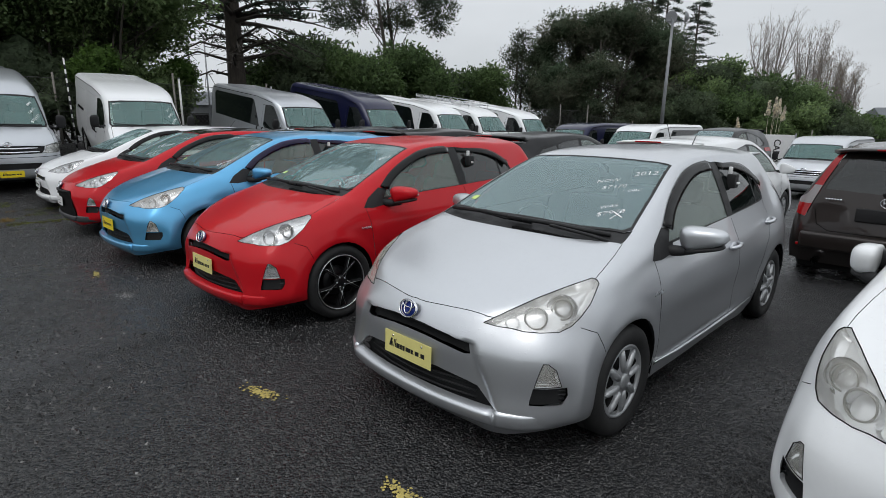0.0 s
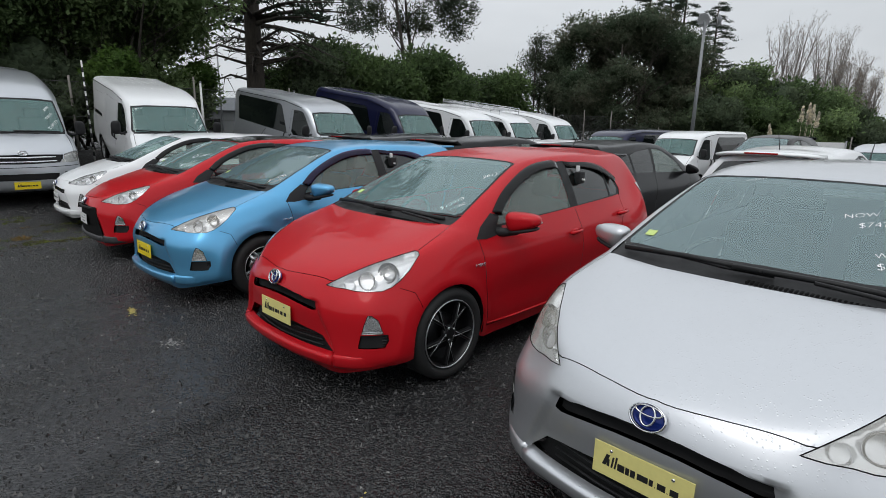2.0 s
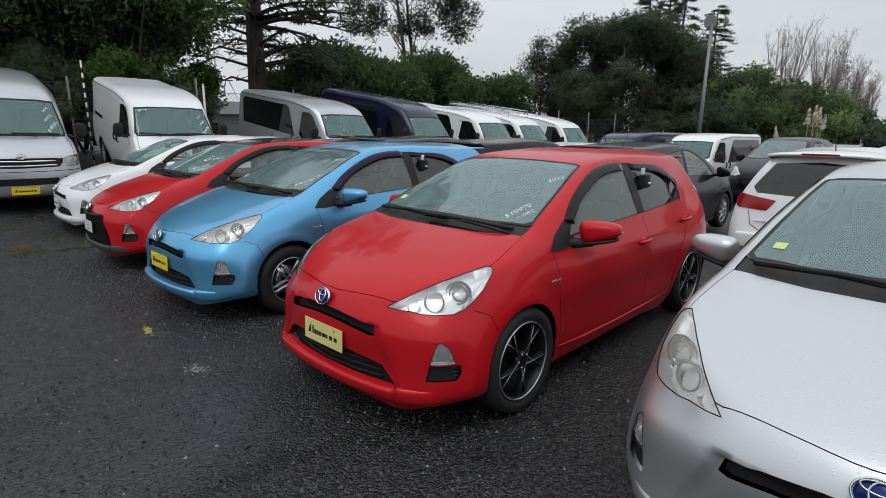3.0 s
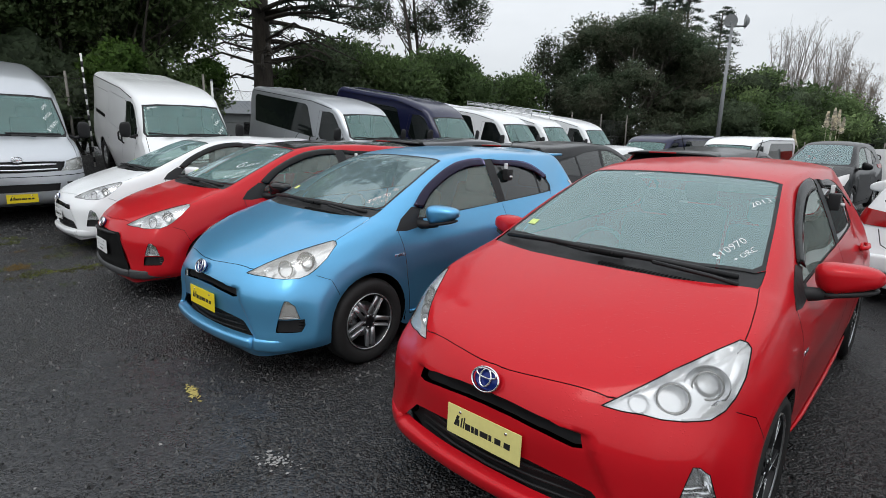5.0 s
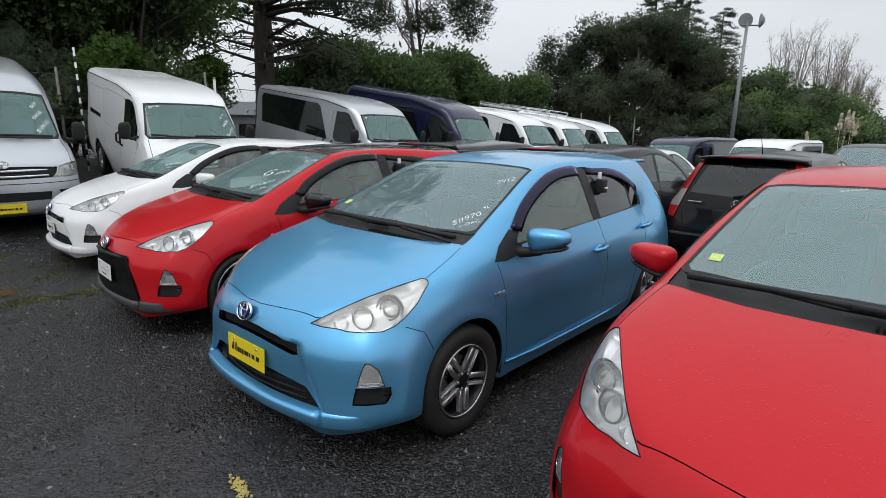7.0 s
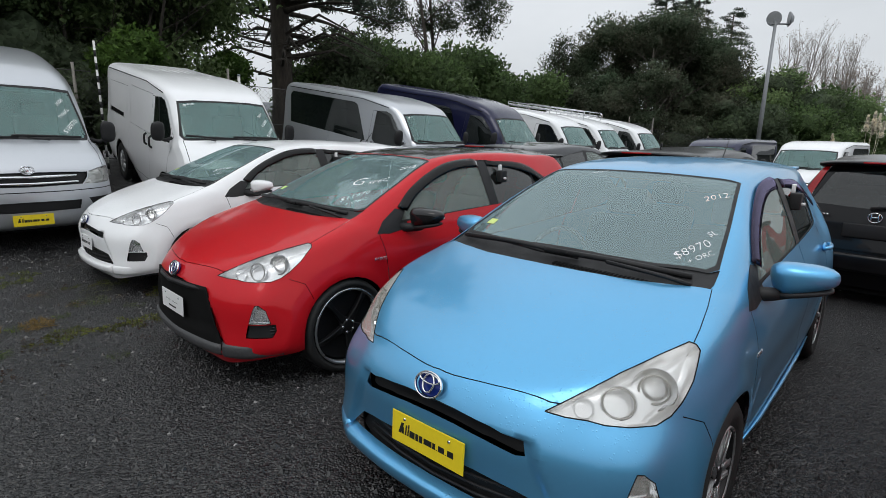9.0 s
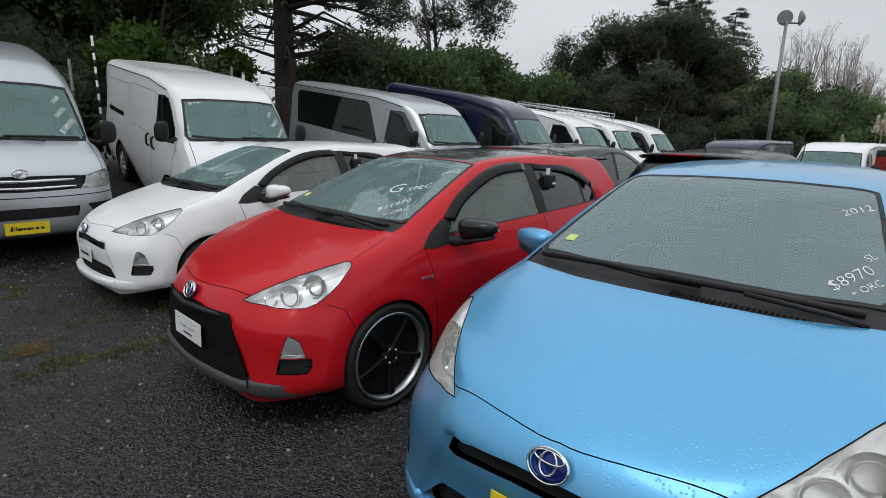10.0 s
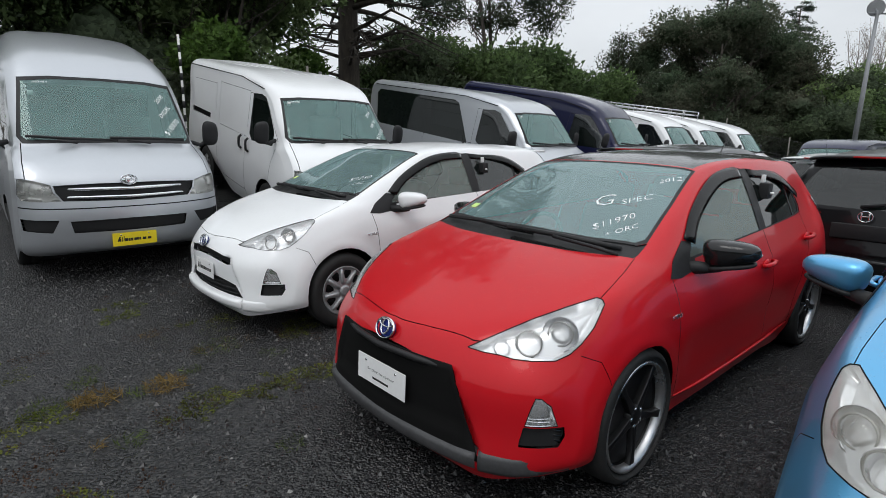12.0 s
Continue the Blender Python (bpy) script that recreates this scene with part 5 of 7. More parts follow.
def van_shape(windows, roof_gain):
    """The skins of a forward-control van; windows: 'panel' or 'glass'; roof_gain stretches the part above the windscreen."""
    tall = 1.18 if roof_gain > 1.8 else 1.0

    def rise(z):
        """The tall van has a taller windscreen."""
        return z if z < 1.26 else 1.26 + (min(z, 1.745) - 1.26) * tall + max(0.0, z - 1.745) * roof_gain

    cage = VAN[:4] + [[tuple(a + (b - a) * f for a, b in zip(p, q)) for p, q in zip(VAN[3], VAN[4])] for f in (.10, .50, .90)] + VAN[4:]
    cage = [line[:12] + [tuple(b + (c - b) * f for b, c in zip(line[12], line[13])) for f in (0, .5, .93)] + line[13:] for line in cage]
    lines = [[(x, y, rise(z)) for x, y, z in line] for line in cage]
    if tall > 1:
        # the high roof leans in towards its top and back at its front
        def lean(x, y, z):
            f = max(0.0, (z - 1.84) / .42)
            return (x - .28 * f if x > .2 else x, y * (1 - .24 * f), z)
        lines = [[lean(*p) for p in line] for line in lines]
    bm = half_shell(lines, 5, 5)
    Y, X = AXIS["y"], AXIS["x"]
    out = []

    def piece(name, faces, key, sided, depth=0.0):
        if faces:
            b = take(bm, faces)
            if depth:
                push(b, depth)
            out.append((name, b, key, sided))

    for x in (VAN_X, -VAN_X):
        bmesh.ops.delete(bm, geom=cut(bm, outline(circle(x, VAN_Z + .01, .365, 28), "y"), Y, lambda c: c.y > .55), context="FACES")
    front = lambda c: c.x > 1.0
    piece("windscreen", cut(bm, outline([(p, rise(q)) for p, q in [(-.02, 1.290), (.40, 1.283), (.655, 1.272), (.690, 1.30), (.615, 1.690), (.40, 1.715), (-.02, 1.725)]], "x"), X, lambda c: c.x > 1.05 and c.z > 1.2), "van_screen", False, .004)
    piece("windscreen_frit", cut(bm, outline([(p, rise(q)) for p, q in [(-.02, 1.262), (.40, 1.256), (.69, 1.245), (.718, 1.29), (.635, 1.715), (.40, 1.738), (-.02, 1.743)]], "x"), X, lambda c: c.x > 1.05 and c.z > 1.15), "trim", False, .002)
    lamp = [(.515, .815), (.560, .880), (.575, .952), (.68, .985), (.755, .995), (.785, .99), (.800, .86), (.775, .815), (.62, .808)]
    lens = cut(bm, outline(lamp, "x"), X, lambda c: c.x > 1.55)
    lens = take(bm, lens)
    out.append(("headlight", push(lens.copy(), .004), "lens", True))
    out.append(("headlight_dish", pan(lens, .060), "lamp_shell", True))
    piece("upper_grille", cut(bm, outline([(-.02, .958), (.30, .955), (.560, .945), (.545, .88), (.50, .812), (-.02, .800)], "x"), X, front), "trim", False, .03)
    piece("lower_grille", cut(bm, outline([(-.02, .640), (.47, .635), (.45, .530), (-.02, .525)], "x"), X, front), "trim", False, .03)
    piece("corner_vent", cut(bm, outline([(.545, .650), (.80, .660), (.79, .560), (.60, .540)], "x"), X, front), "trim", True, .02)
    groove(bm, out, "bumper_gap", [(-.02, .745), (.40, .745), (.80, .755)], .010, "x", lambda c: c.x > 1.7)
    groove(bm, out, "bonnet_gap", [(.700, 1.245), (.728, 1.12), (.735, .995)], .007, "x", lambda c: c.x > 1.5)
    piece("front_window", cut(bm, outline([(1.40, 1.150), (.73, 1.105), (.62, 1.18), (.655, 1.70), (.90, 1.72), (1.01, 1.685), (1.36, 1.33)], "y"), Y, side_only), "privacy", True, .006)
    if windows == "glass":
        piece("rear_window", cut(bm, outline([(.44, 1.105), (-2.00, 1.130), (-2.09, 1.70), (-2.02, 1.775), (.02, 1.785), (.12, 1.74)], "y"), Y, side_only), "privacy", True, .006)
    else:
        piece("slide_rail", cut(bm, outline([(-1.05, 1.21), (-2.0, 1.21), (-2.0, 1.135), (-1.05, 1.135)], "y"), Y, side_only), "gap", True, .015)
    edge = [(1.50, 1.13), (1.42, .95), (1.385, .74)]
    mid = [(.56, 1.70), (.53, 1.2), (.53, .42), (.60, .32)]
    for path in (edge, mid, [(.60, .32), (.90, .32)], [(.56, 1.70), (1.0, 1.70), (1.50, 1.22)], [(.53, 1.12), (-.62, 1.12)], [(-.62, 1.72), (-.66, .40)], [(-.66, .40), (.53, .40)], [(-.62, 1.72), (.56, 1.72)] if windows == "panel" and roof_gain < 5 else [(-.62, 1.22), (-.66, .8)]):
        groove(bm, out, "door_gap", path, .006, "y", side_only)
    if windows == "panel":
        for path in ([(-.80, 1.68), (-1.98, 1.66)], [(-1.98, 1.66), (-1.98, 1.27)], [(-.80, 1.68), (-.80, 1.27)]):
            groove(bm, out, "panel_fold", path, .006, "y", side_only, .004)
    out.append(("body", bm, "paint", False))
    return out


def van_extras(roof_gain):
    out = []

    def one(name, b, key, label=""):
        out.append((name, as_mesh(name, b), key, label))

    def both(name, b, key, label=""):
        r = flip(b)
        one(name, b, key, label)
        one(name, r, key, label)

    for z, x in ((.915, 2.235), (.845, 2.250)):
        g = bmesh.new()
        add_tube(g, [(x - .125, -.55, z + .022), (x - .090, -.47, z - .012), (x - .025, -.30, z - .004), (x, 0, z - .006), (x - .025, .30, z - .004), (x - .090, .47, z - .012), (x - .125, .55, z + .022)], .016, 8)
        one("grille_bar", g, "chrome", "chrome grille bar")
    for z in (.547, .570, .593, .616):
        lo = bmesh.new()
        add_tube(lo, [(2.215, -.40, z), (2.235, 0, z), (2.215, .40, z)], .006, 6)
        one("lower_grille_bar", lo, "trim")
    for z in (.580, .612):
        vf = bmesh.new()
        add_tube(vf, [(2.185, .585, z), (2.14, .70, z + .004), (2.07, .79, z + .008)], .007, 6)
        both("corner_vent_bar", vf, "cover")
    aim = Vector((.95, .25, .05))
    both("headlight_bowl", bowl((2.090, .640, .895), aim, .078, .05), "bright_metal")
    both("headlight_bulb", ball((2.075, .636, .895), .036), "lens_hazy")
    top_z = 1.26 + .485 * (1.18 if roof_gain > 1.8 else 1.0)
    gut = bmesh.new()
    add_tube(gut, [(.95, .745, top_z + .02), (-2.16, .757, top_z + .02)] if roof_gain > 1.8 else [(.95, .727, top_z + .045 * roof_gain), (.25, .752, top_z + .128 * roof_gain), (-1.0, .754, top_z + .122 * roof_gain), (-2.16, .752, top_z + .114 * roof_gain)], .007, 6)
    both("roof_gutter", gut, "gap")
    for s in (1,):
        mr = mirror_shell(.045, .085, .130, .06)
        bmesh.ops.transform(mr, matrix=Matrix.Translation((1.50, .965, 1.33)) @ Matrix.Rotation(radians(10), 4, "Z"), verts=mr.verts)
        both("door_mirror", mr, "trim", "large black door mirror")
        ar = bmesh.new()
        add_tube(ar, [(1.44, .77, 1.23), (1.47, .87, 1.20), (1.50, .93, 1.24)], .024, 8)
        both("mirror_arm", ar, "trim")
    one("wiper", wiper([(1.81, .30, 1.262), (1.80, .10, 1.29)], [(1.75, .62, 1.29), (1.785, .30, 1.305), (1.795, -.04, 1.31)]), "trim")
    one("wiper", wiper([(1.81, -.30, 1.262), (1.80, -.45, 1.285)], [(1.70, -.66, 1.31), (1.775, -.36, 1.30), (1.80, .02, 1.285)]), "trim")
    for x, z in ((.66, 1.03), (.40, 1.03)):
        hd = bmesh.new()
        add_tube(hd, [(x, .83, z - .09), (x, .862, z - .06), (x, .866, z), (x, .862, z + .06), (x, .83, z + .09)], .016, 8)
        both("door_handle", hd, "trim", "black door handle")
    ub = bmesh.new()
    add_box(ub, -2.3, 2.0, -.72, .72, .24, .32, None, .02)
    one("underbody", ub, "gap")
    for x in (VAN_X, -VAN_X):
        hs = bmesh.new()
        n = 18
        ring = [(x + .375 * math.cos(math.pi * k / n * 1.16 - .25), VAN_Z + .01 + .375 * math.sin(math.pi * k / n * 1.16 - .25)) for k in range(n + 1)]
        o_, i_ = [hs.verts.new((p[0], .815, p[1])) for p in ring], [hs.verts.new((p[0], .50, p[1])) for p in ring]
        for k in range(n):
            hs.faces.new((o_[k], i_[k], i_[k + 1], o_[k + 1]))
        hs.faces.new(i_)
        both("wheel_housing", hs, "gap")
    fl = bmesh.new()
    add_box(fl, -2.2, 1.7, -.72, .72, .34, .44)
    one("cabin_floor", fl, "dash")
    da = bmesh.new()
    add_box(da, 1.45, 1.80, -.66, .66, .85, 1.17, None, .05)
    one("dashboard", da, "dash")
    for y in (-.40, .40):
        se = bmesh.new()
        add_box(se, .55, 1.05, y - .25, y + .25, .70, .88, None, .05)
        add_box(se, -.07, .07, -.24, .24, 0, .60, Matrix.Translation((.52, y, .82)) @ Matrix.Rotation(radians(-12), 4, "Y"), .05)
        add_box(se, .33, .43, y - .14, y + .14, 1.40, 1.58, None, .04)
        one("seat", se, "seat")
    sw = bmesh.new()
    tilt = Matrix.Translation((1.30, -.40, 1.14)) @ Matrix.Rotation(radians(35), 4, "Y")
    add_tube(sw, [tilt @ Vector((.19 * math.cos(k * math.pi / 12), .19 * math.sin(k * math.pi / 12), 0)) for k in range(25)], .014, 8, cap=False)
    one("steering_wheel", sw, "dash")
    bk = bmesh.new()
    add_box(bk, .22, .25, -.68, .68, .44, 1.70)
    one("cabin_bulkhead", bk, "dash")
    ribs = bmesh.new()
    for k in range(-3, 4):
        y = k * .155
        z = 1.964 - .022 * (abs(y) / .5) ** 2
        z = 1.26 + .485 * (1.18 if roof_gain > 1.8 else 1.0) + (z - 1.745) * roof_gain
        add_tube(ribs, [(.34 if roof_gain < 1.8 else -.10, y, z - .012 * roof_gain), (.2 if roof_gain < 1.8 else -.25, y, z - .001), (-1.0, y, z - .004), (-2.1, y, z - .008)], .009, 6)
    one("roof_ribs", ribs, "paint")
    lb = bmesh.new()
    add_box(lb, 1.27, 1.274, -.575, -.53, 1.64, 1.685, Matrix.Translation((.05, 0, 0)))
    one("windscreen_label", lb, "plate_white", "small white label")
    return out


VAN_CACHE = {}


def van(m, label, paint, windows="glass", roof_gain=1.0, bars=None, rack=False, tall=1.0, writing=()):
    """A forward-control van with its parts."""
    key = (windows, roof_gain)
    if key not in VAN_CACHE:
        skins = []
        for name, b, k, sided in van_shape(windows, roof_gain):
            if sided:
                r = flip(b)
                skins += [(name, as_mesh(name, b), k), (name, as_mesh(name, r), k)]
            else:
                skins.append((name, as_mesh(name, whole(b)), k))
                b.free()
        VAN_CACHE[key] = (skins, van_extras(roof_gain))
    top = thing("van", m, label, "van", "vans along the fence")
    for name, me, k in VAN_CACHE[key][0]:
        ob = hang(name, me, M[paint] if k == "paint" else M[k], top)
        if k in ("van_screen", "privacy"):
            ob.visible_shadow = False
    for name, me, k, lab in VAN_CACHE[key][1]:
        hang(name, me, M[paint] if k == "paint" else M[k], top, lab)
    for x in (VAN_X, -VAN_X):
        for s in (1, -1):
            add_wheel("cover", top, x, s * .725, .33, s > 0, r=.33, rim=.195, width=.20)
    badge(top, (2.215, 0, .985), (1, 0, .25), .065, .046, "chrome")
    if bars:
        plate(top, (2.290, 0, .445), (1, 0, 0), .36, .125, bars, WORD_BARS)
    if rack:
        rk = bmesh.new()
        for y in (-.58, .58):
            add_tube(rk, [(.7, y, 2.07), (-2.0, y, 2.05)], .018, 8)
            add_tube(rk, [(.7, y, 2.16), (-2.0, y, 2.14)], .014, 8)
        for k in range(8):
            x = .7 - k * .385
            add_tube(rk, [(x, -.58, 2.07), (x, .58, 2.07)], .016, 8)
            for y in (-.58, .58):
                add_tube(rk, [(x, y, 1.90), (x, y, 2.16)], .012, 6)
        part("roof_rack", rk, M["alloy"], top, "bare metal roof rack")
    for text, y, z, size in writing:
        b = letters(text, size * .95, -size * .008, .25)
        bmesh.ops.rotate(b, matrix=Matrix.Rotation(radians(52 if y > 0 else 2), 3, "Z"), verts=b.verts)
        x = 1.755 - (z - 1.27) * 1.055
        bmesh.ops.transform(b, matrix=Matrix.Translation((x + .028, y, 1.26 + (z - 1.26) * tall)) @ Matrix.Rotation(radians(90), 4, "Z") @ Matrix.Rotation(radians(43), 4, "X"), verts=b.verts)
        strokes(b, top)
    return top


def leaning(x, y, z, turn, down):
    """A vehicle's pose on the bank: its nose down by some degrees."""
    return pose(x, y, z, 0, 0, turn) @ Matrix.Rotation(radians(down), 4, "Y")


van(leaning(-9.68, 11.777, .335, -46.5, 6.0) @ Matrix.Diagonal((1, 1.02, 1, 1)), "silver high-roof van with a yellow dealer plate", "van_silver", "glass", 1.9, "plate_yellow",
    tall=1.18,
    writing=[("2008", .49, 1.60, .065), ("DIESEL", .51, 1.50, .065), ("$18970", .54, 1.38, .085), ("#63484", -.48, 1.69, .04)])
van(leaning(-7.77, 13.59, .44, -49.6, 9.1), "white panel van parked nose-down on the bank", "white", "panel", 1.0, None,
    writing=[("2014", .49, 1.58, .06), ("DIESEL", .52, 1.48, .06), ("$15970", .56, 1.36, .07), ("#64787", -.48, 1.69, .04)])
van(leaning(-4.84, 15.70, .36, -42.0, 8.0), "silver van with dark side windows parked on the bank", "van_silver", "glass", 1.0)
van(leaning(-3.00, 17.45, .39, -40.0, 9.0), "dark navy van with a ribbed raised roof", "navy", "glass", 1.45)
van(leaning(-.90, 19.85, .26, -42.0, 8.2), "white van with dark side windows on the bank", "white", "glass", 1.0)
van(leaning(.55, 21.30, .20, -42.0, 8.0), "white van carrying a bare metal roof rack", "white", "glass", 1.0, rack=True)
van(leaning(2.41, 23.00, .15, -44.0, 8.6), "white van at the far end of the line", "white", "glass", 1.0)


# ---- estate cars with their tails to the row, and the vehicles beyond them ----
def remap(v, pairs):
    for (a, b), (c, d) in zip(pairs, pairs[1:]):
        if v <= c:
            return b + (v - a) * (d - b) / (c - a)
    a, b = pairs[-1]
    return b + (v - a)


ESTATE_X = [(-2.2, -2.66), (-1.90, -2.33), (-1.62, -2.08), (-1.275, -1.37), (0, 0), (1.275, 1.37), (2.07, 2.24)]
ESTATE_Z = [(0, 0), (.30, .31), (1.0, 1.04), (1.445, 1.545)]


def estate_shape(tail):
    """An estate car's skins: the hatchback's shell, longer and higher, with its own tail."""
    bm = half_shell([[(x, y, z) for x, y, z in line] for line in HATCH], 5, 5)
    Y, X, Z = AXIS["y"], AXIS["x"], AXIS["z"]
    out = []

    def piece(name, faces, key, sided, depth=0.0):
        if faces:
            b = take(bm, faces)
            if depth:
                push(b, depth)
            out.append((name, b, key, sided))

    for x in (WHEEL_X, -WHEEL_X):
        bmesh.ops.delete(bm, geom=cut(bm, outline(circle(x, WHEEL_Z + .01, .335, 24), "y"), Y, lambda c: c.y > .55), context="FACES")
    piece("windscreen", cut(bm, outline([(1.135, -.02), (1.112, .40), (1.070, .60), (1.030, .628), (.69, .568), (.285, .490), (.295, -.02)], "z"), Z, lambda c: c.z > .93), "screen", False, .003)
    lamp = [(1.940, .415, .692), (1.85, .55, .640), (1.715, .71, .640), (1.57, .755, .775), (1.490, .748, .878), (1.72, .565, .805)]
    piece("headlight", cut(bm, [Vector(p) for p in lamp], Vector((-.78, -.55, -.30)), lambda c: c.x > 1.35 and c.z > .5), "lamp_clear", True)
    piece("grille", cut(bm, outline([(-.02, .64), (.36, .60), (.36, .50), (-.02, .50)], "x"), X, front_only), "trim", False, .03)
    piece("front_window", cut(bm, outline([(.76, .962), (-.245, .992), (-.205, 1.325), (.0, 1.322), (.17, 1.29), (.40, 1.205), (.58, 1.105)], "y"), Y, side_only), "side_glass", True, .006)
    piece("rear_window", cut(bm, outline([(-.31, .997), (-.885, 1.012), (-.93, 1.262), (-.70, 1.305), (-.29, 1.332)], "y"), Y, side_only), "privacy", True, .006)
    piece("quarter_window", cut(bm, outline([(-.93, 1.012), (-1.36, 1.045), (-1.40, 1.10), (-1.30, 1.205), (-.97, 1.258)], "y"), Y, side_only), "privacy", True, .006)
    piece("window_frame", cut(bm, outline([(.80, .948), (-1.42, 1.03), (-1.45, 1.10), (-1.33, 1.225), (-.94, 1.275), (-.30, 1.350), (.0, 1.340), (.19, 1.305), (.42, 1.218), (.60, 1.118)], "y"), Y, side_only), "trim", True, .004)
    for path in ([(.985, .905), (.935, .60), (.885, .262)], [(-.295, .985), (-.335, .55), (-.325, .268)], [(-.92, 1.0), (-.935, .65), (-.850, .275)], [(.885, .262), (-.850, .275)]):
        groove(bm, out, "door_gap", path, .008, "y", side_only)
    back = lambda c: c.x < -1.35
    if tail == "tall":
        lamp = [(.44, 1.345), (.50, 1.34), (.62, 1.10), (.70, .95), (.765, .90), (.765, .74), (.68, .72), (.62, .92), (.555, 1.09)]
        piece("clear_lamp", cut(bm, outline([(.577, 1.045), (.644, 1.045), (.70, .95), (.765, .90), (.765, .855), (.643, .855), (.62, .92)], "x"), X, back), "lamp_smoke", True, -.012)
        piece("tail_lamp", cut(bm, outline(lamp, "x"), X, back), "lamp_red", True, -.012)
        piece("rear_screen", cut(bm, outline([(-.02, 1.325), (.40, 1.30), (.535, 1.06), (.545, 1.02), (-.02, 1.00)], "x"), X, back), "privacy", False, .004)
    else:
        piece("tail_lamp", cut(bm, outline([(.34, .93), (.52, .955), (.74, .985), (.785, .90), (.72, .83), (.42, .82)], "x"), X, back), "lamp_red", True, -.010)
        piece("rear_screen", cut(bm, outline([(-.02, 1.325), (.42, 1.295), (.60, 1.06), (.55, 1.00), (-.02, .985)], "x"), X, back), "privacy", False, .004)
    groove(bm, out, "hatch_gap", [(-.02, .60), (.45, .60), (.56, .66), (.60, .80)], .008, "x", back)
    out.append(("body", bm, "paint", False))
    for name, b, key, sided in out:
        for v in b.verts:
            v.co = Vector((remap(v.co.x, ESTATE_X), v.co.y * 1.02, remap(v.co.z, ESTATE_Z)))
    return out


def estate_extras(tail):
    out = []

    def one(name, b, key, label=""):
        out.append((name, as_mesh(name, b), key, label))

    def both(name, b, key, label=""):
        r = flip(b)
        one(name, b, key, label)
        one(name, r, key, label)

    sp = bmesh.new()
    rows = []
    for k in range(-8, 9):
        y = k * .070
        f = 1 - .10 * abs(k / 8) ** 3
        rows.append([sp.verts.new((x * f if i else x, y, z - .030 * abs(k / 8) ** 3)) for i, (x, z) in enumerate(((-1.86, 1.505), (-2.02, 1.510), (-2.24, 1.500), (-2.255, 1.482), (-2.20, 1.468), (-1.95, 1.44)))])
    for a, b in zip(rows, rows[1:]):
        for i in range(6):
            sp.faces.new((a[i], a[(i + 1) % 6], b[(i + 1) % 6], b[i]))
    sp.faces.new(rows[0])
    sp.faces.new(list(reversed(rows[-1])))
    bmesh.ops.recalc_face_normals(sp, faces=sp.faces)
    one("roof_spoiler", sp, "spoiler")
    br = bmesh.new()
    add_box(br, -2.262, -2.24, -.17, .17, 1.482, 1.500, None, .004)
    one("high_brake_lamp", br, "lamp_red", "narrow red brake lamp")
    ms = mirror_shell(.07, .11, .075)
    bmesh.ops.transform(ms, matrix=Matrix.Translation((.80, .94, 1.04)), verts=ms.verts)
    both("mirror_shell", ms, "spoiler")
    ar = bmesh.new()
    add_tube(ar, [(.86, .78, .99), (.81, .88, .99)], .022, 8)
    both("mirror_arm", ar, "trim")
    wp = bmesh.new()
    add_tube(wp, [(-2.285, .05, 1.05), (-2.275, -.20, 1.10), (-2.268, -.42, 1.11)], [.018, .010, .006], 8)
    one("rear_wiper", wp, "trim")
    bg = bmesh.new()
    for y0, y1, z0, z1 in ((-.035, -.022, .94, 1.0), (.022, .035, .94, 1.0), (-.03, .03, .965, .976)):
        add_box(bg, -2.315, -2.300, y0, y1, z0, z1, None, .003)
    add_tube(bg, [(-2.312, .055 * math.cos(k * math.pi / 12), .97 + .047 * math.sin(k * math.pi / 12)) for k in range(25)], .005, 6, cap=False)
    one("rear_badge", bg, "chrome", "bright square badge")
    lt = bmesh.new()
    for k in range(6):
        add_box(lt, -2.300, -2.285, .38 + k * .026, .396 + k * .026, *((.955, .973) if tail == "tall" else (.725, .743)), None)
    one("rear_lettering_bars", lt, "chrome", "bright lettering shown as plain bars")
    pl = bmesh.new()
    add_box(pl, -2.335, -2.318, -.24, .24, .76, .90, None, .01)
    one("plate_recess", pl, "trim")
    bm_ = bmesh.new()
    add_box(bm_, -2.375, -2.30, -.70, .70, .42, .60, None, .03)
    one("rear_bumper_step", bm_, "paint")
    both("reflector_strip", box_bm(-2.365, -2.34, .52, .72, .44, .47, .005), "lamp_red")
    ex = lathe([(.035, 0), (.035, .12), (.028, .12), (.028, 0)], 16)
    bmesh.ops.transform(ex, matrix=Matrix.Translation((-2.36, .52, .29)) @ Matrix.Rotation(radians(-90), 4, "Z"), verts=ex.verts)
    one("exhaust_pipe", ex, "chrome")
    ub = bmesh.new()
    add_box(ub, -2.2, 1.95, -.70, .70, .18, .28, None, .02)
    one("underbody", ub, "gap")
    ae = bmesh.new()
    add_tube(ae, [(-1.60, -.02, 1.52), (-1.75, -.02, 1.72)], [.006, .003], 6)
    one("aerial", ae, "trim")
    for x in (1.37, -1.37):
        hs = bmesh.new()
        n = 16
        ring = [(x + .36 * math.cos(math.pi * k / n * 1.16 - .25), .32 + .35 * math.sin(math.pi * k / n * 1.16 - .25)) for k in range(n + 1)]
        o_, i_ = [hs.verts.new((p[0], .82, p[1])) for p in ring], [hs.verts.new((p[0], .5, p[1])) for p in ring]
        for k in range(n):
            hs.faces.new((o_[k], i_[k], i_[k + 1], o_[k + 1]))
        hs.faces.new(i_)
        both("wheel_housing", hs, "gap")
    fl = bmesh.new()
    add_box(fl, -1.9, 1.15, -.70, .70, .28, .36)
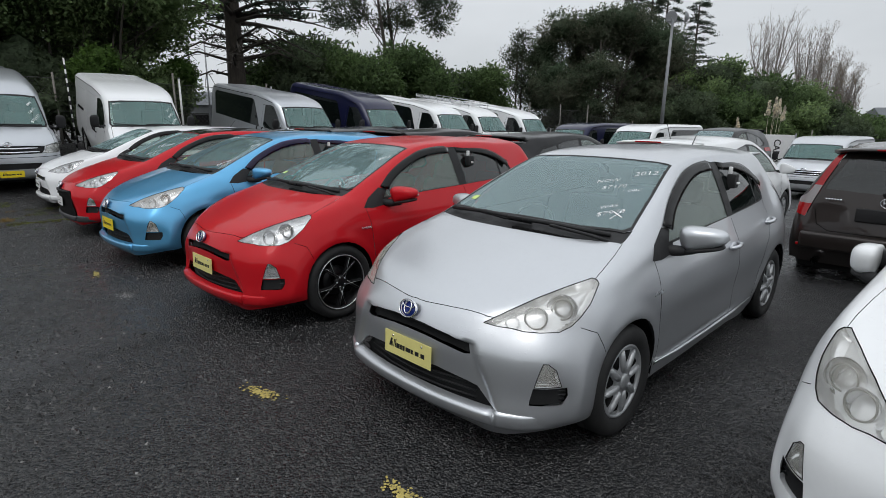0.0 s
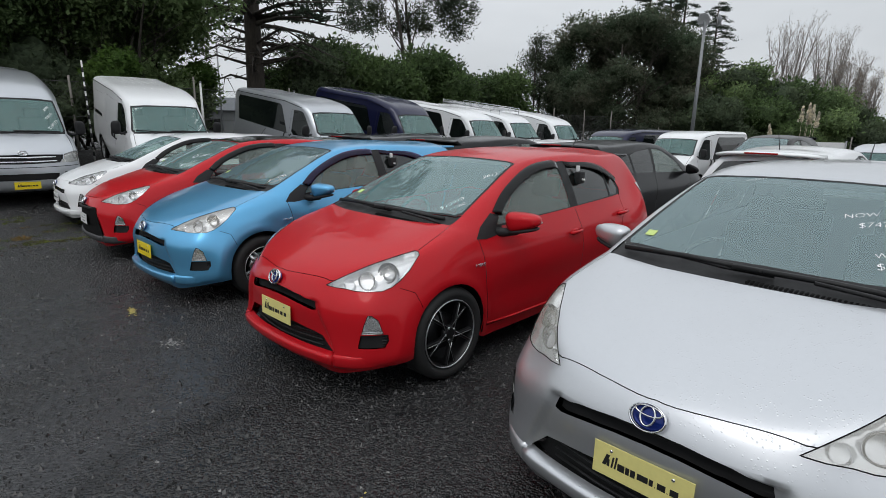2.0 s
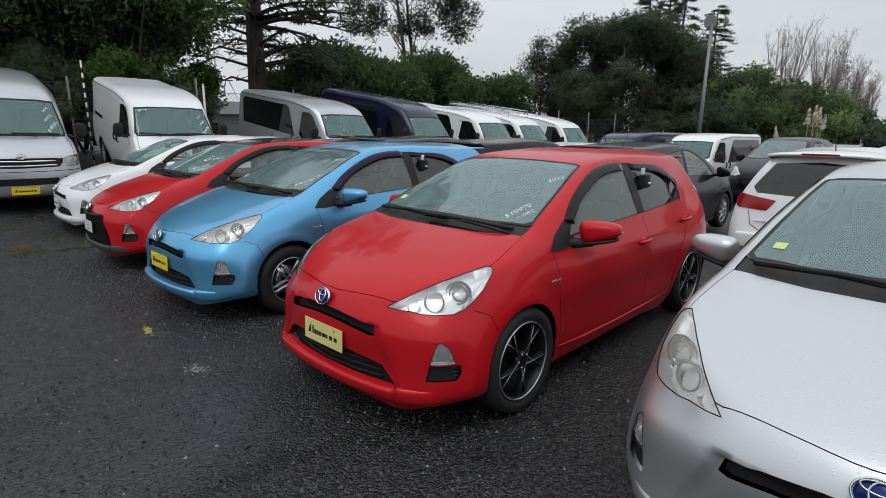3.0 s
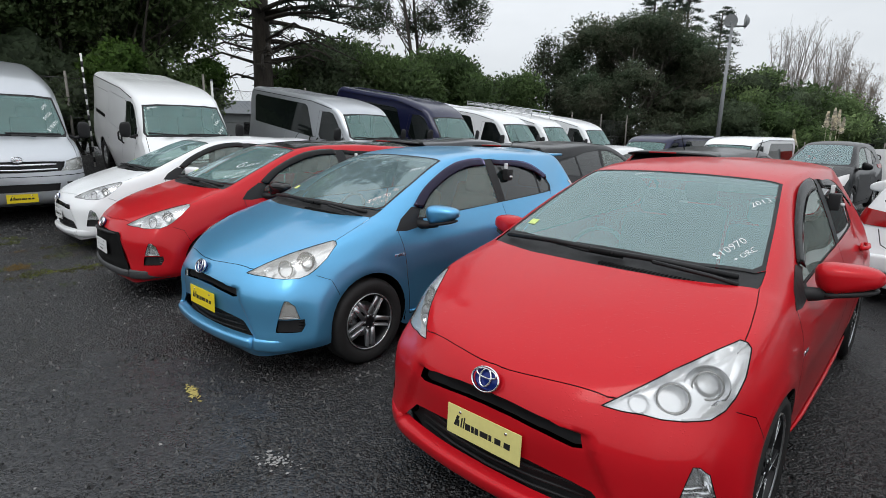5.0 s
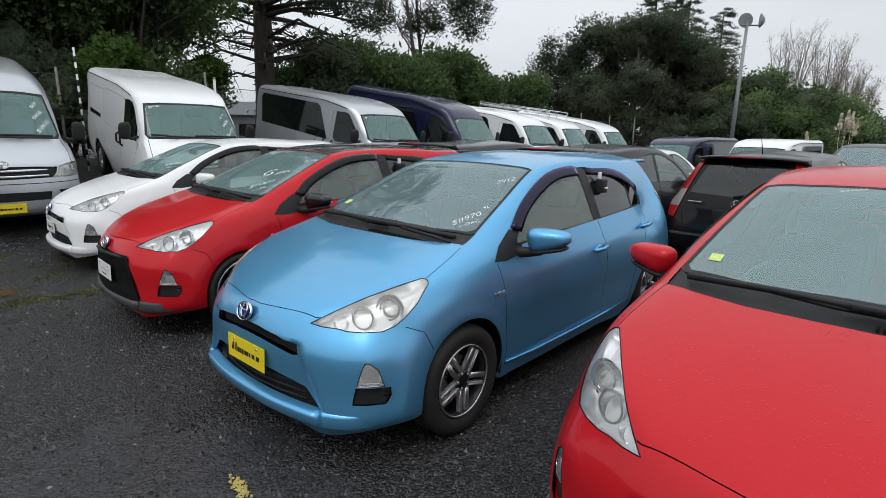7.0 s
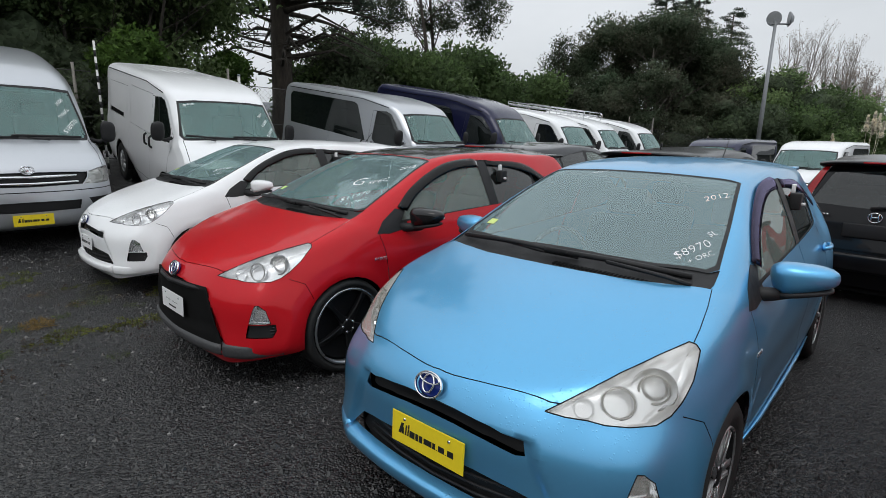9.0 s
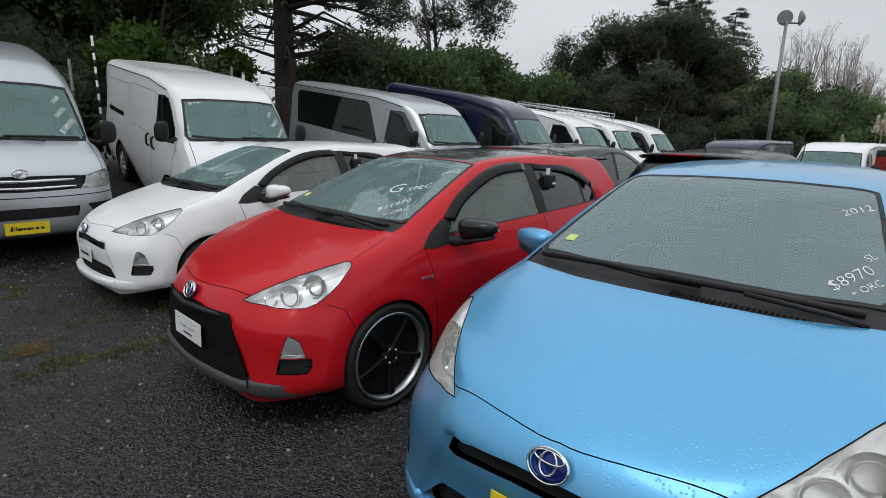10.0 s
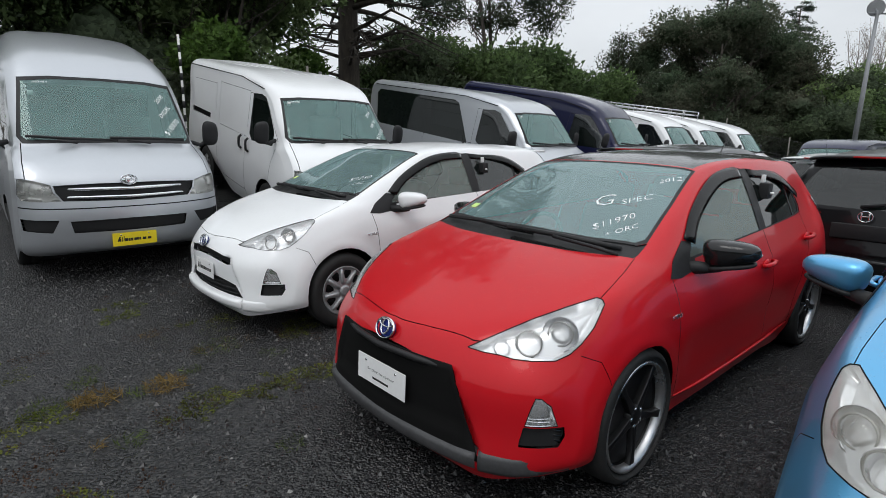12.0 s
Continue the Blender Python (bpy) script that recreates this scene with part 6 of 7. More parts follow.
    one("cabin_floor", fl, "dash")
    for y in (-.36, .36):
        for x in (.02, -.95):
            se = bmesh.new()
            add_box(se, x - .25, x + .25, y - .24, y + .24, .38, .56, None, .05)
            add_box(se, -.08, .08, -.23, .23, 0, .62, Matrix.Translation((x - .27, y, .48)) @ Matrix.Rotation(radians(-15), 4, "Y"), .05)
            one("seat", se, "seat")
    da = bmesh.new()
    add_box(da, .75, 1.15, -.66, .66, .66, .94, None, .06)
    one("dashboard", da, "dash")
    return out


ESTATE_CACHE = {}


def estate(m, label, paint, tail="tall", spoiler=None, group="cars tail to tail with the row"):
    if tail not in ESTATE_CACHE:
        skins = []
        for name, b, k, sided in estate_shape(tail):
            if sided:
                r = flip(b)
                skins += [(name, as_mesh(name, b), k), (name, as_mesh(name, r), k)]
            else:
                skins.append((name, as_mesh(name, whole(b)), k))
                b.free()
        ESTATE_CACHE[tail] = (skins, estate_extras(tail))
    top = thing("estate_car", m, label, "car", group)
    own = {"paint": M[paint], "spoiler": M[spoiler or paint]}
    for name, me, k in ESTATE_CACHE[tail][0]:
        ob = hang(name, me, own.get(k) or M[k], top)
        if k in ("screen", "side_glass", "privacy"):
            ob.visible_shadow = False
    for name, me, k, lab in ESTATE_CACHE[tail][1]:
        hang(name, me, own.get(k) or M[k], top, lab)
    for x in (1.37, -1.37):
        for s in (1, -1):
            add_wheel("cover", top, x, s * .745, .315, s > 0, r=.315, rim=.205, width=.20)
    return top


def tail_to_row(u, w, turn=45.0):
    x, y = yard(u, w)
    return pose(x, y, ground_z(x, y), 0, 0, turn)


estate(tail_to_row(9.25, .62), "dark brown estate car with tall red tail lamps", "brown", "tall")
estate(tail_to_row(9.15, 3.15), "white estate car with wide red tail lamps", "white", "wide")
estate(tail_to_row(9.19, 6.0), "black estate car with a roof spoiler and tall red lamps", "black", "tall")
estate(tail_to_row(8.44, 8.15), "black estate car with wide red tail lamps", "black", "wide", "black")
estate(tail_to_row(8.35, 10.45), "dark grey estate car with a roof spoiler", "charcoal", "wide", "black")

estate(tail_to_row(13.0, 9.6), "white estate car parked beyond the dark ones", "white", "wide")


# ---- vehicles facing the yard beyond ----
def facing(x, y, turn, z=None, k=(1, 1, 1)):
    return pose(x, y, ground_z(x, y) if z is None else z, 0, 0, turn) @ Matrix.Diagonal((*k, 1))


van(facing(7.12, 18.78, 222, -.42), "white van with dark side windows facing the yard", "white", "glass", 1.0)
van(facing(5.42, 20.45, 222, -.40), "dark navy van with a ribbed roof facing the yard", "navy", "glass", 1.0)
estate(facing(8.65, 17.15, 222, -.38, (1.04, 1.04, 1.20)), "dark people carrier facing the yard", "black", "wide")
van(facing(11.15, 15.85, 222, -.42, (.90, .95, .86)), "pale silver people carrier facing the yard", "silver", "glass", 1.0)

# ---- the row of small hatchbacks ----
M["label_green"] = mat_plain("pale_green_label", (0.55, 0.68, 0.22), 0.7, 0.0, 120.0, 0.3, 0.0)
M["grey_lip"] = mat_plain("scuffed_grey_plastic", (0.055, 0.055, 0.058), 0.6, 0.0, 60.0, 0.35, 0.1)
hatch_meshes()
HATCH_EXTRAS.extend(hatch_extras())
screen_bm = bmesh.new()
screen_bm.from_mesh([me for name, me, key, side in HATCH_MESHES if name == "windscreen"][0])
SCREEN_TREE = BVHTree.FromBMesh(screen_bm)
screen_bm.free()
front_bm = bmesh.new()
for name, me, key, side in HATCH_MESHES:
    if name in ("body", "upper_grille", "lower_grille"):
        flat = me.copy()
        front_bm.from_mesh(flat)
        bpy.data.meshes.remove(flat)
bmesh.ops.delete(front_bm, geom=[v for v in front_bm.verts if v.co.x < 1.5], context="VERTS")
FRONT_TREE = BVHTree.FromBMesh(front_bm)
front_bm.free()


def parked(x, y, turn):
    return pose(x, y, 0, 0, 0, turn)


hatchback(parked(1.273, 4.029, 224.87), "silver five-door hatchback with sale writing on its wet windscreen", "silver", "cover", lens="lens_hazy",
          writing=[("2012", .455, .655, .075, 6), ("NOW", .28, .50, .055, 4), ("$7470", .35, .44, .060, 4), ("+ ORC", .47, .43, .042, 4), ("WAS", .43, .22, .050, 8), ("$7970", .47, .16, .065, 8), ("X", .51, .15, .12, 8), ("#63931", -.25, .80, .035, 0)])
hatchback(parked(-.553, 5.715, 226.40), "red five-door hatchback with black multi-spoke wheels on wet ground", "red", "multi", spoiler="gloss_black", screen="screen_wet",
          wheel_size={"r": .312, "rim": .232, "width": .21},
          writing=[("2013", .50, .58, .060, 30), ("$10970", .49, .14, .066, 42), ("+ ORC", .56, .12, .046, 42), ("#61258", -.18, .80, .035, 0)])
hatchback(parked(-2.333, 7.365, 226.85), "light blue five-door hatchback with twin-spoke alloy wheels and violet weather shields", "blue", "twin", lens="lens_hazy", visor="visor_violet", plate_key="plate_yellow",
          writing=[("2012", .48, .62, .065, 20), ("$8970", .52, .14, .075, 32), ("+ ORC", .57, .10, .045, 32), ("SL", .56, .29, .05, 35), ("#65022", -.22, .80, .035, 0)])
hatchback(parked(-3.900, 8.930, 223.68), "red five-door hatchback with black roof, black mirrors and chrome-lipped wheels", "red", "lip", roof="gloss_black", mirror="gloss_black", plate_key="plate_white", plate_text="Be a player, not a spectator", screen="screen_wet", aero=True,
          wheel_size={"r": .316, "rim": .260, "width": .225},
          writing=[("2012", .48, .66, .065, 18), ("G", .26, .33, .17, 8), ("SPEC", .42, .40, .080, 18), ("$11970", .42, .16, .078, 26), ("+ ORC", .50, .10, .060, 26)])
hatchback(parked(-5.630, 10.82, 224.88), "white five-door hatchback with a white dealer plate in the row", "white", "cover", plate_key="plate_white", screen="screen_wet",
          writing=[("$9730", .42, .24, .085, 8), ("+ ORC", .46, .15, .055, 8)])
hatchback(parked(3.105, 2.300, 221.0), "white five-door hatchback with folded mirrors at the end of the row", "white", "cover", lens="lens_hazy", folded=68)

# ---- trees and hedges ----
M["leaf_broad"] = mat_leaf("broad_leaf", (0.150, 0.225, 0.096), (0.285, 0.390, 0.160))
M["leaf_dark"] = mat_leaf("dark_leaf", (0.085, 0.118, 0.068), (0.152, 0.198, 0.104))
M["leaf_great"] = mat_leaf("great_tree_leaf", (0.090, 0.135, 0.078), (0.165, 0.155, 0.112))
M["leaf_hedge"] = mat_leaf("hedge_leaf", (0.076, 0.126, 0.048), (0.150, 0.225, 0.082))
M["leaf_grey"] = mat_leaf("grey_green_leaf", (0.045, 0.066, 0.036), (0.105, 0.130, 0.075))
M["leaf_bright"] = mat_leaf("bright_leaf", (0.058, 0.1232, 0.0232), (0.1305, 0.2175, 0.0508))
M["needle"] = mat_leaf("conifer_needle", (0.042, 0.062, 0.044), (0.085, 0.115, 0.076))
M["autumn"] = mat_leaf("autumn_leaf", (0.24, 0.185, 0.135), (0.36, 0.28, 0.20))
M["bark"] = mat_bark("dark_bark", (0.020, 0.017, 0.014), (0.075, 0.062, 0.050))
M["bark_pale"] = mat_bark("pale_bark", (0.090, 0.080, 0.070), (0.22, 0.20, 0.175))
M["twig"] = mat_bark("brown_twig", (0.19, 0.17, 0.155), (0.32, 0.29, 0.265))


def leaf_mesh(name, centres, size, slim, rng, out_dirs=None, puff=None):
    """Many small leaves, each a pair of faces on a point of its own; puff: the way each leaf turns its face to the light."""
    n = len(centres)
    d = rng.normal(size=(n, 3))
    if out_dirs is not None:
        d = d * 0.9 + out_dirs
    d /= np.linalg.norm(d, axis=1)[:, None] + 1e-9
    s = rng.normal(size=(n, 3))
    s -= d * (s * d).sum(1)[:, None]
    s /= np.linalg.norm(s, axis=1)[:, None] + 1e-9
    up = np.cross(d, s)
    ln = size * rng.uniform(0.6, 1.35, n)[:, None]
    wd = ln * slim
    if puff is not None:
        s = np.where((up * puff).sum(1)[:, None] > 0, -s, s)
    base, tip = centres - d * ln * 0.5, centres + d * ln * 0.5
    a, b = centres + s * wd * 0.5, centres - s * wd * 0.5
    verts = np.stack([base, a, tip, b], 1).reshape(-1, 3)
    i = np.arange(n)[:, None] * 4
    tris = np.concatenate([i + np.array([0, 1, 2]), i + np.array([0, 2, 3])], 1).reshape(-1, 3)
    me = bpy.data.meshes.new(name)
    me.vertices.add(len(verts))
    me.vertices.foreach_set("co", verts.ravel())
    me.loops.add(len(tris) * 3)
    me.loops.foreach_set("vertex_index", tris.ravel().astype(np.int32))
    me.polygons.add(len(tris))
    me.polygons.foreach_set("loop_start", np.arange(0, len(tris) * 3, 3, dtype=np.int32))
    me.update(calc_edges=True)
    if puff is not None:
        me.polygons.foreach_set("use_smooth", np.ones(len(tris), dtype=bool))
        soft = np.repeat(puff / (np.linalg.norm(puff, axis=1)[:, None] + 1e-9), 4, 0).astype(np.float32)
        me.attributes.new("custom_normal", "FLOAT_VECTOR", "POINT").data.foreach_set("vector", soft.ravel())
    return me


def crown_points(blobs, clumps, per, spread, rng, hollow=0.55, ragged=0.25):
    """Places of leaves in clumps near the skins of overlapping ellipsoids."""
    blobs = np.array(blobs, float)
    vol = blobs[:, 3] * blobs[:, 4] + blobs[:, 4] * blobs[:, 5] + blobs[:, 3] * blobs[:, 5]
    pick = rng.choice(len(blobs), clumps, p=vol / vol.sum())
    d = rng.normal(size=(clumps, 3))
    d /= np.linalg.norm(d, axis=1)[:, None]
    r = hollow + (1 - hollow) * rng.uniform(0, 1, clumps) ** 0.6
    r *= 1 + ragged * np.clip(rng.normal(size=clumps), -2.0, 0.9) * 0.5
    c = blobs[pick, :3] + d * blobs[pick, 3:6] * r[:, None]
    pts = np.repeat(c, per, 0) + rng.normal(size=(clumps * per, 3)) * spread
    return pts, np.repeat(d, per, 0)


def limbs(bm, foot, top, r0, branches, reach, rng, rise=0.6, start=0.3, level=1, kids=3):
    """A bent trunk with tapering limbs."""
    foot, top = Vector(foot), Vector(top)
    n = 6
    path, radii = [], []
    side = Vector((rng.normal(), rng.normal(), 0)) * (top - foot).length * 0.02
    for k in range(n + 1):
        f = k / n
        path.append(foot.lerp(top, f) + side * math.sin(f * 5))
        radii.append(max(0.008, r0 * (1 - 0.85 * f)))
    add_tube(bm, path, radii, 8 if r0 > .1 else 5)
    ends = []
    for k in range(branches):
        f = start + (1 - start) * (k + rng.uniform(0, 1)) / branches * 0.95
        at = foot.lerp(top, f) + side * math.sin(f * 5)
        a = rng.uniform(0, 2 * math.pi)
        l = reach * (1 - 0.55 * f) * rng.uniform(0.7, 1.2)
        out = Vector((math.cos(a), math.sin(a), rise * rng.uniform(0.6, 1.4)))
        end = at + out.normalized() * l
        br = r0 * (1 - 0.8 * f) * 0.42
        knee = at.lerp(end, 0.5) + Vector((0, 0, l * 0.06 * rng.normal()))
        add_tube(bm, [at, knee, end], [br, br * 0.65, max(0.006, br * 0.2)], 6 if br > .04 else 4)
        ends.append(end)
        if level > 0:
            for q in range(kids):
                s = at.lerp(end, rng.uniform(0.3, 0.9))
                dd = Vector((rng.normal(), rng.normal(), rng.normal() * .5 + rise)).normalized() * l * rng.uniform(.3, .5)
                add_tube(bm, [s, s + dd * .5 + Vector((0, 0, .04 * l)), s + dd], [br * .45, br * .3, max(.005, br * .1)], 4)
                ends.append(s + dd)
    return ends


def tree(name, x, y, label, category, leaf, bark, blobs, clumps, per, size, slim, spread, seed, trunk_r=.2, trunk_top=.75, branches=9, reach=None, rise=.6, hollow=.55, forks=1, group="", base=None, core=0.0):
    """A tree: tapered trunk with limbs, and a crown of many small leaves with gaps. Blobs are relative to the foot."""
    rng = np.random.default_rng(seed)
    z = ground_z(x, y) if base is None else base
    top = thing(name, Matrix.Translation((x, y, z)), label, category, group)
    hi = max(b[2] + b[5] for b in blobs)
    wide = max(max(abs(b[0]) + b[3], abs(b[1]) + b[4]) for b in blobs)
    bm = bmesh.new()
    for k in range(forks):
        off = Vector((rng.normal(), rng.normal(), 0)) * (wide * .13 if forks > 1 else 0)
        limbs(bm, (off.x * .4, off.y * .4, -.15), (off.x * 2.0, off.y * 2.0, hi * trunk_top), trunk_r, branches, (reach or wide * .8), rng, rise)
    part("trunk", bm, M[bark], top, "bare branching trunk")
    pts, dirs = crown_points(blobs, clumps, per, spread, rng, hollow)
    keep = pts[:, 2] > 0.05
    pts, dirs = pts[keep], dirs[keep]
    me = leaf_mesh("crown", pts, size, slim, rng, dirs, dirs + rng.normal(size=dirs.shape) * .30 + (0, 0, .25))
    hang("crown", me, M[leaf], top, "leafy crown with gaps", smooth=True)
    if core:
        inner = bmesh.new()
        for bx, by, bz, rx, ry, rz in blobs:
            made = bmesh.ops.create_icosphere(inner, subdivisions=3, radius=1)["verts"]
            for v in made:
                q = core * (1 + .38 * noise.noise(v.co * 2.6 + Vector((bx, by, bz))) + .22 * noise.noise(v.co * 7.0 + Vector((by, bz, bx))))
                v.co = Vector((bx + v.co.x * rx * q, by + v.co.y * ry * q, max(.02, bz + v.co.z * rz * q)))
        part("inner_foliage", inner, M[leaf], top, "dense shaded inner foliage")
    return top


def blob_heap(n, wx, wy, z0, z1, r, seed):
    """Overlapping rounded masses for a broad crown or hedge."""
    g = np.random.default_rng(seed)
    out = []
    for _ in range(n):
        a, q = g.uniform(0, 2 * math.pi), math.sqrt(g.uniform(0, 1))
        s = r * g.uniform(.7, 1.3)
        out.append((wx * q * math.cos(a), wy * q * math.sin(a), g.uniform(z0, z1), s * 1.1, s * 1.1, s * .85))
    return out


def along(px, dist):
    """A place seen in the direction px across the first view, at a distance on the ground."""
    k = (px - 784) / 977.0
    s = dist / math.sqrt(1 + k * k)
    return k * s, s


# broad-leaved trees behind the fence
for px, dist, hgt, seed in ((-150, 21, 9.0, 11), (-20, 21.5, 9.5, 12), (105, 22, 9.2, 13), (225, 21, 8.2, 14), (236, 22, 7.0, 15)):
    x, y = along(px, dist)
    heap = blob_heap(15, 2.0, 2.0, 3.1, hgt - 1.0, 1.10, seed) + blob_heap(2, 2.0, 2.0, 1.4, 2.6, .7, seed + 50)
    tree("broadleaf_tree", x, y, "dense dark green broad-leaved tree behind the fence", "tree", "leaf_broad", "bark", heap, 3000, 11, .165, .48, .15, seed, .06, .8, 9, 2.0, .9, .62, 5, "trees behind the fence", core=.40)
for px, dist, r, seed in ((178, 18.5, .62, 21), (130, 19, .9, 22), (60, 19.0, 1.0, 23), (250, 19.5, .95, 24), (318, 21, .6, 25), (-40, 19, 1.1, 26), (-70, 20.2, 1.5, 27), (12, 20.4, 1.45, 28), (88, 20.4, 1.4, 29), (158, 20.3, 1.3, 30), (215, 20.6, 1.3, 36), (285, 21.5, 1.2, 37)):
    x, y = along(px, dist)
    tree("round_shrub", x, y, "round bright green shrub by the fence" if r < .7 else "dark green shrub by the fence", "shrub", "leaf_bright" if r < .61 or r == .62 else "leaf_dark", "bark",
         blob_heap(5, r * .5, r * .5, r * .7 + (1.45 if r < .7 else 0), r * 1.5 + (1.45 if r < .7 else 0), r * .62, seed), 600, 7, .125, .5, .07, seed, .05, .7, 6, r, 1.0, .6, 2, "shrubs by the fence", core=.8)

# the big conifer with flat layered limbs
def layered_conifer(x, y, label, hgt, r0, first, tiers, reach, seed, droop=-.05, dense=1.0, base=None, lean=0.0, per_tier=5, dead=0, arch=.16, needle=.26):
    rng = np.random.default_rng(seed)
    top = thing("conifer", Matrix.Translation((x, y, ground_z(x, y) if base is None else base)), label, "tree", "conifers")
    bm = bmesh.new()
    add_tube(bm, [(lean * k / 8 * 1.0, 0, -.2 + (hgt + .2) * k / 8) for k in range(9)], [r0 * (1.25 if k == 0 else 1 - .10 * k) for k in range(9)], 12)
    pts, dirs = [], []
    for t in range(tiers):
        f = t / max(1, tiers - 1)
        z = first + (hgt - first) * f
        l0 = reach * (1 - .75 * f)
        for b in range(per_tier):
            a = rng.uniform(0, 2 * math.pi)
            l = l0 * rng.uniform(.55, 1.15)
            out = Vector((math.cos(a), math.sin(a), 0))
            s = Vector((0, 0, z + rng.normal() * .3))
            bend = [s + out * l * q + Vector((0, 0, l * (arch * math.sin(q * 2.6) + droop * q * q))) for q in (0, .25, .5, .75, 1)]
            br = r0 * .26 * (1 - .6 * f)
            add_tube(bm, bend, [br, br * .75, br * .55, br * .35, br * .12], 6)
            for q in range(9):
                g = rng.uniform(.28, 1.0)
                at = s + out * l * g + Vector((0, 0, l * (arch * math.sin(g * 2.6) + droop * g * g)))
                sd = out.cross(Vector((0, 0, 1))) * rng.choice([-1, 1]) + out * .6
                ln = l * .30 * rng.uniform(.5, 1.1)
                tip = at + sd.normalized() * ln + Vector((0, 0, .05 * ln))
                add_tube(bm, [at, at.lerp(tip, .5), tip], [br * .25, br * .16, .006], 4)
                for _ in range(int(16 * dense)):
                    h = rng.uniform(.25, 1.05)
                    c = at.lerp(tip, h)
                    pts.append((c.x + rng.normal() * .16, c.y + rng.normal() * .16, c.z + abs(rng.normal()) * .07))
                    dirs.append((sd.x * .8, sd.y * .8, .3))
    for k in range(dead):
        a, l = rng.uniform(0, 2 * math.pi), rng.uniform(1.2, 4.2)
        s, out = Vector((0, 0, rng.uniform(2.5, 4.4))), Vector((math.cos(a), math.sin(a), 0))
        add_tube(bm, [s, s + out * l * .5 + Vector((0, 0, .12 * l)), s + out * l - Vector((0, 0, .10 * l))], [r0 * .16, r0 * .10, .008], 5)
        for q in range(7):
            f = rng.uniform(.3, .95)
            at = s + out * l * f + Vector((0, 0, l * (.28 * f - .36 * f * f)))
            tw = Vector((rng.normal(), rng.normal(), rng.normal() * .4 - .1)).normalized() * rng.uniform(.4, 1.1)
            add_tube(bm, [at, at + tw * .5 + Vector((0, 0, .05)), at + tw], [.018, .012, .005], 4)
    part("trunk", bm, M["bark"], top, "thick dark trunk with long bare limbs")
    me = leaf_mesh("crown", np.array(pts), needle * (hgt / 15), .22, rng, np.array(dirs))
    hang("crown", me, M["needle"], top, "flat layers of dark needles", smooth=False)
    return top


layered_conifer(-8.75, 23.7, "large old conifer with a thick trunk and flat limbs", 15.0, .42, 4.5, 13, 6.2, 31, dense=1.3, per_tier=7, dead=18, arch=.04, needle=.30)
for px, dist, hgt, seed in ((1134, 62, 16.8, 32), (1214, 64, 13.2, 33), (1100, 60, 16.0, 34), (1160, 66, 16.6, 35)):
    x, y = along(px, dist)
    layered_conifer(x, y, "distant dark conifer behind the hedge", hgt, .25, 4.0, 15, 3.6, seed, -.22, 1.0, base=0.0)

# dense dark bushes behind the vans
for px, dist, hgt, wide, seed in ((470, 27, 3.6, 1.6, 41), (520, 27.5, 4.6, 2.0, 42), (600, 28.5, 5.0, 2.3, 43), (680, 30, 4.9, 2.5, 44), (760, 31.5, 4.6, 2.5, 45), (830, 34, 4.6, 2.2, 46), (640, 26, 4.2, 1.9, 47), (560, 25.5, 4.0, 1.8, 48), (740, 29, 4.4, 2.0, 49), (870, 37, 3.0, 1.6, 50)):
    x, y = along(px, dist)
    tree("tall_bush", x, y, "dense dark green bush behind the line of vans", "bush", "leaf_hedge" if seed % 3 else "leaf_dark", "bark", blob_heap(13, wide * .75, wide * .75, .9, hgt - .8, wide * .42, seed), 2200, 7, .215, .48, .17, seed, .09, .75, 8, wide, .9, .62, 3, "bushes behind the vans", core=.66)

# tall sparse gum tree
x, y = along(690, 37)
tree("gum_tree", x, y, "tall gum tree with a sparse hanging crown", "tree", "leaf_grey", "bark", [(-2.8, 0, 8.0, 1.5, 1.5, 1.2), (-.8, .5, 10.4, 1.9, 1.6, 1.6), (1.8, -.4, 9.8, 1.7, 1.6, 1.6), (3.0, 0, 8.0, 1.4, 1.3, 1.4), (.6, 0, 12.2, 2.0, 1.8, 1.4), (-3.0, 0, 10.6, 1.3, 1.2, 1.0), (3.4, .3, 11.0, 1.3, 1.2, 1.2), (.3, .2, 7.6, 1.4, 1.3, .9)],
     900, 30, .24, .26, .20, 61, .18, .9, 12, 3.2, 1.1, .3, 2, "", 0.3)
x, y = along(915, 45)
tree("thin_tree", x, y, "thin pale tree with a sparse crown", "tree", "leaf_grey", "bark", [(0, 0, 7.9, .8, .8, 1.0), (-.6, 0, 6.6, 1.0, .9, 1.1), (.6, 0, 6.0, 1.0, .9, 1.2), (0, 0, 4.6, 1.1, 1.0, 1.0)], 420, 14, .19, .34, .22, 62, .11, .95, 10, 1.6, 1.2, .3, 2, "", -.3)

# the great dark round tree
def dome_heap(n, r, z0, z1, size, seed):
    """Rounded masses over a dome that hangs down to the ground."""
    g = np.random.default_rng(seed)
    out = []
    for k in range(n):
        a, f = g.uniform(0, 2 * math.pi), (k + .5) / n
        lift = max(0.0, (f - .45) / .55)
        q = r * math.sqrt(max(0.0, 1 - lift ** 3)) * (.78 + .22 * min(1, f / .3)) * (1 if k % 4 else .45)
        s = size * g.uniform(.75, 1.25)
        out.append((q * math.cos(a), q * math.sin(a), z0 + (z1 - z0) * f, s * 1.1, s * 1.1, s * .8))
    return out


x, y = along(1060, 46)
tree("great_tree", x, y, "great dark round-headed tree with several trunks", "tree", "leaf_great", "bark", dome_heap(64, 5.1, 1.6, 9.8, 1.45, 71) + [(0, 0, 8.6, 3.0, 3.0, 1.8)],
     11000, 9, .180, .46, .14, 71, .26, .72, 11, 4.2, .9, .66, 5, "", -.5, core=.50)

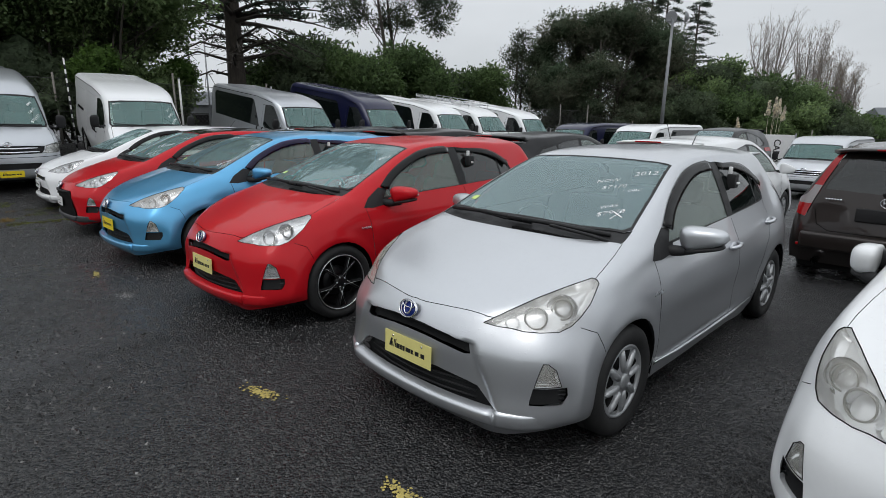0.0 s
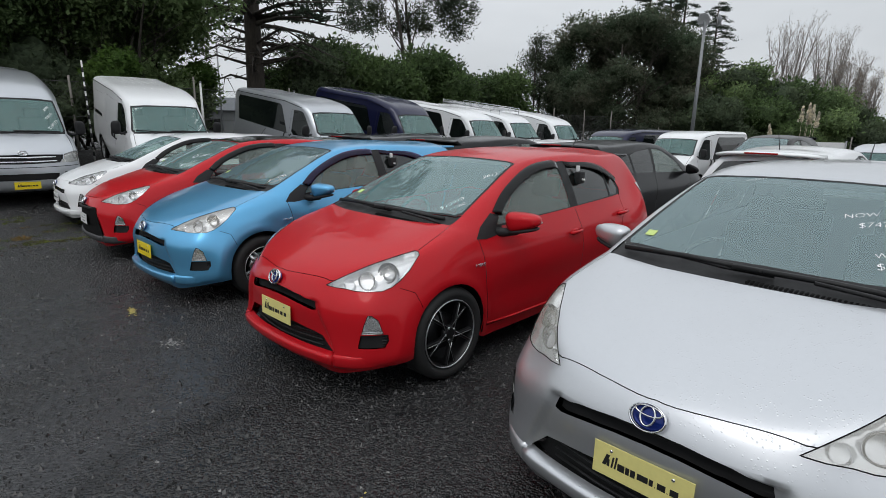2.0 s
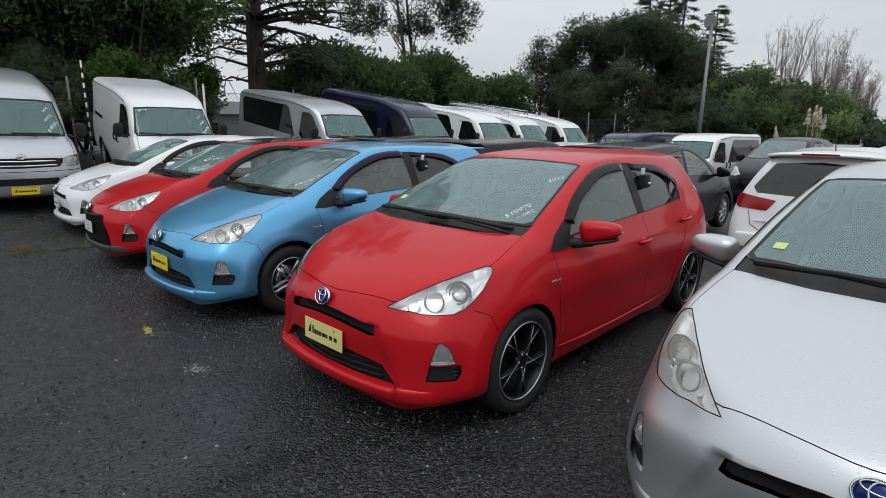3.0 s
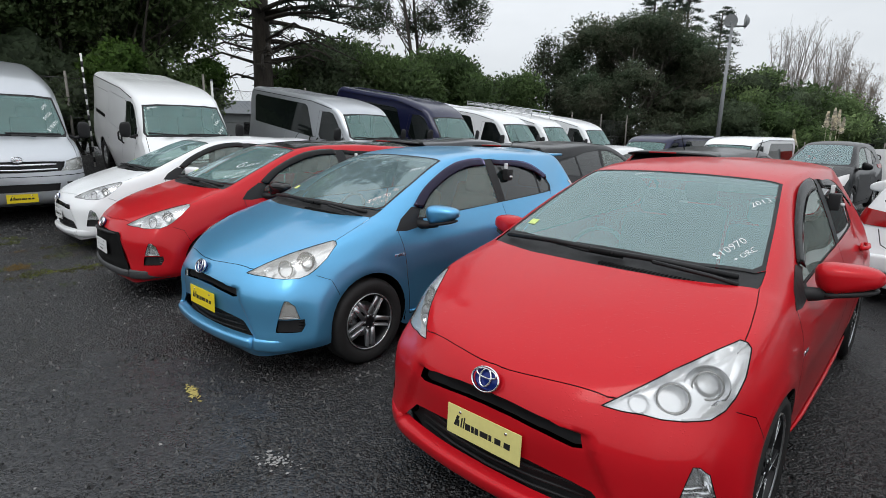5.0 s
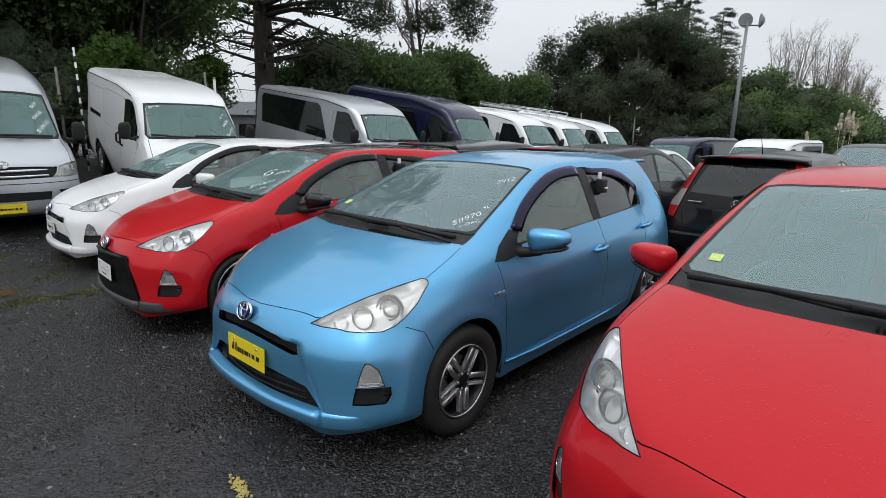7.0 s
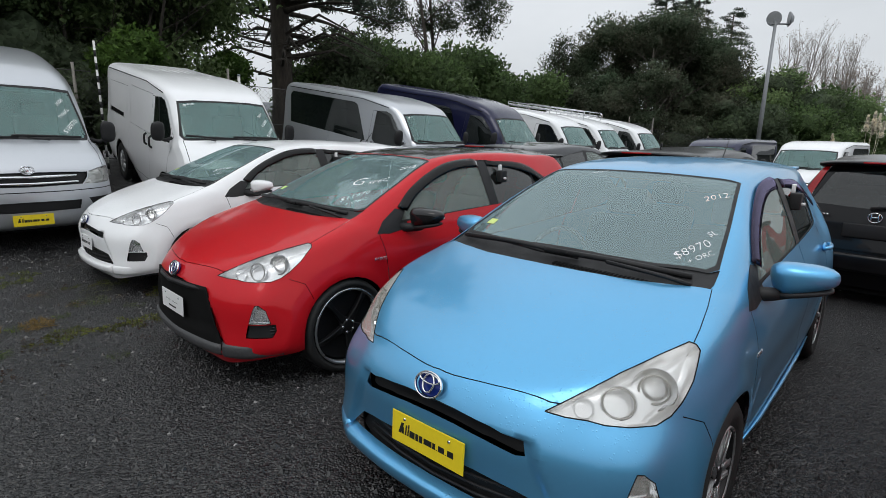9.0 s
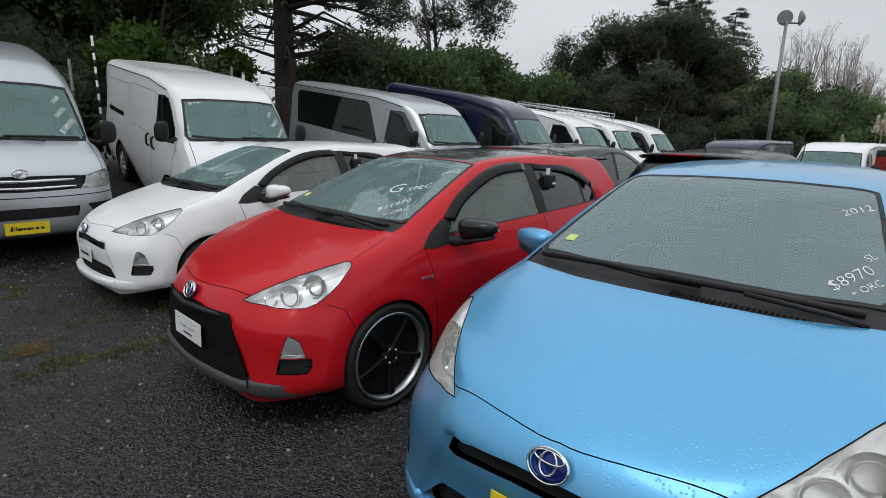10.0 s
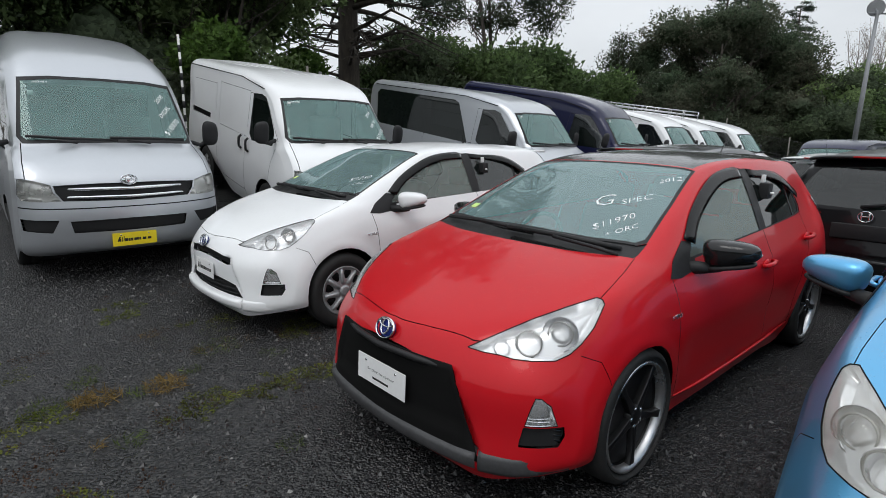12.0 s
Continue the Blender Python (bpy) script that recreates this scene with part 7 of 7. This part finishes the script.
# the long sloping hedge
for px, dist, hgt, wide, seed in ((1150, 48, 7.4, 2.4, 80), (1192, 46, 7.3, 2.6, 81), (1235, 47, 6.9, 2.6, 82), (1280, 49, 6.4, 3.0, 83), (1325, 52, 5.9, 3.0, 84), (1370, 55, 5.5, 3.0, 85), (1415, 58, 4.7, 3.0, 86), (1460, 62, 3.9, 3.0, 87), (1505, 66, 3.0, 2.8, 88), (1230, 42, 4.2, 2.4, 89), (1300, 44, 4.0, 2.6, 90), (1380, 47, 3.4, 2.4, 91), (1450, 50, 2.8, 2.4, 92), (1520, 54, 2.4, 2.4, 93), (1590, 60, 2.6, 2.6, 94), (1680, 62, 3.0, 3.0, 95)):
    x, y = along(px, dist)
    tree("hedge_tree", x, y, "green bushy tree in a long sloping hedge", "tree", "leaf_great" if seed < 82 else ("leaf_hedge", "leaf_broad", "leaf_dark")[seed % 3], "bark", blob_heap(12, wide * .8, wide * .8, .8, hgt - .8, wide * .45, seed), 1500, 6, .280, .48, .20, seed, .12, .7, 7, wide, .9, .6, 2, "sloping hedge", -.5, core=.74)


def bare_tree(px, dist, hgt, wide, seed, leafy):
    x, y = along(px, dist)
    rng = np.random.default_rng(seed)
    top = thing("bare_poplar", Matrix.Translation((x, y, -.5)), "nearly bare upright autumn poplar beyond the hedge", "tree", "autumn poplars")
    bm = bmesh.new()
    ends = []
    for k in range(9):
        a = 2 * math.pi * (k + rng.uniform(0, .8)) / 9
        lean = Vector((math.cos(a), math.sin(a), 0)) * wide * .75
        ends += limbs(bm, (lean.x * .1, lean.y * .1, 0), (lean.x, lean.y, hgt * rng.uniform(.85, 1.0)), .13, 20, wide * 1.35, rng, 2.1, .22, 1, 7)
    part("trunk", bm, M["twig"], top, "fine upright brown twigs")
    pts = np.array([e for e in ends for _ in range(leafy)]) + rng.normal(size=(len(ends) * leafy, 3)) * .16
    hang("crown", leaf_mesh("crown", pts, .10, .6, rng), M["autumn"], top, "last brown leaves", smooth=False)


bare_tree(1346, 74, 14.2, 2.6, 101, 1)
bare_tree(1416, 80, 13.0, 2.5, 102, 3)
bare_tree(1455, 84, 10.4, 2.2, 103, 4)
bare_tree(1488, 88, 9.0, 1.9, 104, 3)

# ---- fence, posts, lamp, far buildings ----
M["wire"] = mat_plain("dull_wire", (0.085, 0.085, 0.085), 0.6, 0.4, 40.0, 0.2, 0.0)
M["galv"] = mat_plain("galvanised_steel", (0.24, 0.25, 0.26), 0.5, 0.6, 40.0, 0.2, 0.05)
M["post_wood"] = mat_plain("weathered_post", (0.20, 0.185, 0.165), 0.85, 0.0, 40.0, 0.3, 0.3)
M["white_post"] = mat_plain("white_painted_post", (0.62, 0.62, 0.60), 0.6, 0.0, 40.0, 0.15, 0.1)
M["concrete"] = mat_plain("grey_concrete", (0.30, 0.30, 0.295), 0.85, 0.0, 20.0, 0.2, 0.2)
M["roofing"] = mat_plain("grey_roofing", (0.10, 0.11, 0.12), 0.6, 0.1, 8.0, 0.2, 0.1)
M["wall_grey"] = mat_plain("pale_wall", (0.14, 0.15, 0.15), 0.8, 0.0, 8.0, 0.15, 0.1)
M["sign_white"] = mat_plain("white_banner", (0.72, 0.72, 0.72), 0.6, 0.0, 20.0, 0.08, 0.05)
M["sign_red"] = mat_plain("red_banner", (0.50, 0.03, 0.02), 0.6, 0.0, 20.0, 0.1, 0.05)
M["grass"] = mat_leaf("green_grass", (0.085, 0.130, 0.025), (0.19, 0.24, 0.06))
M["moss_green"] = mat_leaf("yellow_green_moss", (0.13, 0.155, 0.030), (0.28, 0.29, 0.070))
M["rust_moss"] = mat_leaf("rusty_moss", (0.07, 0.035, 0.020), (0.15, 0.075, 0.040))
M["dry_grass"] = mat_leaf("dry_grass", (0.21, 0.135, 0.045), (0.44, 0.32, 0.13))
M["plume"] = mat_leaf("pampas_plume", (0.86, 0.80, 0.66), (0.93, 0.88, 0.76))
M["stone"] = mat_chips("wet_stone_chip", 0.010, 0.028, 0.075)
M["stone_pale"] = mat_plain("pale_stone", (0.26, 0.255, 0.245), 0.6, 0.0, 60.0, 0.3, 0.2)
M["yellow_mark"] = mat_plain("worn_yellow_paint", (0.42, 0.34, 0.10), 0.7, 0.0, 90.0, 0.35, 0.3)


def chain_fence(name, a, b, high, gap, label, mesh_to=None):
    """A wire-mesh fence from one place to another: posts, rails and crossed wires."""
    top = thing(name, Matrix.Identity(4), label, "fence", "boundary fences")
    a, b = Vector((*a, 0)), Vector((*b, 0))
    n = max(2, int((b - a).length / gap))
    d = (b - a).normalized()
    rng = np.random.default_rng(n)
    for k in range(n + 1):
        p = a.lerp(b, k / n)
        z = ground_z(p.x, p.y)
        pb = bmesh.new()
        add_tube(pb, [(p.x, p.y, z - .1), (p.x + rng.normal() * .03, p.y, z + high + .12 + rng.uniform(0, .25))], [.034, .028], 8)
        part("post", pb, M["post_wood"], top)
    for h in (.06, high * .5, high):
        rb = bmesh.new()
        pts = [a.lerp(b, k / (2 * n)) for k in range(2 * n + 1)]
        add_tube(rb, [(p.x, p.y, ground_z(p.x, p.y) + h) for p in pts], .008, 5)
        part("line_wire", rb, M["wire"], top)
    wires = bmesh.new()
    l, step = (b - a).length, .13
    for k in range(int(l / step)):
        for s in (1, -1):
            q0 = a + d * (k * step)
            q1 = q0 + d * s * high
            if s > 0 and k * step + high > l or s < 0 and k * step - high < 0:
                continue
            add_tube(wires, [(q0.x, q0.y, ground_z(q0.x, q0.y) + .04), (q1.x, q1.y, ground_z(q1.x, q1.y) + high)], .0028, 3, cap=False)
    tagged(part("wire_mesh", wires, M["wire"], top, "crossed galvanised wires"), kind="stuff")
    return top


chain_fence("wire_fence", yard(-6, 18.2), yard(31, 18.2), 1.75, 3.0, "grey wire-mesh fence with posts along the bank")
chain_fence("wire_fence", yard(31, 18.2), yard(31, -12), 1.5, 3.0, "grey wire-mesh fence along the far side of the yard")


def striped_pole(x, y, high):
    top = thing("striped_pole", Matrix.Translation((x, y, ground_z(x, y))), "slim pole with black and white bands", "pole")
    b = bmesh.new()
    add_tube(b, [(0, 0, -.1), (-.02, 0, high)], .020, 10)
    core = part("pole", b, M["white_post"], top)
    for k in range(int(high / .22)):
        z = .1 + k * .22
        r = bmesh.new()
        add_tube(r, [(-.02 * z / high, 0, z), (-.02 * (z + .11) / high, 0, z + .11)], .022, 10)
        part("black_band", r, M["trim"], core)
    return top


striped_pole(-9.62, 14.30, 2.35)
for x, y, high in ((-8.0, 16.9, 1.95), (-6.1, 19.7, 1.9), (-1.7, 22.4, 1.7), (1.2, 25.6, 1.7)):
    t = thing("white_post", Matrix.Translation((x, y, ground_z(x, y))), "slim white-painted post by the fence", "post", "white posts")
    b = bmesh.new()
    add_tube(b, [(0, 0, -.1), (0, 0, high)], [.034, .030], 10)
    part("post", b, M["white_post"], t)
    b = bmesh.new()
    add_tube(b, [(0, 0, high), (0, 0, high + .03), (0, 0, high + .04)], [.038, .038, .01], 10)
    part("cap", b, M["galv"], t)


def flood_lamp(x, y, high):
    """A tall grey pole with two round floodlights."""
    z = ground_z(x, y)
    top = thing("flood_lamp", Matrix.Translation((x, y, z)), "tall grey lamp pole with two round floodlights", "lamp post")
    b = bmesh.new()
    add_tube(b, [(-.02, 0, -.2), (0, 0, high * .5), (.03, 0, high)], [.105, .085, .060], 14)
    part("pole", b, M["galv"], top)
    b = bmesh.new()
    add_tube(b, [(-.28, 0, high - .12), (.62, 0, high - .12)], .035, 8)
    part("crossbar", b, M["galv"], top)
    for cx, turn, tip in ((-.05, 250, 26), (.62, 190, 12)):
        h = lathe([(.02, -.16), (.12, -.15), (.23, -.06), (.295, 0), (.305, .02), (.29, .025)], 28, "z")
        g = lathe([(.29, .012), (.18, .016), (0, .018)], 28, "z")
        m = Matrix.Translation((cx, 0, high + .08)) @ Matrix.Rotation(radians(turn + 60), 4, "Z") @ Matrix.Rotation(radians(78 + tip), 4, "X")
        bmesh.ops.transform(h, matrix=m, verts=h.verts)
        bmesh.ops.transform(g, matrix=m, verts=g.verts)
        head = part("lamp_head", h, M["galv"], top, "round floodlight head")
        part("glass", g, M["cover"], head, "pale floodlight glass")
        br = bmesh.new()
        add_tube(br, [(cx, 0, high - .12), (cx, 0, high + .08)], .025, 6)
        part("bracket", br, M["galv"], head)
    return top


flood_lamp(11.15, 28.2, 7.0)


def far_building(px, dist, wide, deep, high, label, turn):
    x, y = along(px, dist)
    top = thing("building", pose(x, y, -.3, 0, 0, turn), label, "building", "far buildings")
    part("wall", box_bm(-wide / 2, wide / 2, -deep / 2, deep / 2, 0, high), M["wall_grey"], top, "", False)
    r = bmesh.new()
    a = [r.verts.new(p) for p in ((-wide / 2 - .4, -deep / 2 - .4, high), (wide / 2 + .4, -deep / 2 - .4, high), (wide / 2 + .4, deep / 2 + .4, high), (-wide / 2 - .4, deep / 2 + .4, high), (-wide / 2, 0, high + 1.3), (wide / 2, 0, high + 1.3))]
    for f in ((0, 1, 5, 4), (2, 3, 4, 5), (1, 2, 5), (3, 0, 4), (3, 2, 1, 0)):
        r.faces.new([a[i] for i in f])
    part("roof", r, M["roofing"], top, "low grey pitched roof", False)
    for k in range(4):
        w = part("window", box_bm(-wide * .4 + k * wide * .24, -wide * .4 + k * wide * .24 + 1.4, -deep / 2 - .05, -deep / 2 + .02, high * .4, high * .75), M["gloss_black"], top, "dark window", False)
    return top


# this first building is added in place of a dim hill line
far_building(395, 60, 16, 8, 3.0, "low grey building added in place of a dim hill line", 20)
far_building(1720, 70, 15, 10, 2.2, "low building with a flat dark eave beyond the yard", -25)
t = thing("far_pole", Matrix.Translation((*along(372, 55), 0)), "thin grey light pole far behind the trees", "pole")
b = bmesh.new()
add_tube(b, [(0, 0, 0), (0, 0, 8.5)], [.09, .06], 8)
part("pole", b, M["galv"], t)


def banner(x, y, turn):
    z = ground_z(x, y)
    top = thing("yard_banner", pose(x, y, z, 0, 0, turn), "white yard banner with black lettering on a frame", "sign")
    part("panel", box_bm(-.02, .02, -.75, .75, .25, 1.75, .005), M["sign_white"], top, "", False)
    part("red_panel", box_bm(-.02, .02, .76, 1.6, .25, 1.70, .005), M["sign_red"], top, "red end panel", False)
    for y_ in (-.74, .74):
        b = bmesh.new()
        add_tube(b, [(-.04, y_, 0), (-.04, y_, 1.80)], .025, 8)
        part("post", b, M["galv"], top)
    t_ = letters("CAR AU", .30, .004)
    bmesh.ops.transform(t_, matrix=Matrix.Translation((-.0245, -.20, 1.05)) @ Matrix.Rotation(radians(-90), 4, "Z") @ Matrix.Rotation(radians(90), 4, "X") @ Matrix.Rotation(radians(-90), 4, "Z"), verts=t_.verts)
    part("lettering", t_, M["ink"], top, "black lettering running downwards", False)
    for k in range(5):
        part("print_bar", box_bm(-.0255, -.0205, .12, .22, .45 + k * .24, .60 + k * .24), M["ink"], top, "", False)
    return top


banner(11.9, 19.9, 60)


def pampas(x, y):
    rng = np.random.default_rng(5)
    top = thing("pampas_grass", Matrix.Translation((x, y, ground_z(x, y))), "clump of pampas grass with pale feathery plumes", "plant")
    n = 900
    a, r = rng.uniform(0, 2 * math.pi, n), rng.uniform(.1, 1.2, n)
    pts = np.stack([np.cos(a) * r, np.sin(a) * r, .3 + rng.uniform(0, 1.2, n) * (1 - r * .4)], 1)
    hang("grass", leaf_mesh("grass", pts, 1.0, .03, rng, np.stack([np.cos(a) * .8, np.sin(a) * .8, np.full(n, 1.6)], 1)), M["leaf_hedge"], top, "arching green blades", smooth=False)
    for dx, dy, h, l in ((-.25, 0, 3.05, -.05), (0, .1, 3.2, .08), (.20, -.1, 3.1, .0), (.35, .1, 2.75, .22), (.10, .2, 2.9, .12), (-1.3, 0, 2.1, -.5)):
        s = bmesh.new()
        add_tube(s, [(dx * .3, dy * .3, 0), (dx + l * .4, dy, h * .6), (dx + l, dy, h)], [.014, .010, .006], 5)
        stem = part("stem", s, M["plume"], top)
        f = rng.uniform(0, 1, 420)
        p = np.stack([dx + l * (1 + .3 * f) + rng.normal(size=420) * .055 * (1.1 - f), np.full(420, dy) + rng.normal(size=420) * .055 * (1.1 - f), h - .45 + f * .75], 1)
        hang("plume", leaf_mesh("plume", p, .15, .32, rng, np.tile((.1, 0, 1.4), (420, 1))), M["plume"], stem, "pale feathery plume", smooth=False)
    return top


pampas(18.05, 30.3)

# ---- small things on the ground ----


def scatter(name, label, n, box, size, material, seed, tall=.6, keep=None):
    rng = np.random.default_rng(seed)
    u0, u1, w0, w1 = box
    pts = []
    while len(pts) < n:
        u, w = rng.uniform(u0, u1), rng.uniform(w0, w1)
        if keep is None or keep(u, w, rng):
            pts.append(yard(u, w))
    verts, faces = [], []
    for x, y in pts:
        s = size * rng.uniform(.5, 1.5)
        z = ground_z(x, y)
        a = rng.uniform(0, 6.28)
        i = len(verts)
        for k in range(4):
            q = a + k * 1.571 + rng.normal() * .25
            verts.append((x + math.cos(q) * s * rng.uniform(.7, 1.2), y + math.sin(q) * s * rng.uniform(.7, 1.2), z - s * .1))
        verts.append((x + rng.normal() * s * .2, y + rng.normal() * s * .2, z + s * tall))
        faces += [(i, i + 1, i + 4), (i + 1, i + 2, i + 4), (i + 2, i + 3, i + 4), (i + 3, i, i + 4)]
    me = bpy.data.meshes.new(name)
    me.from_pydata(verts, [], faces)
    return tagged(hang(name, me, material, smooth=False), label, "gravel", kind="stuff")


scatter("stone_chips", "loose wet dark stone chips on the yard", 52000, (-.5, 4.2, 0, 14), .0078, M["stone"], 1, .8)
scatter("stone_chips", "larger loose dark stones on the yard", 7000, (-.8, 3.2, 3, 14), .0145, M["stone"], 2, .8)
scatter("pale_stones", "scattered pale stones on the yard", 220, (-.8, 3.6, 1, 14), .011, M["stone_pale"], 3, .7)


def tuft(x, y, r, n, key, label, seed, tall):
    rng = np.random.default_rng(seed)
    top = thing("grass_tuft", Matrix.Translation((x, y, ground_z(x, y))), label, "grass", "weeds in the gravel")
    n, tall = int(n * 1.25), tall * 1.15
    a, q = rng.uniform(0, 6.28, n), r * 1.5 * np.sqrt(rng.uniform(0, 1, n))
    pts = np.stack([np.cos(a) * q, np.sin(a) * q, rng.uniform(.2, 1, n) * tall * .5], 1)
    hang("grass", leaf_mesh("grass", pts, tall * 1.1, .07, rng, np.stack([np.cos(a) * .8, np.sin(a) * .8, np.full(n, .9)], 1)), M[key], top, smooth=False)
    return top


for x, y, r, n, key, tall, seed in ((-6.82, 8.22, .085, 150, "dry_grass", .060, 1), (-7.11, 8.03, .080, 120, "dry_grass", .065, 2), (-7.17, 7.95, .040, 50, "dry_grass", .070, 3), (-6.81, 7.57, .030, 16, "dry_grass", .050, 4), (-7.37, 8.99, .050, 40, "dry_grass", .035, 5),
                                    (-6.36, 8.77, .060, 60, "grass", .030, 6), (-6.79, 8.84, .110, 110, "grass", .040, 7), (-6.86, 8.76, .050, 60, "dry_grass", .030, 8), (-6.79, 8.45, .045, 50, "grass", .035, 9), (-6.95, 8.12, .050, 60, "grass", .035, 10), (-7.35, 8.21, .060, 70, "grass", .040, 11),
                                    (-6.68, 7.63, .055, 50, "grass", .040, 12), (-5.88, 7.65, .050, 50, "grass", .035, 13), (-7.32, 7.89, .090, 90, "grass", .045, 14), (-7.42, 8.40, .050, 50, "grass", .030, 15), (-6.70, 8.95, .100, 60, "dry_grass", .025, 16)):
    tuft(x, y, r, n, key, "small tuft of dry orange-brown grass" if key == "dry_grass" else "small green weed in the gravel", seed, tall)


def moss(label, key, n, box, size, seed):
    """Low flecks of moss between the stones, in ragged patches."""
    rng = np.random.default_rng(seed)
    u0, u1, w0, w1 = box
    pts = []
    while len(pts) < n:
        u, w = rng.uniform(u0, u1), rng.uniform(w0, w1)
        if noise.noise(Vector((u * 2.2, w * 2.2, seed))) + .5 * noise.noise(Vector((u * 7, w * 7, seed))) > .32:
            x, y = yard(u, w)
            pts.append((x, y, ground_z(x, y) + .004))
    me = leaf_mesh("moss", np.array(pts), size, .35, rng, np.tile((0, 0, .5), (n, 1)))
    return tagged(hang("moss", me, M[key], smooth=False), label, "moss", kind="stuff")


moss("low green moss flecks between wet stones", "moss_green", 5600, (-.2, 2.6, 9.6, 12.4), .024, 5)
moss("rusty brown moss flecks between wet stones", "rust_moss", 2600, (-.2, 2.8, 9.6, 12.6), .018, 8)


def worn_mark(x, y, turn, l, w, n, seed, key="yellow_mark", label="worn yellow paint mark on the seal"):
    """Flakes left of a painted mark."""
    rng = np.random.default_rng(seed)
    verts, faces = [], []
    for _ in range(n):
        cx, cy = rng.normal() * l * .28, rng.normal() * w * .28
        r = rng.uniform(.002, .011)
        i = len(verts)
        m = 6
        for k in range(m):
            a = 2 * math.pi * k / m
            q = r * rng.uniform(.5, 1.3)
            verts.append((cx + q * math.cos(a), cy + q * math.sin(a), .0045 + rng.uniform(0, .003)))
        faces.append(tuple(range(i, i + m)))
    me = bpy.data.meshes.new("yellow_mark")
    me.from_pydata(verts, [], faces)
    ob = hang("paint_mark", me, M[key], smooth=False)
    ob.matrix_basis = pose(x, y, ground_z(x, y), 0, 0, turn)
    return tagged(ob, label, "paint mark", "worn bay marks", "stuff")


worn_mark(-1.09, 2.93, -32, .24, .08, 190, 1)
worn_mark(-.18, 2.06, -40, .18, .07, 130, 2)
worn_mark(-3.64, 5.40, -50, .20, .06, 110, 3)
worn_mark(-2.93, 4.72, -30, .20, .10, 70, 4, "stone_pale", "faded pale paint mark on the seal")
